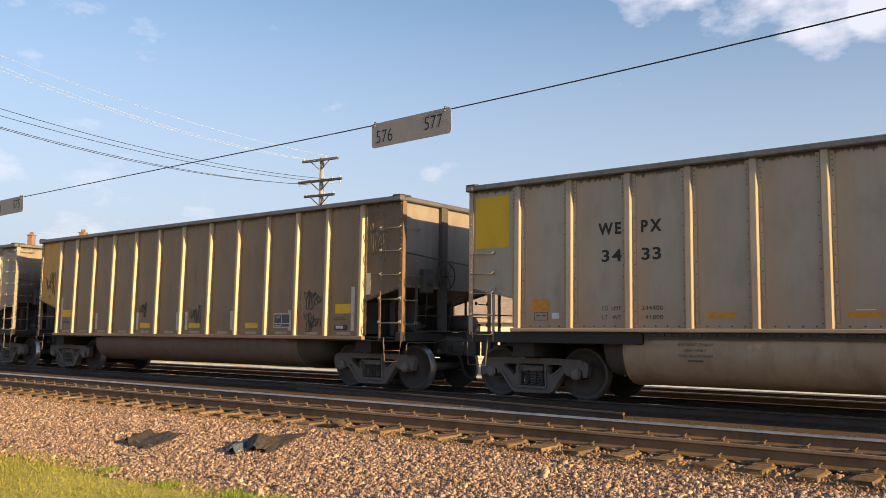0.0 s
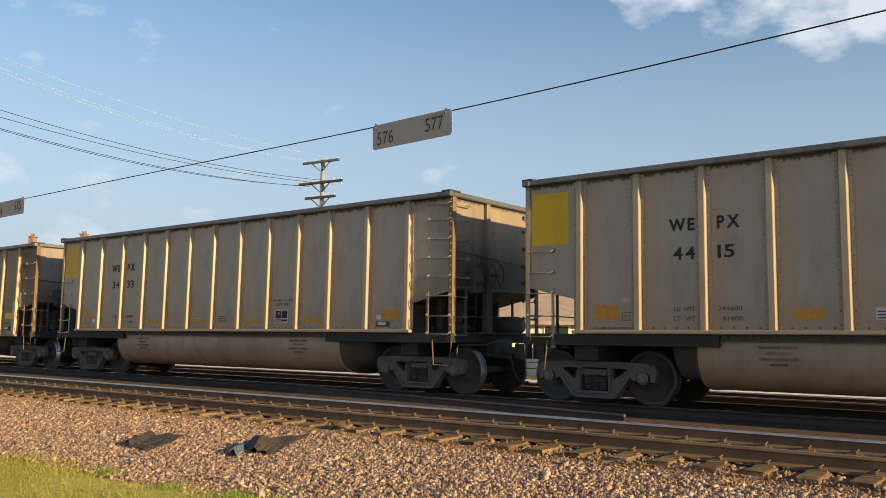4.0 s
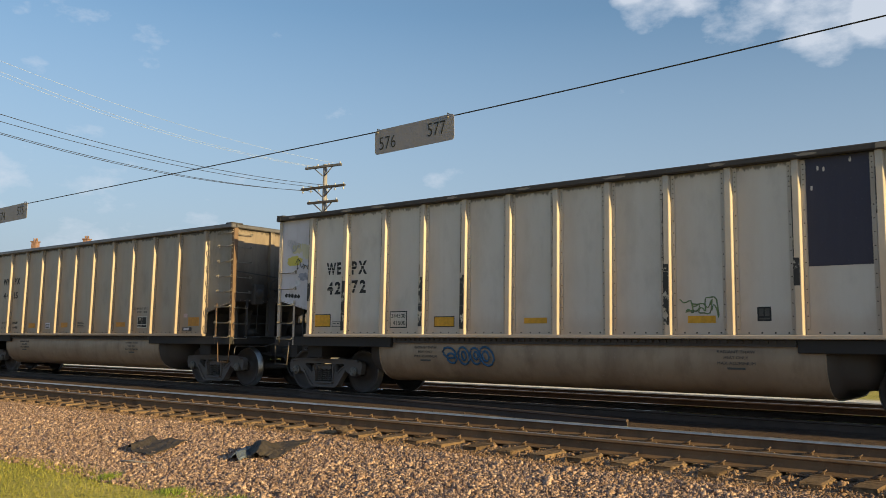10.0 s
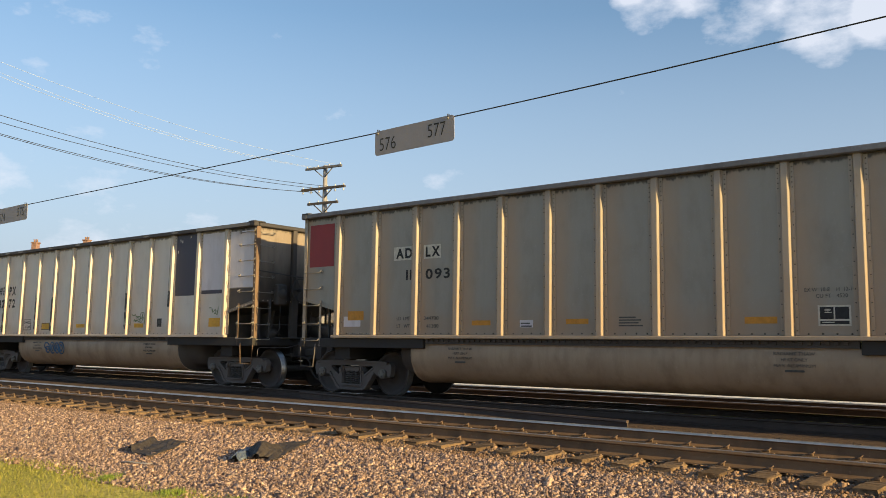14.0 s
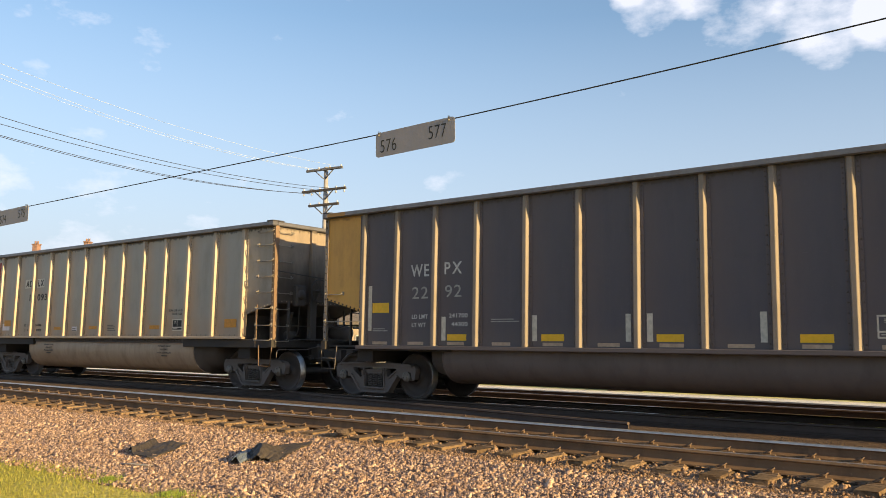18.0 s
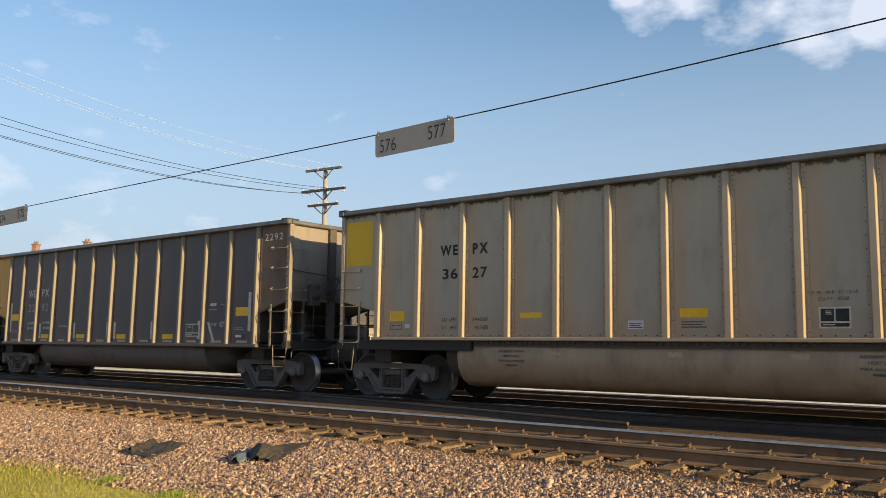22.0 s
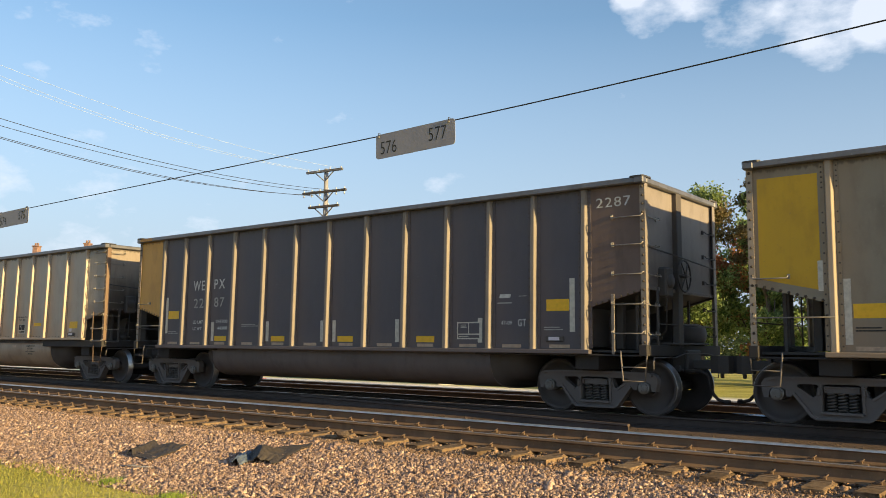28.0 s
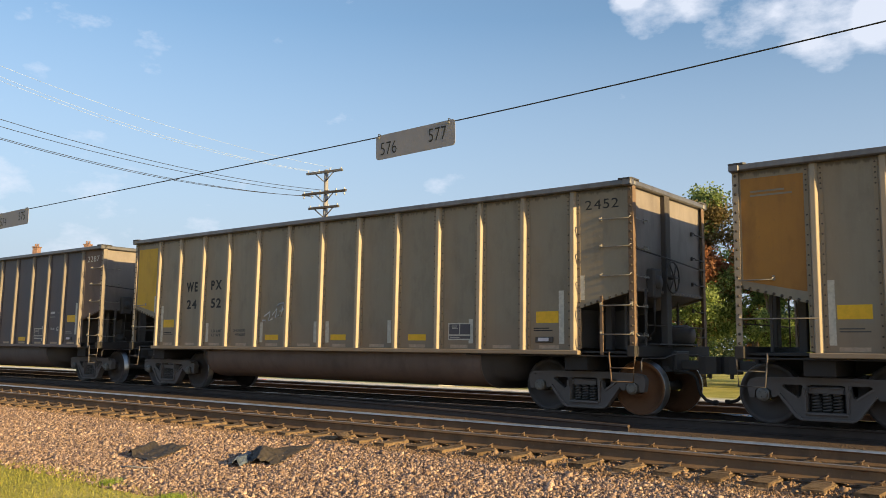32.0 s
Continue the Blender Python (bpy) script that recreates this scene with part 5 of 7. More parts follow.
def outlined_box(car, x0, x1, z0, z1, mat):
    """A stencilled frame with a short line of writing in it."""
    t = 0.011
    for a, b, c, d in ((x0, x1, z0, z0 + t), (x0, x1, z1 - t, z1), (x0, x0 + t, z0 + t, z1 - t), (x1 - t, x1, z0 + t, z1 - t)):
        patch(car, "stencil_line", a, b, c, d, mat)
    m = (x0 + x1) / 2
    patch(car, "stencil_line", x0 + 0.04, m - 0.02, (z0 + z1) / 2, (z0 + z1) / 2 + 0.02, mat)
    patch(car, "stencil_line", m + 0.02, x1 - 0.04, (z0 + z1) / 2, (z0 + z1) / 2 + 0.02, mat)


def trough_notice(car, x0, x1, mat):
    for text, z, a, b in (("RADIANT THAW", 0.975, 0.0, 1.0), ("HEAT ONLY", 0.89, 0.18, 0.82), ("MAX ALUMINUM", 0.805, 0.0, 1.0)):
        w = x1 - x0
        words(car, text, x0 + a * w, x0 + b * w, z, z + 0.045, mat, -1.474)
    patch(car, "print_line", x0 + 0.15, x1 - 0.15, 0.735, 0.765, mat, -1.468)


def alu_marks(number, left, right, a, b, load, light, mark=ink, base=2.79, low=2.34, shift=0.0):
    car = CARS[number]
    words(car, left, 2.66 + shift, 3.08 + shift, base, base + 0.2, mark, bold=0.010)
    words(car, right, 3.43 + shift, 3.78 + shift, base, base + 0.2, mark, bold=0.010)
    words(car, a, 2.72 + shift, 3.08 + shift, low, low + 0.2, mark, bold=0.006)
    words(car, b, 3.43 + shift, 3.43 + shift + 0.165 * len(b) * (1.2 if len(b) > 2 else 1.0), low, low + 0.2, mark, bold=0.006)
    words(car, "LD  LMT", 2.72, 3.06, 1.54, 1.61, ink_grey)
    words(car, "LT   WT", 2.72, 3.06, 1.39, 1.46, ink_grey)
    words(car, load, 3.42, 3.78, 1.54, 1.61, ink_grey)
    words(car, light, 3.48, 3.78, 1.39, 1.46, ink_grey)
    trough_notice(car, 4.0, 4.55, ink_grey)
    trough_notice(car, 9.98, 10.55, ink_grey)
    return car


def smear(car, name, cx, cz, rx, rz, mat, seed, y=SKIN - 0.004):
    """A flat paint stain with a ragged outline."""
    rim = []
    for k in range(40):
        a = k * math.pi / 20
        r = 1 + 0.38 * noise.noise(Vector((2.2 * math.cos(a), 2.2 * math.sin(a), seed))) + 0.22 * noise.noise(Vector((7 * math.cos(a), 7 * math.sin(a), seed)))
        rim.append((cx + 0.72 * rx * r * math.cos(a), cz + 0.72 * rz * r * math.sin(a)))
    return part(name, Shape().prism(rim, "y", y, y + 0.003), mat, car)


# car 1
c = alu_marks(1, "WE", "PX", "34", "33", "244400", "41800")
patch(c, "yellow_patch", 0.14, 0.88, 2.70, 3.64, yellow, SKIN - 0.004)
patch(c, "orange_stripe", 1.36, 1.72, 1.54, 1.75, orange_mark)
patch(c, "white_label", 1.76, 1.90, 1.41, 1.51, white_paint)
outlined_box(c, 1.40, 1.68, 1.38, 1.52, ink_grey)
name_plate(c, 12.60, 1.305)
for x0, x1, z0, z1 in ((4.49, 4.93, 1.40, 1.49), (6.47, 6.91, 1.40, 1.48), (8.48, 8.96, 1.39, 1.49), (10.53, 11.0, 1.38, 1.48), (12.75, 13.2, 1.44, 1.64)):
    patch(c, "orange_stripe", x0, x1, z0, z1, orange_mark)
patch(c, "white_label", 6.57, 6.82, 1.50, 1.515, white_paint)
patch(c, "white_label", 12.6, 12.72, 1.45, 1.53, white_paint)
small_print(c, 7.47, 7.80, 1.40, 1.57, 4, ink_grey)
words(c, "EX W  10-8    H  12-10", 9.36, 10.09, 1.855, 1.915, ink_grey)
words(c, "CU FT   4520", 9.51, 9.94, 1.765, 1.825, ink_grey)
data_box(c, 9.50, 9.94, 1.39, 1.68, white_mark, ink)
for x in (5.07, 7.2, 9.07):
    patch(c, "heater_label", x, x + 0.25, 0.94, 1.02, tan_mark, -1.472)
# car 2
c = alu_marks(2, "WE", "PX", "44", "15", "244600", "41400")
patch(c, "yellow_patch", 0.13, 0.86, 2.71, 3.62, yellow, SKIN - 0.004)
patch(c, "orange_stripe", 1.36, 1.78, 1.42, 1.65, orange_mark)
outlined_box(c, 1.84, 2.02, 1.40, 1.53, ink_grey)
for x0, x1, z0, z1 in ((4.52, 4.94, 1.41, 1.55), (6.51, 6.89, 1.42, 1.56), (9.50, 9.95, 1.43, 1.55), (12.80, 13.24, 1.44, 1.65)):
    patch(c, "orange_stripe", x0, x1, z0, z1, orange_mark)
patch(c, "white_label", 5.58, 5.86, 1.39, 1.56, white_paint)
small_print(c, 5.60, 5.84, 1.41, 1.54, 3, ink_grey, SKIN - 0.004)
small_print(c, 7.45, 7.85, 1.42, 1.60, 4, ink_grey)
words(c, "EX W  10-8    H  12-10", 10.38, 11.12, 1.875, 1.935, ink_grey)
words(c, "CU FT   4520", 10.52, 10.97, 1.785, 1.84, ink_grey)
data_box(c, 10.53, 10.98, 1.39, 1.70, white_mark, ink)
patch(c, "pink_label", 12.60, 12.76, 1.65, 1.745, pink_mark)
patch(c, "pink_label", 1.82, 1.97, 1.69, 1.76, pink_mark)
name_plate(c, 12.60, 1.305)
words(c, "2 INCH TREAD COND SHOES", 1.36, 2.15, 1.262, 1.292, ink_grey, SKIN - 0.008)
# car 3
c = CARS[3]
for text, x0, x1, z0, z1 in (("WE", 1.53, 1.96, 2.50, 2.76), ("PX", 2.28, 2.71, 2.48, 2.76), ("42", 1.55, 1.96, 2.08, 2.35), ("72", 2.28, 2.69, 2.09, 2.36)):
    words(c, text, x0, x1, z0, z1, ink, bold=0.010)
    for k in (0.35, 0.62):     # bridges of the stencil
        patch(c, "stencil_bridge", x0 - 0.01, x1 + 0.01, z0 + (z1 - z0) * k, z0 + (z1 - z0) * k + 0.012, alu_light, SKIN - 0.003)
for x0, x1, z0, z1, framed in ((1.20, 1.66, 1.41, 1.65, True), (4.52, 4.98, 1.40, 1.57, True), (6.55, 7.02, 1.44, 1.54, False), (9.55, 9.99, 1.43, 1.54, False), (12.80, 13.24, 1.44, 1.65, False)):
    if framed:
        patch(c, "black_frame", x0 - 0.016, x1 + 0.016, z0 - 0.016, z1 + 0.016, spray_black)
    patch(c, "yellow_stripe", x0, x1, z0, z1, amber_mark, SKIN - 0.003)
patch(c, "black_frame", 3.37, 3.82, 1.37, 1.70, spray_black)
patch(c, "stencil_field", 3.39, 3.80, 1.39, 1.68, alu_light, SKIN - 0.003)
words(c, "244500", 3.41, 3.78, 1.57, 1.65, ink, SKIN - 0.006)
words(c, "41500", 3.46, 3.78, 1.43, 1.51, ink, SKIN - 0.006)
outlined_box(c, 1.72, 1.98, 1.40, 1.51, ink_grey)
patch(c, "dark_patch", 11.355, 12.195, 2.22, 3.77, blue_black)
for i, (x, z) in enumerate(((11.52, 3.62), (11.60, 3.60), (11.43, 3.34), (11.95, 3.70))):
    smear(c, "pale_chip", x, z, 0.022, 0.05, alu_light, 40.0 + i)
patch(c, "white_patch", 12.46, 13.30, 2.33, 3.72, white_paint)
patch(c, "dark_strip", 12.46, 13.30, 2.24, 2.33, blue_black)
patch(c, "white_patch", 13.565, 14.45, 2.36, 3.70, white_paint, SKIN - 0.004)
patch(c, "pale_chord", 12.3, 14.38, 3.79, 3.862, alu_light, -HALF - 0.0235)
for i, x in enumerate((0.5, 2.2, 3.1, 5.0, 6.6, 8.4, 10.1, 11.4)):
    smear(c, "bare_metal", x, 3.825, 0.16 + 0.05 * (i % 3), 0.030, alu_light, 50.0 + i, -HALF - 0.0235)
slant_strip = Shape().prism([(13.565, 1.84), (14.45, 2.05), (14.45, 2.34), (13.565, 2.34)], "y", SKIN - 0.0035, SKIN)
part("dark_strip", slant_strip, dark_end, c)
data_box(c, 10.61, 10.81, 1.45, 1.66, ink, ink_grey)
smear(c, "yellow_smear", 0.50, 2.86, 0.34, 0.15, pale_yellow, 3.0)
smear(c, "yellow_smear", 0.62, 3.14, 0.30, 0.17, faint_yellow, 5.5, SKIN - 0.003)
smear(c, "yellow_smear", 0.88, 3.05, 0.16, 0.24, faint_yellow, 7.5, SKIN - 0.0025)
smear(c, "violet_smear", 0.62, 2.36, 0.13, 0.10, spray_white, 8.1)
smear(c, "violet_smear", 0.80, 2.50, 0.22, 0.12, spray_violet, 9.4, SKIN - 0.003)
for i in range(5):      # a painted-out word
    smear(c, "black_smear", 0.26 + 0.10 * i, 2.10 - 0.008 * i, 0.062, 0.062, spray_black, 2.2 + i)
scribble(c, 0.24, 0.74, 3.02, 3.34, spray_white, 14, 5, 0.009, SKIN - 0.0085)
scribble(c, 0.66, 0.96, 2.60, 2.82, ink_grey, 4, 2, 0.008, SKIN - 0.0085)
for pts in (((0.60, 2.66), (0.62, 2.90)), ((0.54, 2.80), (0.62, 2.91), (0.70, 2.82)), ((0.58, 2.68), (0.65, 2.70))):
    arrow = Shape().tube([(x, SKIN - 0.0085, z) for x, z in pts], 0.009, 4)
    arrow.v = [(x, SKIN - 0.0085 + (y - SKIN + 0.0085) * 0.15, z) for x, y, z in arrow.v]
    part("sprayed_arrow", arrow, spray_black, c)
scribble(c, 9.42, 10.08, 1.50, 1.84, spray_green, 9, 5, 0.010)
for x, z0, z1 in ((1.08, 1.95, 3.60), (2.13, 1.32, 2.45), (3.215, 2.80, 3.60), (4.235, 1.40, 2.60), (5.24, 1.35, 3.52), (7.225, 2.40, 3.60), (9.25, 1.40, 3.50), (11.22, 1.95, 3.55), (12.325, 2.9, 3.55)):
    for i in range(max(1, round((z1 - z0) / 0.45))):
        n = max(1, round((z1 - z0) / 0.45))
        za, zb = z0 + (z1 - z0) * i / n, z0 + (z1 - z0) * (i + 1) / n
        lean_in = [0.042 * max(0.0, (q - 1.245) / 2.535) for q in (za, zb - 0.004)]
        ring = [(x - 0.058, -HALF + lean_in[0] - 0.0035, za), (x + 0.03, -HALF + lean_in[0] - 0.0035, za), (x + 0.03, -HALF + lean_in[1] - 0.0035, zb - 0.004), (x - 0.058, -HALF + lean_in[1] - 0.0035, zb - 0.004)]
        part("flaking_paint", Shape().add(ring + [(u, v + 0.003, w) for u, v, w in ring], [(0, 1, 2, 3), (0, 4, 5, 1), (1, 5, 6, 2), (2, 6, 7, 3), (3, 7, 4, 0), (7, 6, 5, 4)]), flaking, c)
scribble(c, 12.8, 13.2, 1.7, 1.95, spray_green, 12, 3, 0.009)
trough_notice(c, 4.0, 4.55, ink_grey)
trough_notice(c, 9.98, 10.55, ink_grey)


def blue_tag(car):
    """Four bubble letters sprayed on the trough."""
    y = -1.478
    loops = ((4.86, 0.90, 0.15, 0.10), (4.92, 0.80, 0.11, 0.09), (5.20, 0.85, 0.13, 0.16), (5.20, 0.85, 0.05, 0.08), (5.47, 0.85, 0.12, 0.15), (5.48, 0.86, 0.05, 0.07), (5.72, 0.85, 0.16, 0.17), (5.70, 0.85, 0.07, 0.09))
    for cx, cz, rx, rz in loops:
        ring = [(cx + rx * math.cos(k * math.pi / 10 + 0.3) * (1 + 0.08 * math.sin(3 * k)), y + 0.06 * max(0, 0.80 - cz - rz * math.sin(k * math.pi / 10)), cz + rz * math.sin(k * math.pi / 10)) for k in range(20)]
        sh = Shape().tube(ring, 0.022, 5, closed=True)
        sh.v = [(a, y + (b - y) * 0.3, d) for a, b, d in sh.v]
        part("graffiti_letter", sh, spray_blue, car, "blue spray-paint bubble letter")


blue_tag(c)
# car 4
c = alu_marks(4, "AD", "LX", "11", "093", "244700", "41300", ink, 2.765, 2.33, 0.02)
patch(c, "red_patch", 0.16, 0.91, 2.71, 3.63, red, SKIN - 0.004)
patch(c, "white_field", 2.62, 3.09, 2.73, 3.00, white_mark, SKIN + 0.0025)
patch(c, "white_field", 3.40, 3.82, 2.73, 3.00, white_mark, SKIN + 0.0025)
patch(c, "orange_stripe", 1.36, 1.81, 1.55, 1.74, orange_mark, SKIN - 0.003)
patch(c, "white_label", 1.24, 1.72, 1.42, 1.56, white_paint)
patch(c, "white_label", 1.24, 1.36, 1.56, 1.63, white_paint)
for x0, x1, z0, z1 in ((4.57, 4.99, 1.43, 1.52), (6.56, 6.99, 1.44, 1.53), (9.59, 10.06, 1.43, 1.53), (12.75, 13.2, 1.46, 1.66)):
    patch(c, "orange_stripe", x0, x1, z0, z1, orange_mark)
patch(c, "white_label", 5.63, 5.90, 1.39, 1.52, white_paint)
small_print(c, 5.65, 5.88, 1.40, 1.50, 2, ink_grey, SKIN - 0.004)
small_print(c, 7.55, 7.97, 1.40, 1.58, 4, ink_grey)
words(c, "EX W  10-8    H  12-10", 10.45, 11.12, 1.875, 1.93, ink_grey)
words(c, "CU FT   4520", 10.60, 11.02, 1.785, 1.84, ink_grey)
data_box(c, 10.62, 11.05, 1.39, 1.68, white_mark, ink)
words(c, "2 INCH TREAD COND SHOES", 1.36, 2.15, 1.262, 1.292, white_mark, SKIN - 0.008)
# car 6
c = alu_marks(6, "WE", "PX", "36", "27", "244500", "41500")
patch(c, "yellow_patch", 0.14, 0.88, 2.71, 3.63, yellow, SKIN - 0.004)
for x0, x1, z0, z1 in ((1.38, 1.77, 1.56, 1.76), (4.48, 4.93, 1.58, 1.68), (7.44, 7.89, 1.56, 1.70), (10.46, 10.92, 1.60, 1.70), (12.62, 13.07, 1.52, 1.72)):
    patch(c, "yellow_stripe", x0, x1, z0, z1, yellow_mark)
outlined_box(c, 1.40, 1.70, 1.39, 1.53, ink_grey)
small_print(c, 7.46, 7.86, 1.40, 1.52, 3, ink_grey)
patch(c, "white_label", 1.78, 1.90, 1.42, 1.50, white_paint)
patch(c, "white_label", 6.56, 6.83, 1.38, 1.52, white_paint)
small_print(c, 6.58, 6.81, 1.40, 1.50, 3, ink_grey, SKIN - 0.004)
words(c, "EX W  10-8   H  12-10", 9.36, 10.0, 1.86, 1.91, ink_grey)
words(c, "CU FT   4520", 9.48, 9.88, 1.77, 1.82, ink_grey)
data_box(c, 9.48, 9.90, 1.38, 1.68, white_mark, ink)
patch(c, "white_label", 12.60, 12.75, 1.43, 1.52, white_paint)
name_plate(c, 12.58, 1.30)
for x in (5.07, 7.2, 9.07):
    patch(c, "heater_label", x, x + 0.25, 0.94, 1.02, tan_mark, -1.472)
# car -1
c = CARS[-1]
patch(c, "orange_stripe", 12.75, 13.2, 1.46, 1.66, orange_mark)


REFLECTORS = (3.20, 5.23, 7.02, 7.39, 9.17, 11.20)
LOW_YELLOW = (3.34, 5.42, 7.55, 9.72)


def steel_marks(number, a, b, mark, soft, hi=1.73, corner=None, low_yellow=1.18, corner_mat=None):
    """Marks of a painted steel car."""
    car = CARS[number]
    small = ink_grey if number == 8 else white_ink
    if a:
        other = number == 8
        k = 0.08 if other else 0.0
        heavy = 0.010 if other else 0.004
        words(car, "WE", 2.42 - k, 2.88 - k, 2.42, 2.66, mark, bold=heavy)
        words(car, "PX", 3.265 + k, 3.68 + k, 2.44, 2.67, mark, bold=heavy)
        words(car, a, 2.46 - k, 2.86 - k, 1.99, 2.22, soft, bold=heavy - 0.003)
        words(car, b, 3.28 + k, 3.67 + k, 2.00, 2.23, soft, bold=heavy - 0.003)
        xa, xb, z = (3.43, 4.27, 1.41) if other else (2.46, 3.38, 1.60)
        tall, drop = (0.065, 0.10) if other else (0.08, 0.16)
        words(car, "LD LMT", xa, xa + 0.40, z, z + tall, small, bold=0.004)
        words(car, "LT WT", xa, xa + 0.35, z - drop, z - drop + tall, small, bold=0.004)
        words(car, "243600" if other else "241700", xb, xb + 0.44, z + 0.01, z + 0.01 + tall, small, bold=0.004)
        words(car, "45600" if other else "44300", xb + 0.06, xb + 0.44, z - drop + 0.01, z - drop + 0.01 + tall, small, bold=0.004)
    patch(car, "yellow_marker", 1.40, 1.85, hi, hi + 0.2, yellow_mark)
    patch(car, "yellow_marker", 12.67, 13.12, hi, hi + 0.2, yellow_mark)
    patch(car, "white_reflector", 1.285, 1.38, hi - 0.36, hi + 0.55, white_mark)
    patch(car, "white_reflector", 13.13, 13.23, hi - 0.36, hi + 0.55, white_mark)
    for x in REFLECTORS:
        patch(car, "white_reflector", x, x + 0.10, 1.18, 1.63, white_mark)
    for x in LOW_YELLOW[1 if number in (0, 8, 9) else 0:]:
        patch(car, "yellow_marker", x, x + 0.45, low_yellow, low_yellow + 0.12, yellow_mark)
    posts = POSTS_STEEL
    for i in range(12):
        m = (posts[i] + posts[i + 1]) / 2
        patch(car, "tan_strip", m - 0.2, m + 0.2, 1.095, 1.155, tan_mark)
    data_box(car, 10.72, 11.26, 1.24, 1.56, white_mark, dark_paint)
    if number in (5, 7):
        small_print(car, 4.35, 4.95, 1.52, 1.60, 2, soft)
    small_print(car, 1.42, 1.82, 1.36, 1.44, 2, soft)
    small_print(car, 12.62, 13.0, 1.40, 1.48, 2, soft)
    name_plate(car, 12.66, 1.20)
    if corner:
        words(car, corner, 13.66, 14.30, 3.44, 3.60, corner_mat or mark, SKIN - 0.005, 0.0)
    return car


for number, a, b in ((5, "22", "92"), (7, "22", "87")):
    c = steel_marks(number, a, b, white_ink, grey_ink, corner=a + b)
    words(c, "GT", 12.08, 12.25, 1.47, 1.60, white_ink, bold=0.004)
    words(c, "47-09", 11.72, 11.95, 1.50, 1.57, white_ink)
    patch(c, "maker_mark", 11.67, 11.94, 1.98, 2.05, white_ink, lean=0.03)
    small_print(c, 11.64, 11.95, 1.88, 1.93, 1, grey_ink)
    small_print(c, 12.1, 12.26, 2.0, 2.03, 1, grey_ink)
slanted_patch(CARS[5], "bent_reflector", 11.82, 1.09, 11.57, 1.60, 0.09, white_mark)
c = steel_marks(8, "24", "52", ink, ink, 1.54, "2452", 1.23, ink)
patch(c, "white_reflector", 13.52, 13.63, 1.92, 2.33, white_mark, SKIN - 0.004)
for stroke in (((5.30, 1.67), (5.40, 1.67)), ((5.35, 1.74), (5.52, 1.83), (5.48, 1.66), (5.60, 1.70)), ((5.58, 1.76), (5.70, 1.88), (5.67, 1.72), (5.76, 1.76)),
               ((5.70, 1.93), (5.76, 1.96), (5.88, 1.98), (5.85, 1.86), (5.80, 1.72)), ((5.78, 1.83), (5.96, 1.89))):
    sh = Shape().tube([(5.30 + (x - 5.30) * 1.25, SKIN, 1.66 + (z - 1.66) * 1.25) for x, z in stroke], 0.020, 4)
    sh.v = [(p, SKIN + (q - SKIN) * 0.15, r) for p, q, r in sh.v]
    part("sprayed_stroke", sh, spray_white, c)


def slant_field(car, x0, x1, drop, z0, z1, mat, name):
    """Paint on an end bay, following its slanting lower edge."""
    part(name, Shape().prism([(x0, z0), (x1, z0 - drop), (x1, z1), (x0, z1)], "y", SKIN - 0.004, SKIN), mat, car)


slant_field(CARS[8], 0.15, 1.00, 0.19, 2.13, 3.62, dirty_yellow, "yellow_field")
slant_field(CARS[9], 0.12, 1.02, 0.19, 2.13, 3.66, rust_orange, "ochre_field")
patch(CARS[8], "white_reflector", 0.96, 1.06, 1.93, 2.36, white_mark, SKIN - 0.007)
for number in (5, 7):
    patch(CARS[number], "yellow_chord_end", 0.04, 0.66, 3.79, 3.862, orange, -HALF - 0.0235)
c = steel_marks(9, None, None, ink_grey, ink_grey, 1.54, None, 1.23)
small_print(c, 0.26, 0.86, 3.38, 3.50, 2, brown_paint, SKIN - 0.007)
c = steel_marks(0, None, None, ink_grey, ink_grey, 1.54, "259", 1.23)
patch(c, "white_reflector", 13.56, 13.67, 1.92, 2.36, white_mark, SKIN - 0.004)
for x0, x1, z0, z1, seed in ((11.66, 12.28, 1.62, 2.08, 31), (11.68, 12.24, 1.14, 1.58, 32), (5.28, 5.72, 1.50, 1.92, 33), (7.50, 8.06, 1.32, 1.80, 34), (0.2, 0.9, 2.15, 2.9, 35), (13.55, 14.1, 2.5, 3.5, 36)):
    scribble(c, x0, x1, z0, z1, ink_grey, seed, 6, 0.009, SKIN - 0.005)


# ---------------------------------------------------------------- overhead cable with its signs
SIGN_Y = 4.4


def cable_rise(u):
    """Height over the eye for each metre of distance, along x / distance."""
    if u < -1.03:
        return 0.342 + 0.0042 * (u + 1.03)
    return 0.342 + 0.006 * (u + 1.03) + 0.018 * (u + 1.03) ** 2


cable = tagged(new("sign_cable", Shape().tube([(-26 + 0.4 * i, SIGN_Y, EYE[2] + SIGN_Y * cable_rise((-26 + 0.4 * i) / SIGN_Y)) for i in range(75)], 0.0042, 6).mesh("sign_cable", wire_mat)),
               "thin dark steel cable strung overhead above the ballast", "cable")


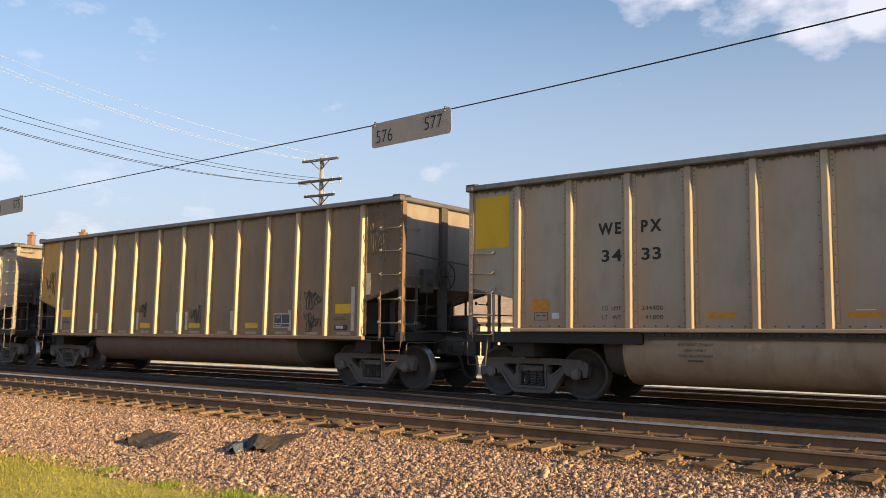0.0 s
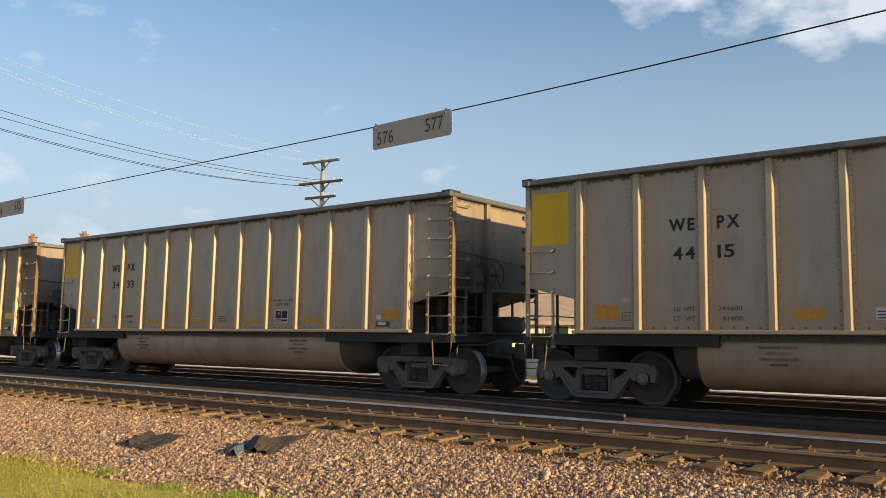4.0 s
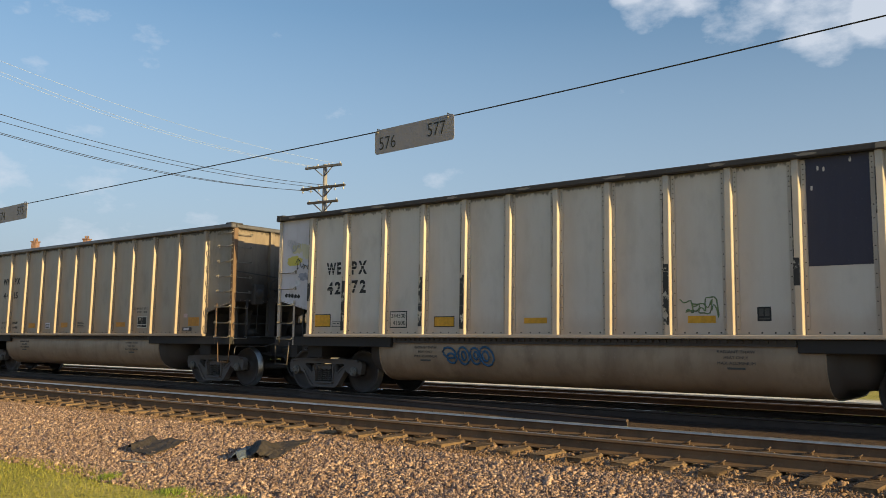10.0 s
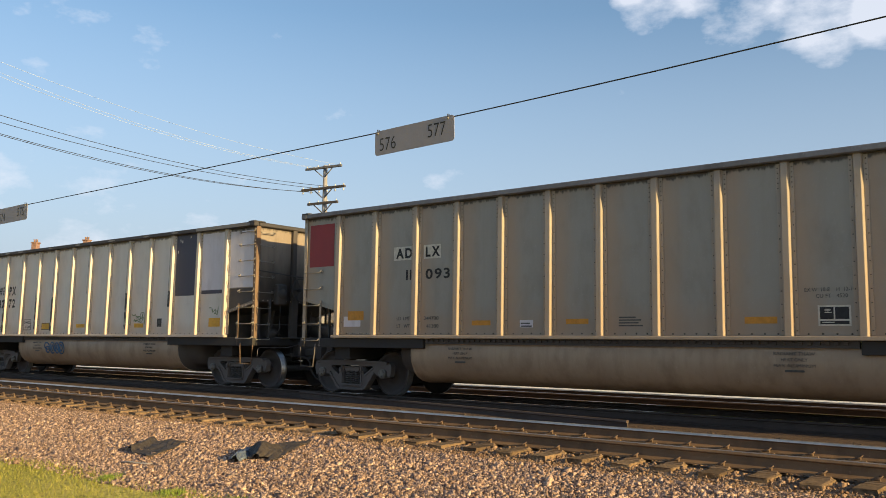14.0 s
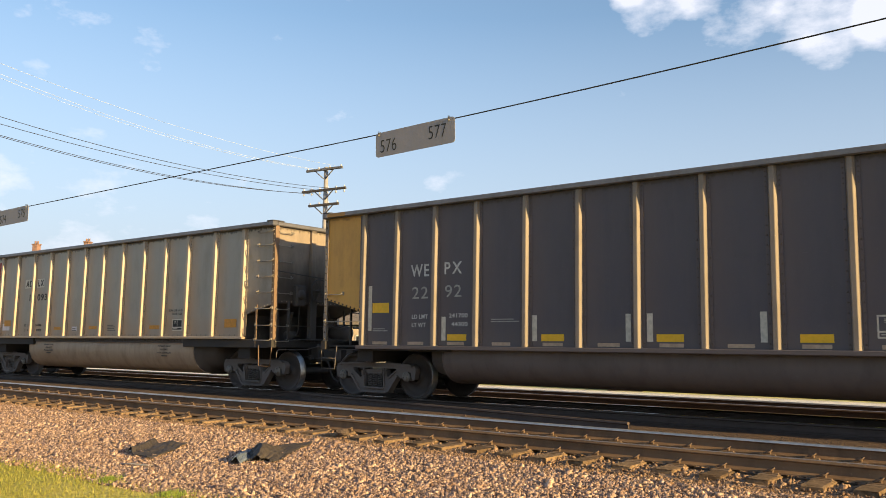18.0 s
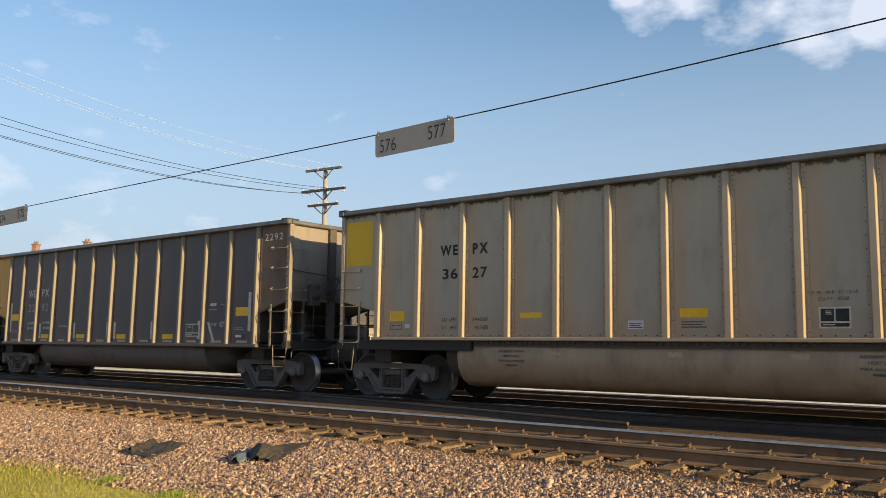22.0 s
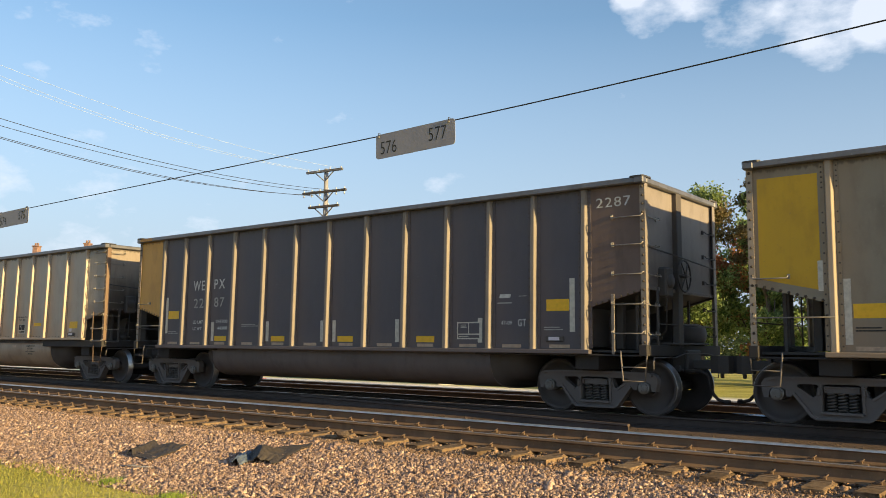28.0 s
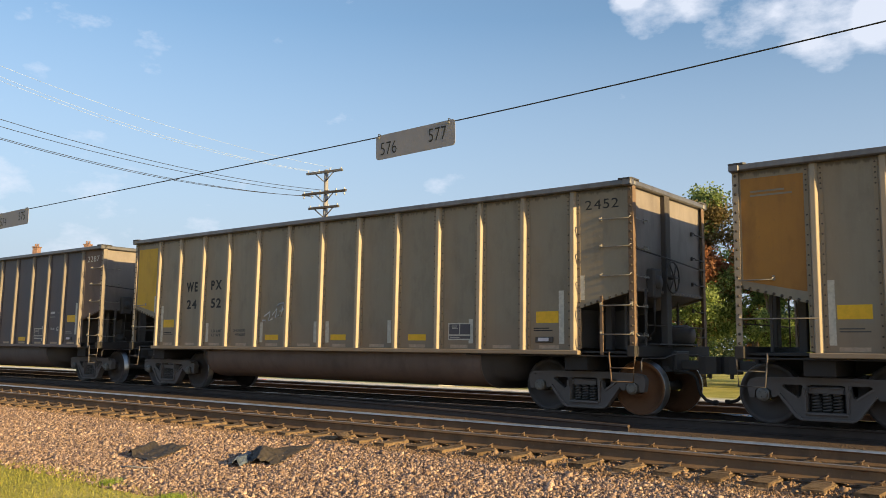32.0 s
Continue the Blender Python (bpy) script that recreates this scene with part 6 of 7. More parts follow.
def number_sign(x0, left, right):
    s = tagged(new("number_sign"), "grey metal sign with black numbers hanging from a cable", "sign", "number signs")
    w, h = 0.724, 0.180
    u0, u1 = x0 / SIGN_Y, (x0 + w) / SIGN_Y
    z0, z1 = cable_rise(u0), cable_rise(u1)
    tilt = math.degrees(math.atan2((z1 - z0) * SIGN_Y, w))
    s.matrix_world = pose(x0, SIGN_Y - 0.0065, EYE[2] + SIGN_Y * z0 + 0.008, 0, -tilt - 0.5, 0)
    rc = 0.024
    ring = []
    for cx, cz, a0 in ((w - rc, -rc, 0), (rc, -rc, 90), (rc, -h + rc, 180), (w - rc, -h + rc, 270)):
        ring += [(cx + rc * math.cos(radians(a0 + 22.5 * k)), cz + rc * math.sin(radians(a0 + 22.5 * k))) for k in range(5)]
    part("sign_plate", Shape().prism(ring, "y", 0, 0.004), sign_mat, s)
    for text, x in ((left, 0.04), (right, w - 0.235)):
        me = lettering(text, 0.098, ink, 1.04, 0.78, -0.0012)
        part("number", me, ink, s, at=pose(x, -0.0006, -0.150 if text == left else -0.126) @ Matrix.Diagonal((1, 0.25, 1, 1)))
    for q in (0.03, w - 0.05):
        part("bolt", Shape().lathe([(0.008, 0.007), (-0.006, 0.007), (-0.009, 0.004)], "y", (q, 0, -0.018), 8), grab_mat, s)
        part("eye_bolt", Shape().tube([(q, -0.004, -0.014), (q, -0.008, 0.008), (q, 0.012, 0.010), (q, 0.016, -0.010)], 0.0035, 5), wire_mat, s)


number_sign(-4.127, "576", "577")
number_sign(-10.12, "574", "575")


# ---------------------------------------------------------------- utility pole and its wires
POLE = (-31.91, 30.23)
POLE_H = 10.28 + 0.5


def utility_pole():
    p = tagged(new("utility_pole"), "grey timber utility pole with three crossarms", "utility pole")
    p.matrix_world = pose(POLE[0], POLE[1], -0.5, 0, 0, 7)
    h = POLE_H
    part("pole_shaft", Shape().lathe([(0, 0.17), (h * 0.5, 0.15), (h, 0.11)], "z", (0, 0, 0), 12), pole_mat, p)
    for drop, length, n, mat in ((0.14, 2.4, 4, arm_mat), (1.24, 2.9, 6, dark_end), (2.02, 2.0, 4, dark_end)):
        z = h - drop
        arm = part("crossarm", Shape().box(-length / 2, length / 2, -0.22, -0.1, z - 0.06, z + 0.06, 0.01), mat, p)
        for i in range(n):
            q = -length / 2 + 0.1 + (length - 0.2) * i / (n - 1)
            part("insulator", Shape().lathe([(z + 0.05, 0.015), (z + 0.09, 0.045), (z + 0.11, 0.03), (z + 0.14, 0.04), (z + 0.16, 0.015)], "z", (q, -0.16, 0), 8), insul_mat, arm)
            if n == 6:
                part("insulator", Shape().lathe([(z - 0.06, 0.02), (z - 0.16, 0.05), (z - 0.22, 0.02)], "z", (q, -0.16, 0), 8), insul_mat, arm)
        for s in (-1, 1):
            part("brace", Shape().tube([(s * 0.08, -0.12, z - 0.48), (s * 0.62, -0.16, z - 0.04)], 0.028, 6), mat, p)


utility_pole()


def line_wire(dx, c0, a, b, mat, label, r):
    """A sagging wire from the pole towards the viewer's side of the tracks."""
    pts = [(POLE[0] + dx, POLE[1] - 0.3 - s, c0 + a * s + b * s * s) for s in [0.7 * i for i in range(44)]]
    tagged(new("power_line", Shape().tube(pts, r, 5).mesh("power_line", mat)), label, "power line", "power lines")


for dx, c0, a, b in ((1.3, 8.942, -0.0947, 0.00588), (0.5, 8.916, -0.0830, 0.00517), (-0.6, 8.872, -0.1018, 0.00607), (-0.9, 8.941, -0.1131, 0.00663)):
    line_wire(dx, c0, a, b, wire_mat, "dark sagging power line on the pole's middle crossarm", 0.012)
for dx, c0, a, b in ((1.0, 10.186, -0.0435, 0.00559), (-0.2, 10.120, -0.0586, 0.00696), (-1.0, 10.266, -0.0572, 0.00688)):
    line_wire(dx, c0, a, b, pale_wire, "pale bare power line on the pole's top crossarm", 0.006)


# ---------------------------------------------------------------- houses, cabins and trees beyond the tracks
def gable_house(x, y, turn, w, d, h, ridge, wall, label, windows, chimneys=(), roof=None):
    """A house with a gabled roof along its length w; chimneys: places along the ridge."""
    g = -0.5
    house = tagged(new("house"), label, "house", "houses beyond the tracks")
    house.matrix_world = pose(x, y, g, 0, 0, turn)
    sh = Shape().box(-w / 2, w / 2, -d / 2, d / 2, 0, h)
    for s in (-1, 1):
        sh.prism([(-d / 2, h), (d / 2, h), (0, ridge - 0.1)], "x", s * w / 2 - (0.2 if s > 0 else 0), s * w / 2 + (0.2 if s < 0 else 0))
    part("wall", sh, wall, house)
    for s in (-1, 1):
        ov = 0.45
        sl = (ridge - h) / (d / 2)
        sh = Shape().prism([(s * (d / 2 + ov), h - ov * sl), (0, ridge), (0, ridge + 0.18), (s * (d / 2 + ov), h - ov * sl + 0.16)], "x", -w / 2 - 0.4, w / 2 + 0.4)
        part("roof", sh, roof or roof_mat, house)
    for wx in windows:
        win = part("window", Shape().box(wx - 0.55, wx + 0.55, -d / 2 - 0.05, -d / 2 + 0.02, 0.95, 2.15, 0.02), trim_white, house)
        for q in (-0.26, 0.26):
            part("pane", Shape().box(wx + q - 0.22, wx + q + 0.22, -d / 2 - 0.058, -d / 2 - 0.05, 1.03, 2.07), glass_dark, win)
    for cx, top in chimneys:
        ch = part("chimney", Shape().box(cx - 0.22, cx + 0.22, -0.22, 0.22, ridge - 0.6, top - 0.30, 0.02), brick_mat, house)
        part("chimney_cap", Shape().box(cx - 0.27, cx + 0.27, -0.27, 0.27, top - 0.31, top - 0.22, 0.02), brick_mat, ch)
        for q in (-0.11, 0.11):
            part("chimney_pot", Shape().lathe([(top - 0.23, 0.08), (top - 0.05, 0.07), (top, 0.085)], "z", (cx + q, 0, 0), 10), brick_mat, ch)
    return house


gable_house(-20.8, 31.6, 40, 7.2, 5.4, 2.35, 3.62, white_wall, "low grey garage with a weathered pinkish gabled roof", (-2.2, 1.4), roof=white_roof)
gable_house(-39.5, 44.0, 30, 13.0, 8.0, 3.0, 4.6, house_wall, "long beige house with a grey gabled roof", (-4.0, -1.0, 2.0, 4.6))
gable_house(-62.7, 33.5, 26, 16.0, 9.0, 5.6, 7.6, house_wall, "two-storey beige house with two brick chimneys", (-5, -2, 2, 5), ((-3.9, 9.38), (0.65, 9.50)))
gable_house(-60.0, 62.0, 0, 22.0, 9.0, 3.2, 5.0, white_wall, "distant long cream building with a grey roof", (-8, -4, 0, 4, 8))


def portable_toilet():
    t = tagged(new("portable_toilet"), "teal plastic portable toilet standing on the grass", "portable toilet")
    t.matrix_world = pose(-13.77, 27.9, -0.5, 0, 0, 20)
    part("cabin", Shape().box(-0.56, 0.56, -0.56, 0.56, 0.12, 1.76, 0.03), teal_mat, t)
    for i in range(7):
        q = -0.48 + 0.16 * i
        part("wall_rib", Shape().box(q - 0.025, q + 0.025, -0.59, -0.555, 0.2, 1.60, 0.01), teal_mat, t)
    part("skid", Shape().box(-0.6, 0.6, -0.6, 0.6, 0, 0.13, 0.02), mat_rubber, t)
    part("roof", Shape().prism([(-0.62, 1.76), (0.62, 1.76), (0.50, 1.84), (0.25, 1.90), (-0.25, 1.90), (-0.50, 1.84)], "y", -0.6, 0.6), teal_mat, t)


portable_toilet()


def canvas_tent():
    t = tagged(new("canvas_tent"), "cream canvas shower tent beyond the portable toilet", "tent")
    t.matrix_world = pose(-14.45, 29.6, -0.5)
    part("canopy", Shape().lathe([(0.0, 0.80), (1.5, 0.80), (1.85, 0.68), (2.1, 0.42), (2.24, 0.05)], "z", (0, 0, 0), 14), tan_canvas, t)
    part("door_flap", Shape().prism([(-0.35, 0.02), (0.35, 0.02), (0.30, 1.5), (-0.30, 1.5)], "y", -0.83, -0.76), tan_canvas, t)


canvas_tent()


def quad_cloud(name, centres, sizes, rnd, mat):
    """Many small leaf quads, each its own island, in one mesh."""
    n = len(centres)
    a = rnd.normal(size=(n, 3))
    a /= np.linalg.norm(a, axis=1)[:, None]
    b = np.cross(a, rnd.normal(size=(n, 3)))
    b /= np.linalg.norm(b, axis=1)[:, None]
    s = sizes[:, None]
    co = np.stack([centres - a * s - b * s * 0.55, centres + a * s * 0.2 - b * s * 0.7, centres + a * s * 1.1, centres + a * s * 0.1 + b * s * 0.7], 1).reshape(-1, 3)
    me = bpy.data.meshes.new(name)
    me.from_pydata(co.tolist(), [], np.arange(4 * n).reshape(-1, 4).tolist())
    me.materials.append(mat)
    return me


def tree(x, y, height, spread, seed, autumn, label, leaves=5200, leaf=0.070, brown=0.0, flame=None):
    """autumn: share of reddened twigs; brown: share of browning ones in the upper crown; flame: (side, height, reach) of one red bough."""
    rnd = np.random.RandomState(seed)
    t = tagged(new("tree"), label, "tree", "trees beyond the tracks")
    t.matrix_world = pose(x, y, -0.5)
    trunk = Shape()
    pts = [(0.12 * math.sin(k * 0.9 + seed) * k * 0.2, 0.1 * math.cos(k + seed) * k * 0.2, height * 0.13 * k) for k in range(6)]
    trunk.tube(pts, [0.20, 0.16, 0.14, 0.11, 0.08, 0.04], 9)
    part("trunk", trunk, bark_mat, t)
    tips = []
    for i in range(15):
        k = 1 + (i % 5)
        base = Vector(pts[min(k, 5)])
        ang = i * 2.4 + seed
        out = spread * (0.55 + 0.45 * rnd.rand()) * (1.0 - 0.10 * k)
        end = base + Vector((math.cos(ang) * out, math.sin(ang) * out, height * (0.16 + 0.14 * rnd.rand())))
        mid = (base + end) / 2 + Vector((0, 0, -0.15))
        limb = part("limb", Shape().tube([base, mid, end], [0.07, 0.045, 0.015], 6), bark_mat, t)
        tips += [mid, end]
        for j in range(3):
            e2 = mid + (end - mid) * rnd.rand() + Vector(tuple(rnd.normal(size=3) * spread * 0.28))
            part("twig", Shape().tube([mid, (mid + e2) / 2 + Vector((0, 0, 0.08)), e2], [0.03, 0.02, 0.008], 5), bark_mat, limb)
            tips.append(e2)
    tips.append(Vector(pts[5]) + Vector((0, 0, height * 0.25)))
    tips.append(Vector(pts[5]) + Vector((0.4, 0, height * 0.18)))
    T = np.array([tuple(p) for p in tips])
    pick = rnd.randint(len(T), size=leaves)
    clump = 0.075 * spread + 0.075 * spread * rnd.rand(len(T))
    cen = T[pick] + rnd.normal(size=(leaves, 3)) * clump[pick][:, None] * np.array([1, 1, 0.8])
    cen[:, 2] = np.clip(cen[:, 2], 1.0, height)
    size = leaf * (0.6 + 0.8 * rnd.rand(leaves))
    red_tip = rnd.rand(len(T)) < autumn
    if flame:
        red_tip |= np.hypot(T[:, 0] - flame[0], T[:, 2] - flame[1]) < flame[2]
    brown_tip = ~red_tip & (rnd.rand(len(T)) < brown * np.clip((T[:, 2] / height - 0.35) / 0.3, 0, 1))
    for tips_of, mat, text in ((~red_tip & ~brown_tip, leaf_green, ""), (red_tip, leaf_orange, "orange-red autumn leaves"), (brown_tip, leaf_brown, "browning olive leaves")):
        here = np.isin(pick, np.where(tips_of)[0])
        if here.any():
            tagged(part("crown", quad_cloud("crown", cen[here], size[here], rnd, mat), mat, t, text), kind="stuff")
    return t


tree(-14.2, 36.0, 8.9, 2.2, 3, 0.05, "maple tree browning above and reddening among green leaves", 38000, 0.062, 0.75, (0.3, 5.2, 0.7))
tree(-11.3, 36.0, 9.2, 1.4, 6, 0.0, "slender maple tree with a browning crown", 22000, 0.062, 0.8)
tree(-9.4, 35.6, 8.4, 1.55, 5, 0.0, "green maple tree with one orange-red bough", 28000, 0.062, 0.5, (-0.5, 5.7, 0.75))
tree(-7.6, 37.5, 6.3, 2.2, 8, 0.08, "leafy green tree on the grass", 16000)
tree(-12.7, 38.6, 7.6, 2.2, 21, 0.15, "leafy green tree behind the maples", 18000)
tree(-16.5, 40.5, 6.0, 2.2, 11, 0.05, "small leafy green tree behind the cabin", 8000)
tree(-5.0, 42.0, 6.8, 3.0, 13, 0.05, "broad leafy green tree on the grass", 9000)
tree(-24.9, 30.6, 1.5, 0.7, 17, 0.0, "low rounded green bush beside a house", 1500, 0.07)


def far_woods():
    rnd = np.random.RandomState(77)
    n = 60000
    x = rnd.uniform(-95, 25, n)
    top = 4.0 + 1.5 * np.sin(x * 0.35) + 1.0 * np.sin(x * 0.9 + 2)
    cen = np.stack([x, 74 + rnd.normal(size=n) * 2.5, -0.5 + np.abs(rnd.rand(n)) ** 0.8 * top], 1)
    ob = new("far_woods", quad_cloud("far_woods", cen, 0.11 + 0.11 * rnd.rand(n), rnd, leaf_far))
    tagged(ob, "distant belt of green and yellowing trees", "woods", kind="stuff")


far_woods()


# ---------------------------------------------------------------- litter on the ballast
def crumpled(name, corners, lift, seed, mat, label):
    """A stiff crumpled sheet lying on the stones: four corners, and lift(u, w) for its folds."""
    bm = bmesh.new()
    nx, ny = 26, 16
    (ax, ay), (bx, by), (cx, cy), (dx, dy) = corners
    mx, my = (ax + bx + cx + dx) / 4, (ay + by + cy + dy) / 4
    rows = []
    for j in range(ny + 1):
        row = []
        for i in range(nx + 1):
            u, w = i / nx, j / ny
            uu = u + 0.10 * noise.noise(Vector((w * 4, seed, 1))) + 0.04 * noise.noise(Vector((w * 13, seed, u * 3)))
            ww = w + 0.12 * noise.noise(Vector((u * 4, seed, 9))) + 0.04 * noise.noise(Vector((u * 12, seed, w * 3)))
            x = (ax * (1 - uu) + bx * uu) * (1 - ww) + (dx * (1 - uu) + cx * uu) * ww
            y = (ay * (1 - uu) + by * uu) * (1 - ww) + (dy * (1 - uu) + cy * uu) * ww
            h = lift(u, w) + 0.020 * noise.noise(Vector((u * 5, w * 5, seed + 2))) + 0.010 * noise.noise(Vector((u * 15, w * 14, seed)))
            row.append(bm.verts.new((x - mx, y - my, max(0.006, h + 0.022) + ground_height(y) - ground_height(my))))
        rows.append(row)
    for j in range(ny):
        for i in range(nx):
            bm.faces.new((rows[j][i], rows[j][i + 1], rows[j + 1][i + 1], rows[j + 1][i]))
    ext = bmesh.ops.extrude_face_region(bm, geom=bm.faces[:])
    for q in ext["geom"]:
        if isinstance(q, bmesh.types.BMVert):
            q.co.z -= 0.010
    bmesh.ops.recalc_face_normals(bm, faces=bm.faces)
    me = bpy.data.meshes.new(name)
    bm.to_mesh(me)
    bm.free()
    me.materials.append(mat)
    ob = tagged(new(name, me), label, "litter", "litter on the ballast")
    ob.matrix_world = pose(mx, my, ground_height(my) + 0.02)
    return ob


crumpled("rubber_mat", ((-10.28, 6.30), (-9.62, 6.24), (-10.10, 7.10), (-10.68, 6.86)), lambda u, w: 0.08 * math.exp(-((u - 0.12) / 0.10) ** 2) * (1 - 0.6 * w) + 0.03 * math.exp(-((w - 0.9) / 0.1) ** 2), 3.3, mat_rubber,
         "crumpled dark rubber mat lying on the ballast")
crumpled("rubber_mat", ((-8.32, 6.72), (-7.98, 6.86), (-8.52, 7.92), (-8.95, 7.28)), lambda u, w: 0.16 * math.exp(-((u - 0.35) / 0.28) ** 2) * math.exp(-((w - 0.30) / 0.30) ** 2), 7.1, mat_rubber,
         "folded dark rubber mat lying on the ballast")
crumpled("plastic_sheet", ((-8.55, 6.60), (-8.26, 6.56), (-8.52, 6.98), (-8.86, 7.04)), lambda u, w: 0.06 * math.exp(-((u - 0.6) / 0.3) ** 2), 5.7, plastic_blue, "torn pale blue plastic sheet lying on ballast")


RED_AT = (-29.6, 23.8)


def small_litter():
    stick = Shape().tube([(0, 0, 0), (0.13, 0.05, 0.012), (0.30, 0.10, 0.004), (0.42, 0.17, 0.008)], [0.008, 0.010, 0.008, 0.004], 6)
    ob = tagged(new("dry_stick", stick.mesh("dry_stick", pole_mat)), "bleached dry stick lying on the ballast", "stick", "litter on the ballast")
    ob.matrix_world = pose(-9.62, 5.82, ground_height(5.9) + 0.03)
    board = Shape().box(-1.0, 1.0, -0.10, 0.10, 0, 0.08, 0.01)
    ob = tagged(new("red_board", board.mesh("red_board", red_board)), "faded red painted board lying on pale gravel", "board")
    ob.matrix_world = pose(RED_AT[0], RED_AT[1], ground_height(RED_AT[1]) + 0.0)
    bm = bmesh.new()
    bmesh.ops.create_icosphere(bm, subdivisions=2, radius=0.10)
    for q in bm.verts:
        q.co *= 1 + 0.35 * noise.noise(q.co * 14)
        q.co.z *= 0.55
    me = bpy.data.meshes.new("rock")
    bm.to_mesh(me)
    bm.free()
    me.materials.append(dark_stone)
    ob = tagged(new("rock", me), "dark rock resting on a tie end", "rock", "litter on the ballast")
    ob.matrix_world = pose(-8.62, 8.62, -0.135, 0, 0, 30)


small_litter()


def raw_mesh(name, verts, faces, mat):
    """Mesh from arrays of corners and triangles."""
    me = bpy.data.meshes.new(name)
    me.vertices.add(len(verts))
    me.vertices.foreach_set("co", np.ascontiguousarray(verts, np.float32).ravel())
    k = faces.shape[1]
    me.loops.add(faces.size)
    me.loops.foreach_set("vertex_index", faces.astype(np.int32).ravel())
    me.polygons.add(len(faces))
    me.polygons.foreach_set("loop_start", np.arange(len(faces), dtype=np.int32) * k)
    me.update(calc_edges=True)
    me.materials.append(mat)
    return me


def ground_heights(x, y):
    """Ground level for arrays of places on the near side."""
    z = np.interp(y, [a for a, b in LEVELS], [b for a, b in LEVELS])
    low = 0.022 * np.clip((x + 9) / 5, 0, 1) * np.clip((y - 7.6) / 0.6, 0, 1)
    return z - np.where((y > 7.6) & (y < 8.5), low, 0)


def scatter_stones(name, count, y0, y1, seed, size, label, between=None, mat=None):
    """Broken ballast stones, each a bent block."""
    rnd = np.random.RandomState(seed)
    ico = np.array([(x, y, z) for x in (-1, 1) for y in (-1, 1) for z in (-1, 1)]) / 1.5
    tri = np.array([(0, 1, 3), (0, 3, 2), (4, 6, 7), (4, 7, 5), (0, 4, 5), (0, 5, 1), (2, 3, 7), (2, 7, 6), (0, 2, 6), (0, 6, 4), (1, 5, 7), (1, 7, 3)])
    y = y0 + (y1 - y0) * rnd.rand(count)
    x = -0.12 * y + 0.6 - (2.25 * y + 0.8) * rnd.rand(count)
    if between is not None:
        keep = between(x, y, rnd)
        x, y = x[keep], y[keep]
    n = len(x)
    r = size * np.exp(rnd.normal(size=n) * 0.32)
    sc = 1 + 0.35 * rnd.normal(size=(n, 1, 3)).clip(-1.4, 1.6)
    jit = 1 + 0.36 * rnd.normal(size=(n, 8, 1)).clip(-1.8, 2.2)
    v = ico[None] * jit * sc * r[:, None, None]
    q = rnd.normal(size=(n, 4))
    q /= np.linalg.norm(q, axis=1)[:, None]
    w, a, b, c = q.T
    rot = np.stack([np.stack([1 - 2 * (b * b + c * c), 2 * (a * b - c * w), 2 * (a * c + b * w)], 1),
                    np.stack([2 * (a * b + c * w), 1 - 2 * (a * a + c * c), 2 * (b * c - a * w)], 1),
                    np.stack([2 * (a * c - b * w), 2 * (b * c + a * w), 1 - 2 * (a * a + b * b)], 1)], 1)
    v = np.einsum("nij,nkj->nki", rot, v)
    v += np.stack([x, y, ground_heights(x, y) + r * 0.35], 1)[:, None, :]
    f = (tri[None] + 8 * np.arange(n)[:, None, None]).reshape(-1, 3)
    ob = new(name, raw_mesh(name, v.reshape(-1, 3), f, mat or stone_mat))
    return tagged(ob, label, "ballast", kind="stuff")


def off_the_grass(x, y, rnd):
    return y > 5.35 + 0.12 * np.sin(x * 1.7) + 0.18 * rnd.normal(size=len(x))


scatter_stones("ballast_stones", 140000, 5.1, 8.2, 1, 0.0120, "loose tan and brown ballast stones", off_the_grass)
scatter_stones("ballast_stones", 32000, 7.85, 8.52, 4, 0.0085, "brown ballast fines along the tie ends", None, fines_stone)
scatter_stones("ballast_stones", 28000, 8.5, 10.55, 2, 0.0125, "ballast stones between the ties of the track", lambda x, y, r: (np.abs(np.abs(y - 9.82) - 0.7535) > 0.12) & (np.abs((x + 1.85) / 0.4985 - np.round((x + 1.85) / 0.4985)) > 0.22), fines_stone)
scatter_stones("ballast_stones", 6000, 10.9, 12.4, 3, 0.010, "dark ballast stones between two tracks", None, dark_stone)

scatter_stones("ballast_stones", 5000, 19.6, 22.0, 6, 0.030, "pale gravel stones beyond the farthest track", None, pale_stone)

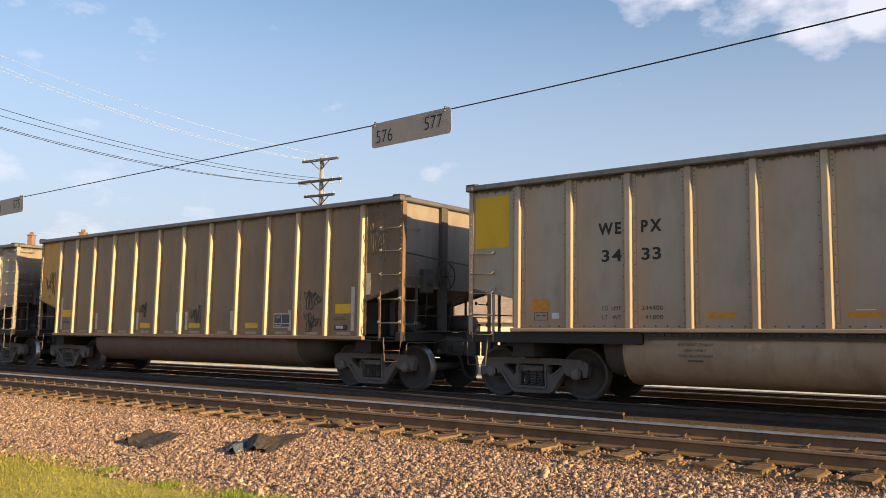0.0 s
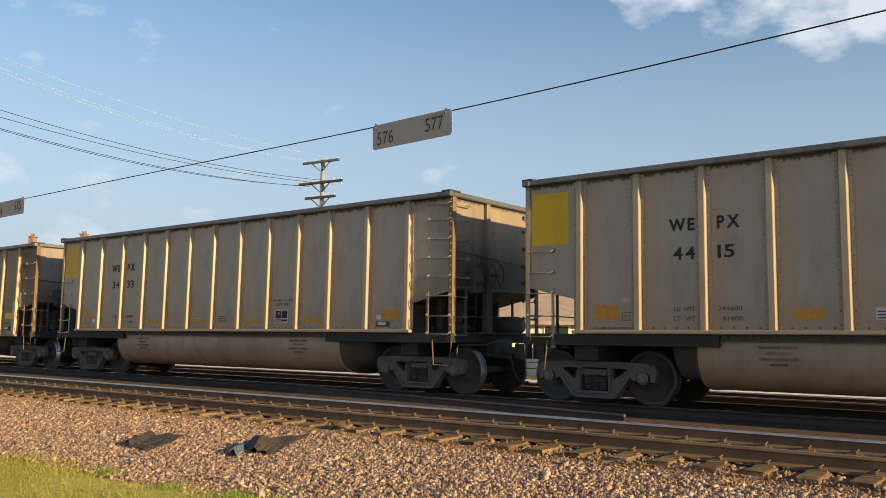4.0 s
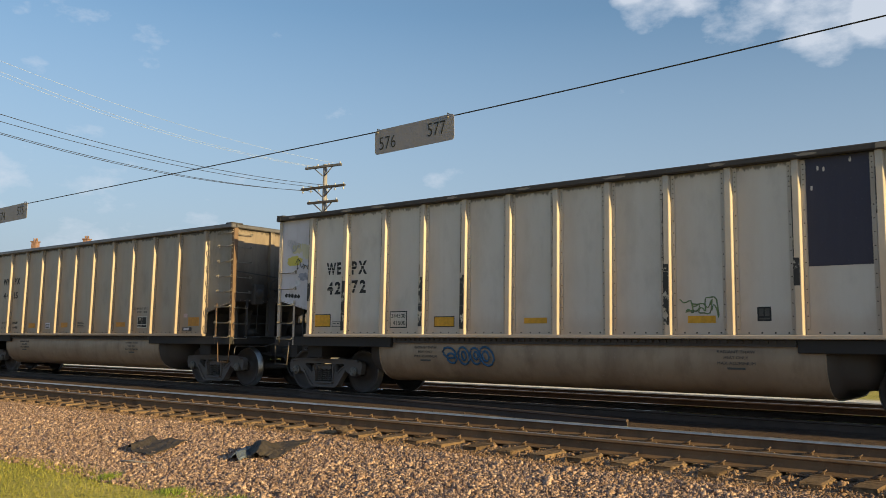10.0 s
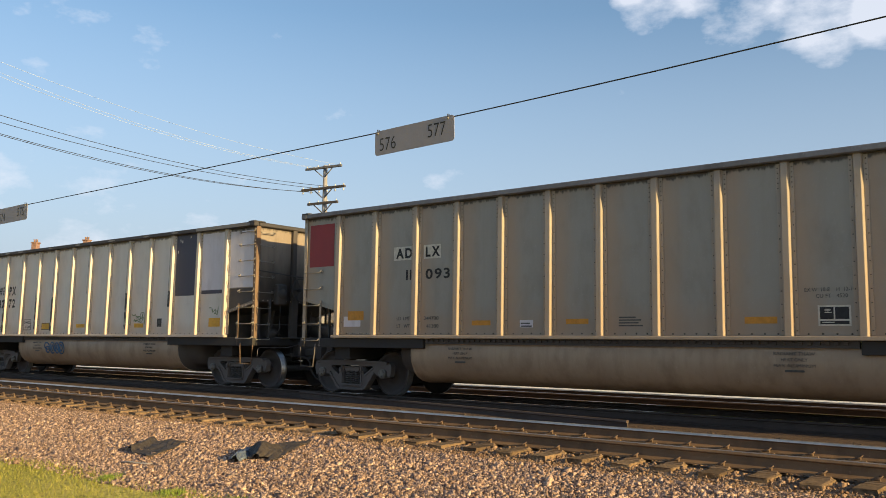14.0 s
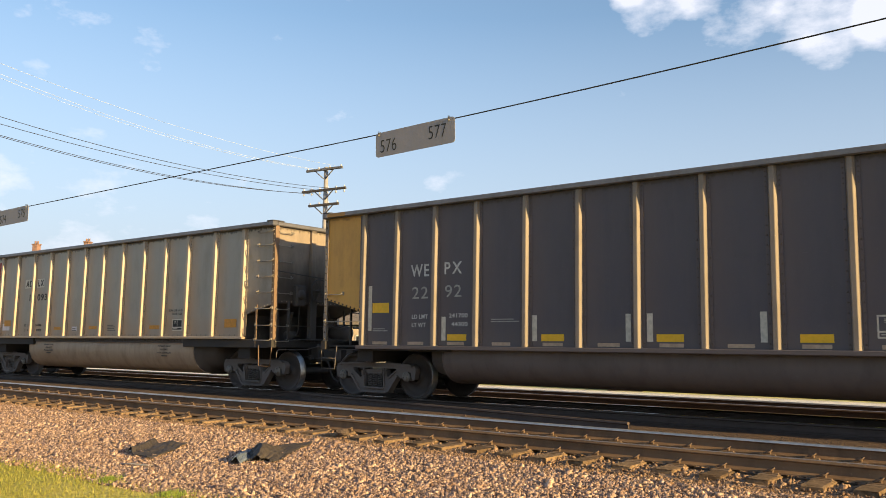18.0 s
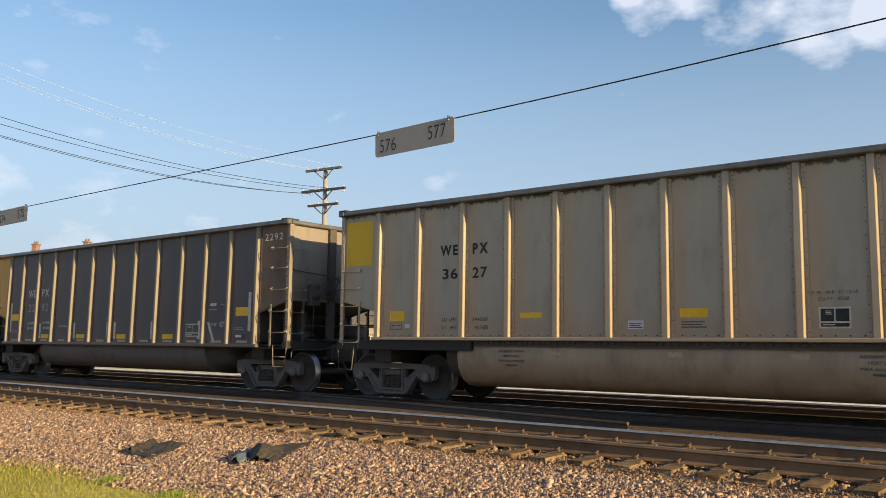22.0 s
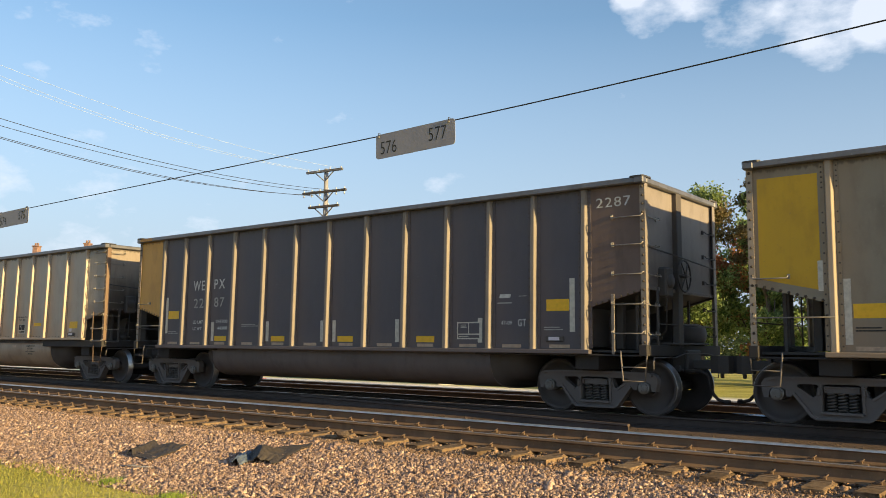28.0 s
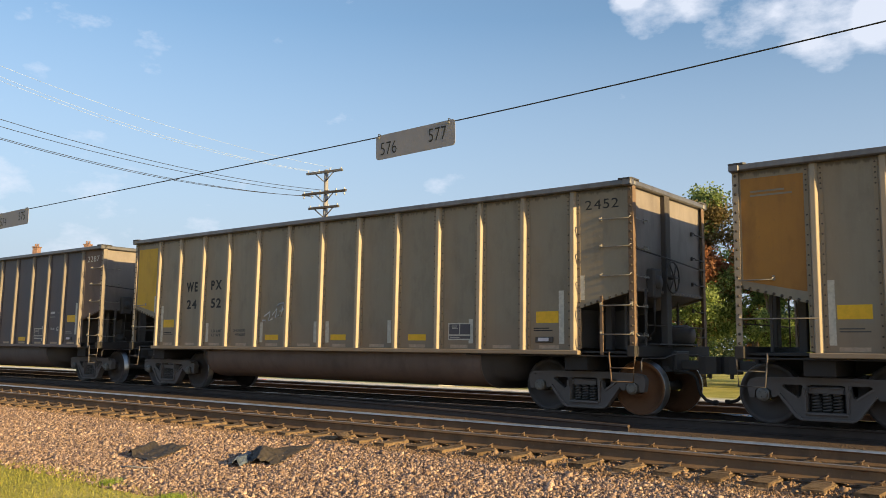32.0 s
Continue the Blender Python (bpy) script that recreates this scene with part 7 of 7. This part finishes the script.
def grass_blades():
    rnd = np.random.RandomState(9)
    n = 30000
    y = 3.2 + 2.5 * rnd.rand(n)
    x = -3.0 - 11.0 * rnd.rand(n)
    edge = 5.35 + 0.12 * np.sin(x * 1.7) + 0.10 * rnd.normal(size=n)
    keep = y < edge
    x, y = x[keep], y[keep]
    n = len(x)
    tall = 0.022 + 0.02 * rnd.rand(n) + 0.03 * (rnd.rand(n) < 0.05) + 0.03 * np.exp(-((5.3 - y) / 0.18) ** 2) * rnd.rand(n)
    a = rnd.rand(n) * 2 * np.pi
    w = 0.004 + 0.003 * rnd.rand(n)
    z = ground_heights(x, y) - 0.005
    lean = rnd.normal(size=(n, 2)) * 0.5 * tall[:, None]
    base = np.stack([x, y, z], 1)
    side = np.stack([np.cos(a) * w, np.sin(a) * w, 0 * a], 1)
    tip = base + np.stack([lean[:, 0], lean[:, 1], tall], 1)
    v = np.stack([base - side, base + side, tip], 1).reshape(-1, 3)
    ob = new("grass", raw_mesh("grass", v, np.arange(3 * n).reshape(-1, 3), grass_mat))
    tagged(ob, "short yellow-green mown grass beside the ballast", "grass", kind="stuff")



def grass_tufts():
    """Longer green tufts along the ballast's edge."""
    rnd = np.random.RandomState(31)
    spots = np.array([(-5.55, 5.30), (-5.85, 5.26), (-6.15, 5.30), (-6.45, 5.22), (-6.7, 5.30), (-7.6, 5.2), (-8.9, 5.25), (-4.9, 5.2)])
    pick = rnd.randint(len(spots), size=3200)
    n = len(pick)
    x = spots[pick, 0] + rnd.normal(size=n) * 0.11
    y = spots[pick, 1] + rnd.normal(size=n) * 0.07
    tall = (0.035 + 0.045 * rnd.rand(n)) * np.exp(-((x - spots[pick, 0]) / 0.25) ** 2)
    a = rnd.rand(n) * 2 * np.pi
    w = 0.004 + 0.003 * rnd.rand(n)
    base = np.stack([x, y, ground_heights(x, y) - 0.005], 1)
    side = np.stack([np.cos(a) * w, np.sin(a) * w, 0 * a], 1)
    lean = rnd.normal(size=(n, 2)) * 0.4 * tall[:, None]
    tip = base + np.stack([lean[:, 0], lean[:, 1], tall], 1)
    ob = new("grass_tufts", raw_mesh("grass_tufts", np.stack([base - side, base + side, tip], 1).reshape(-1, 3), np.arange(3 * n).reshape(-1, 3), tuft_mat))
    tagged(ob, "longer bright green grass tufts along the ballast edge", "grass", kind="stuff")


grass_tufts()

grass_blades()


# ---------------------------------------------------------------- motion of the train
def motions():
    times = [i * 0.5 for i in range(65)]
    for number, car in TRAIN:
        walk(car, [(t, pose(-25.498 + PITCH * number - travel(t), TRAIN_Y, 0)) for t in times])
    # a wheel's turn follows the way that the train goes
    fine = [i * 32.0 / 210 for i in range(211)]
    for axle, x in SPIN:
        walk(axle, [(t, pose(x, 0, RAIL_R, 0, -math.degrees(travel(t) / RAIL_R), 0)) for t in fine])


lay_ties(near_track, NEAR_Y, 0.0, -33.754, 4, True)
lay_ties(train_track, TRAIN_Y, 0.0, -40, 6, False)
lay_ties(far_track, FAR_Y, -0.06, -34, 4, False)

motions()
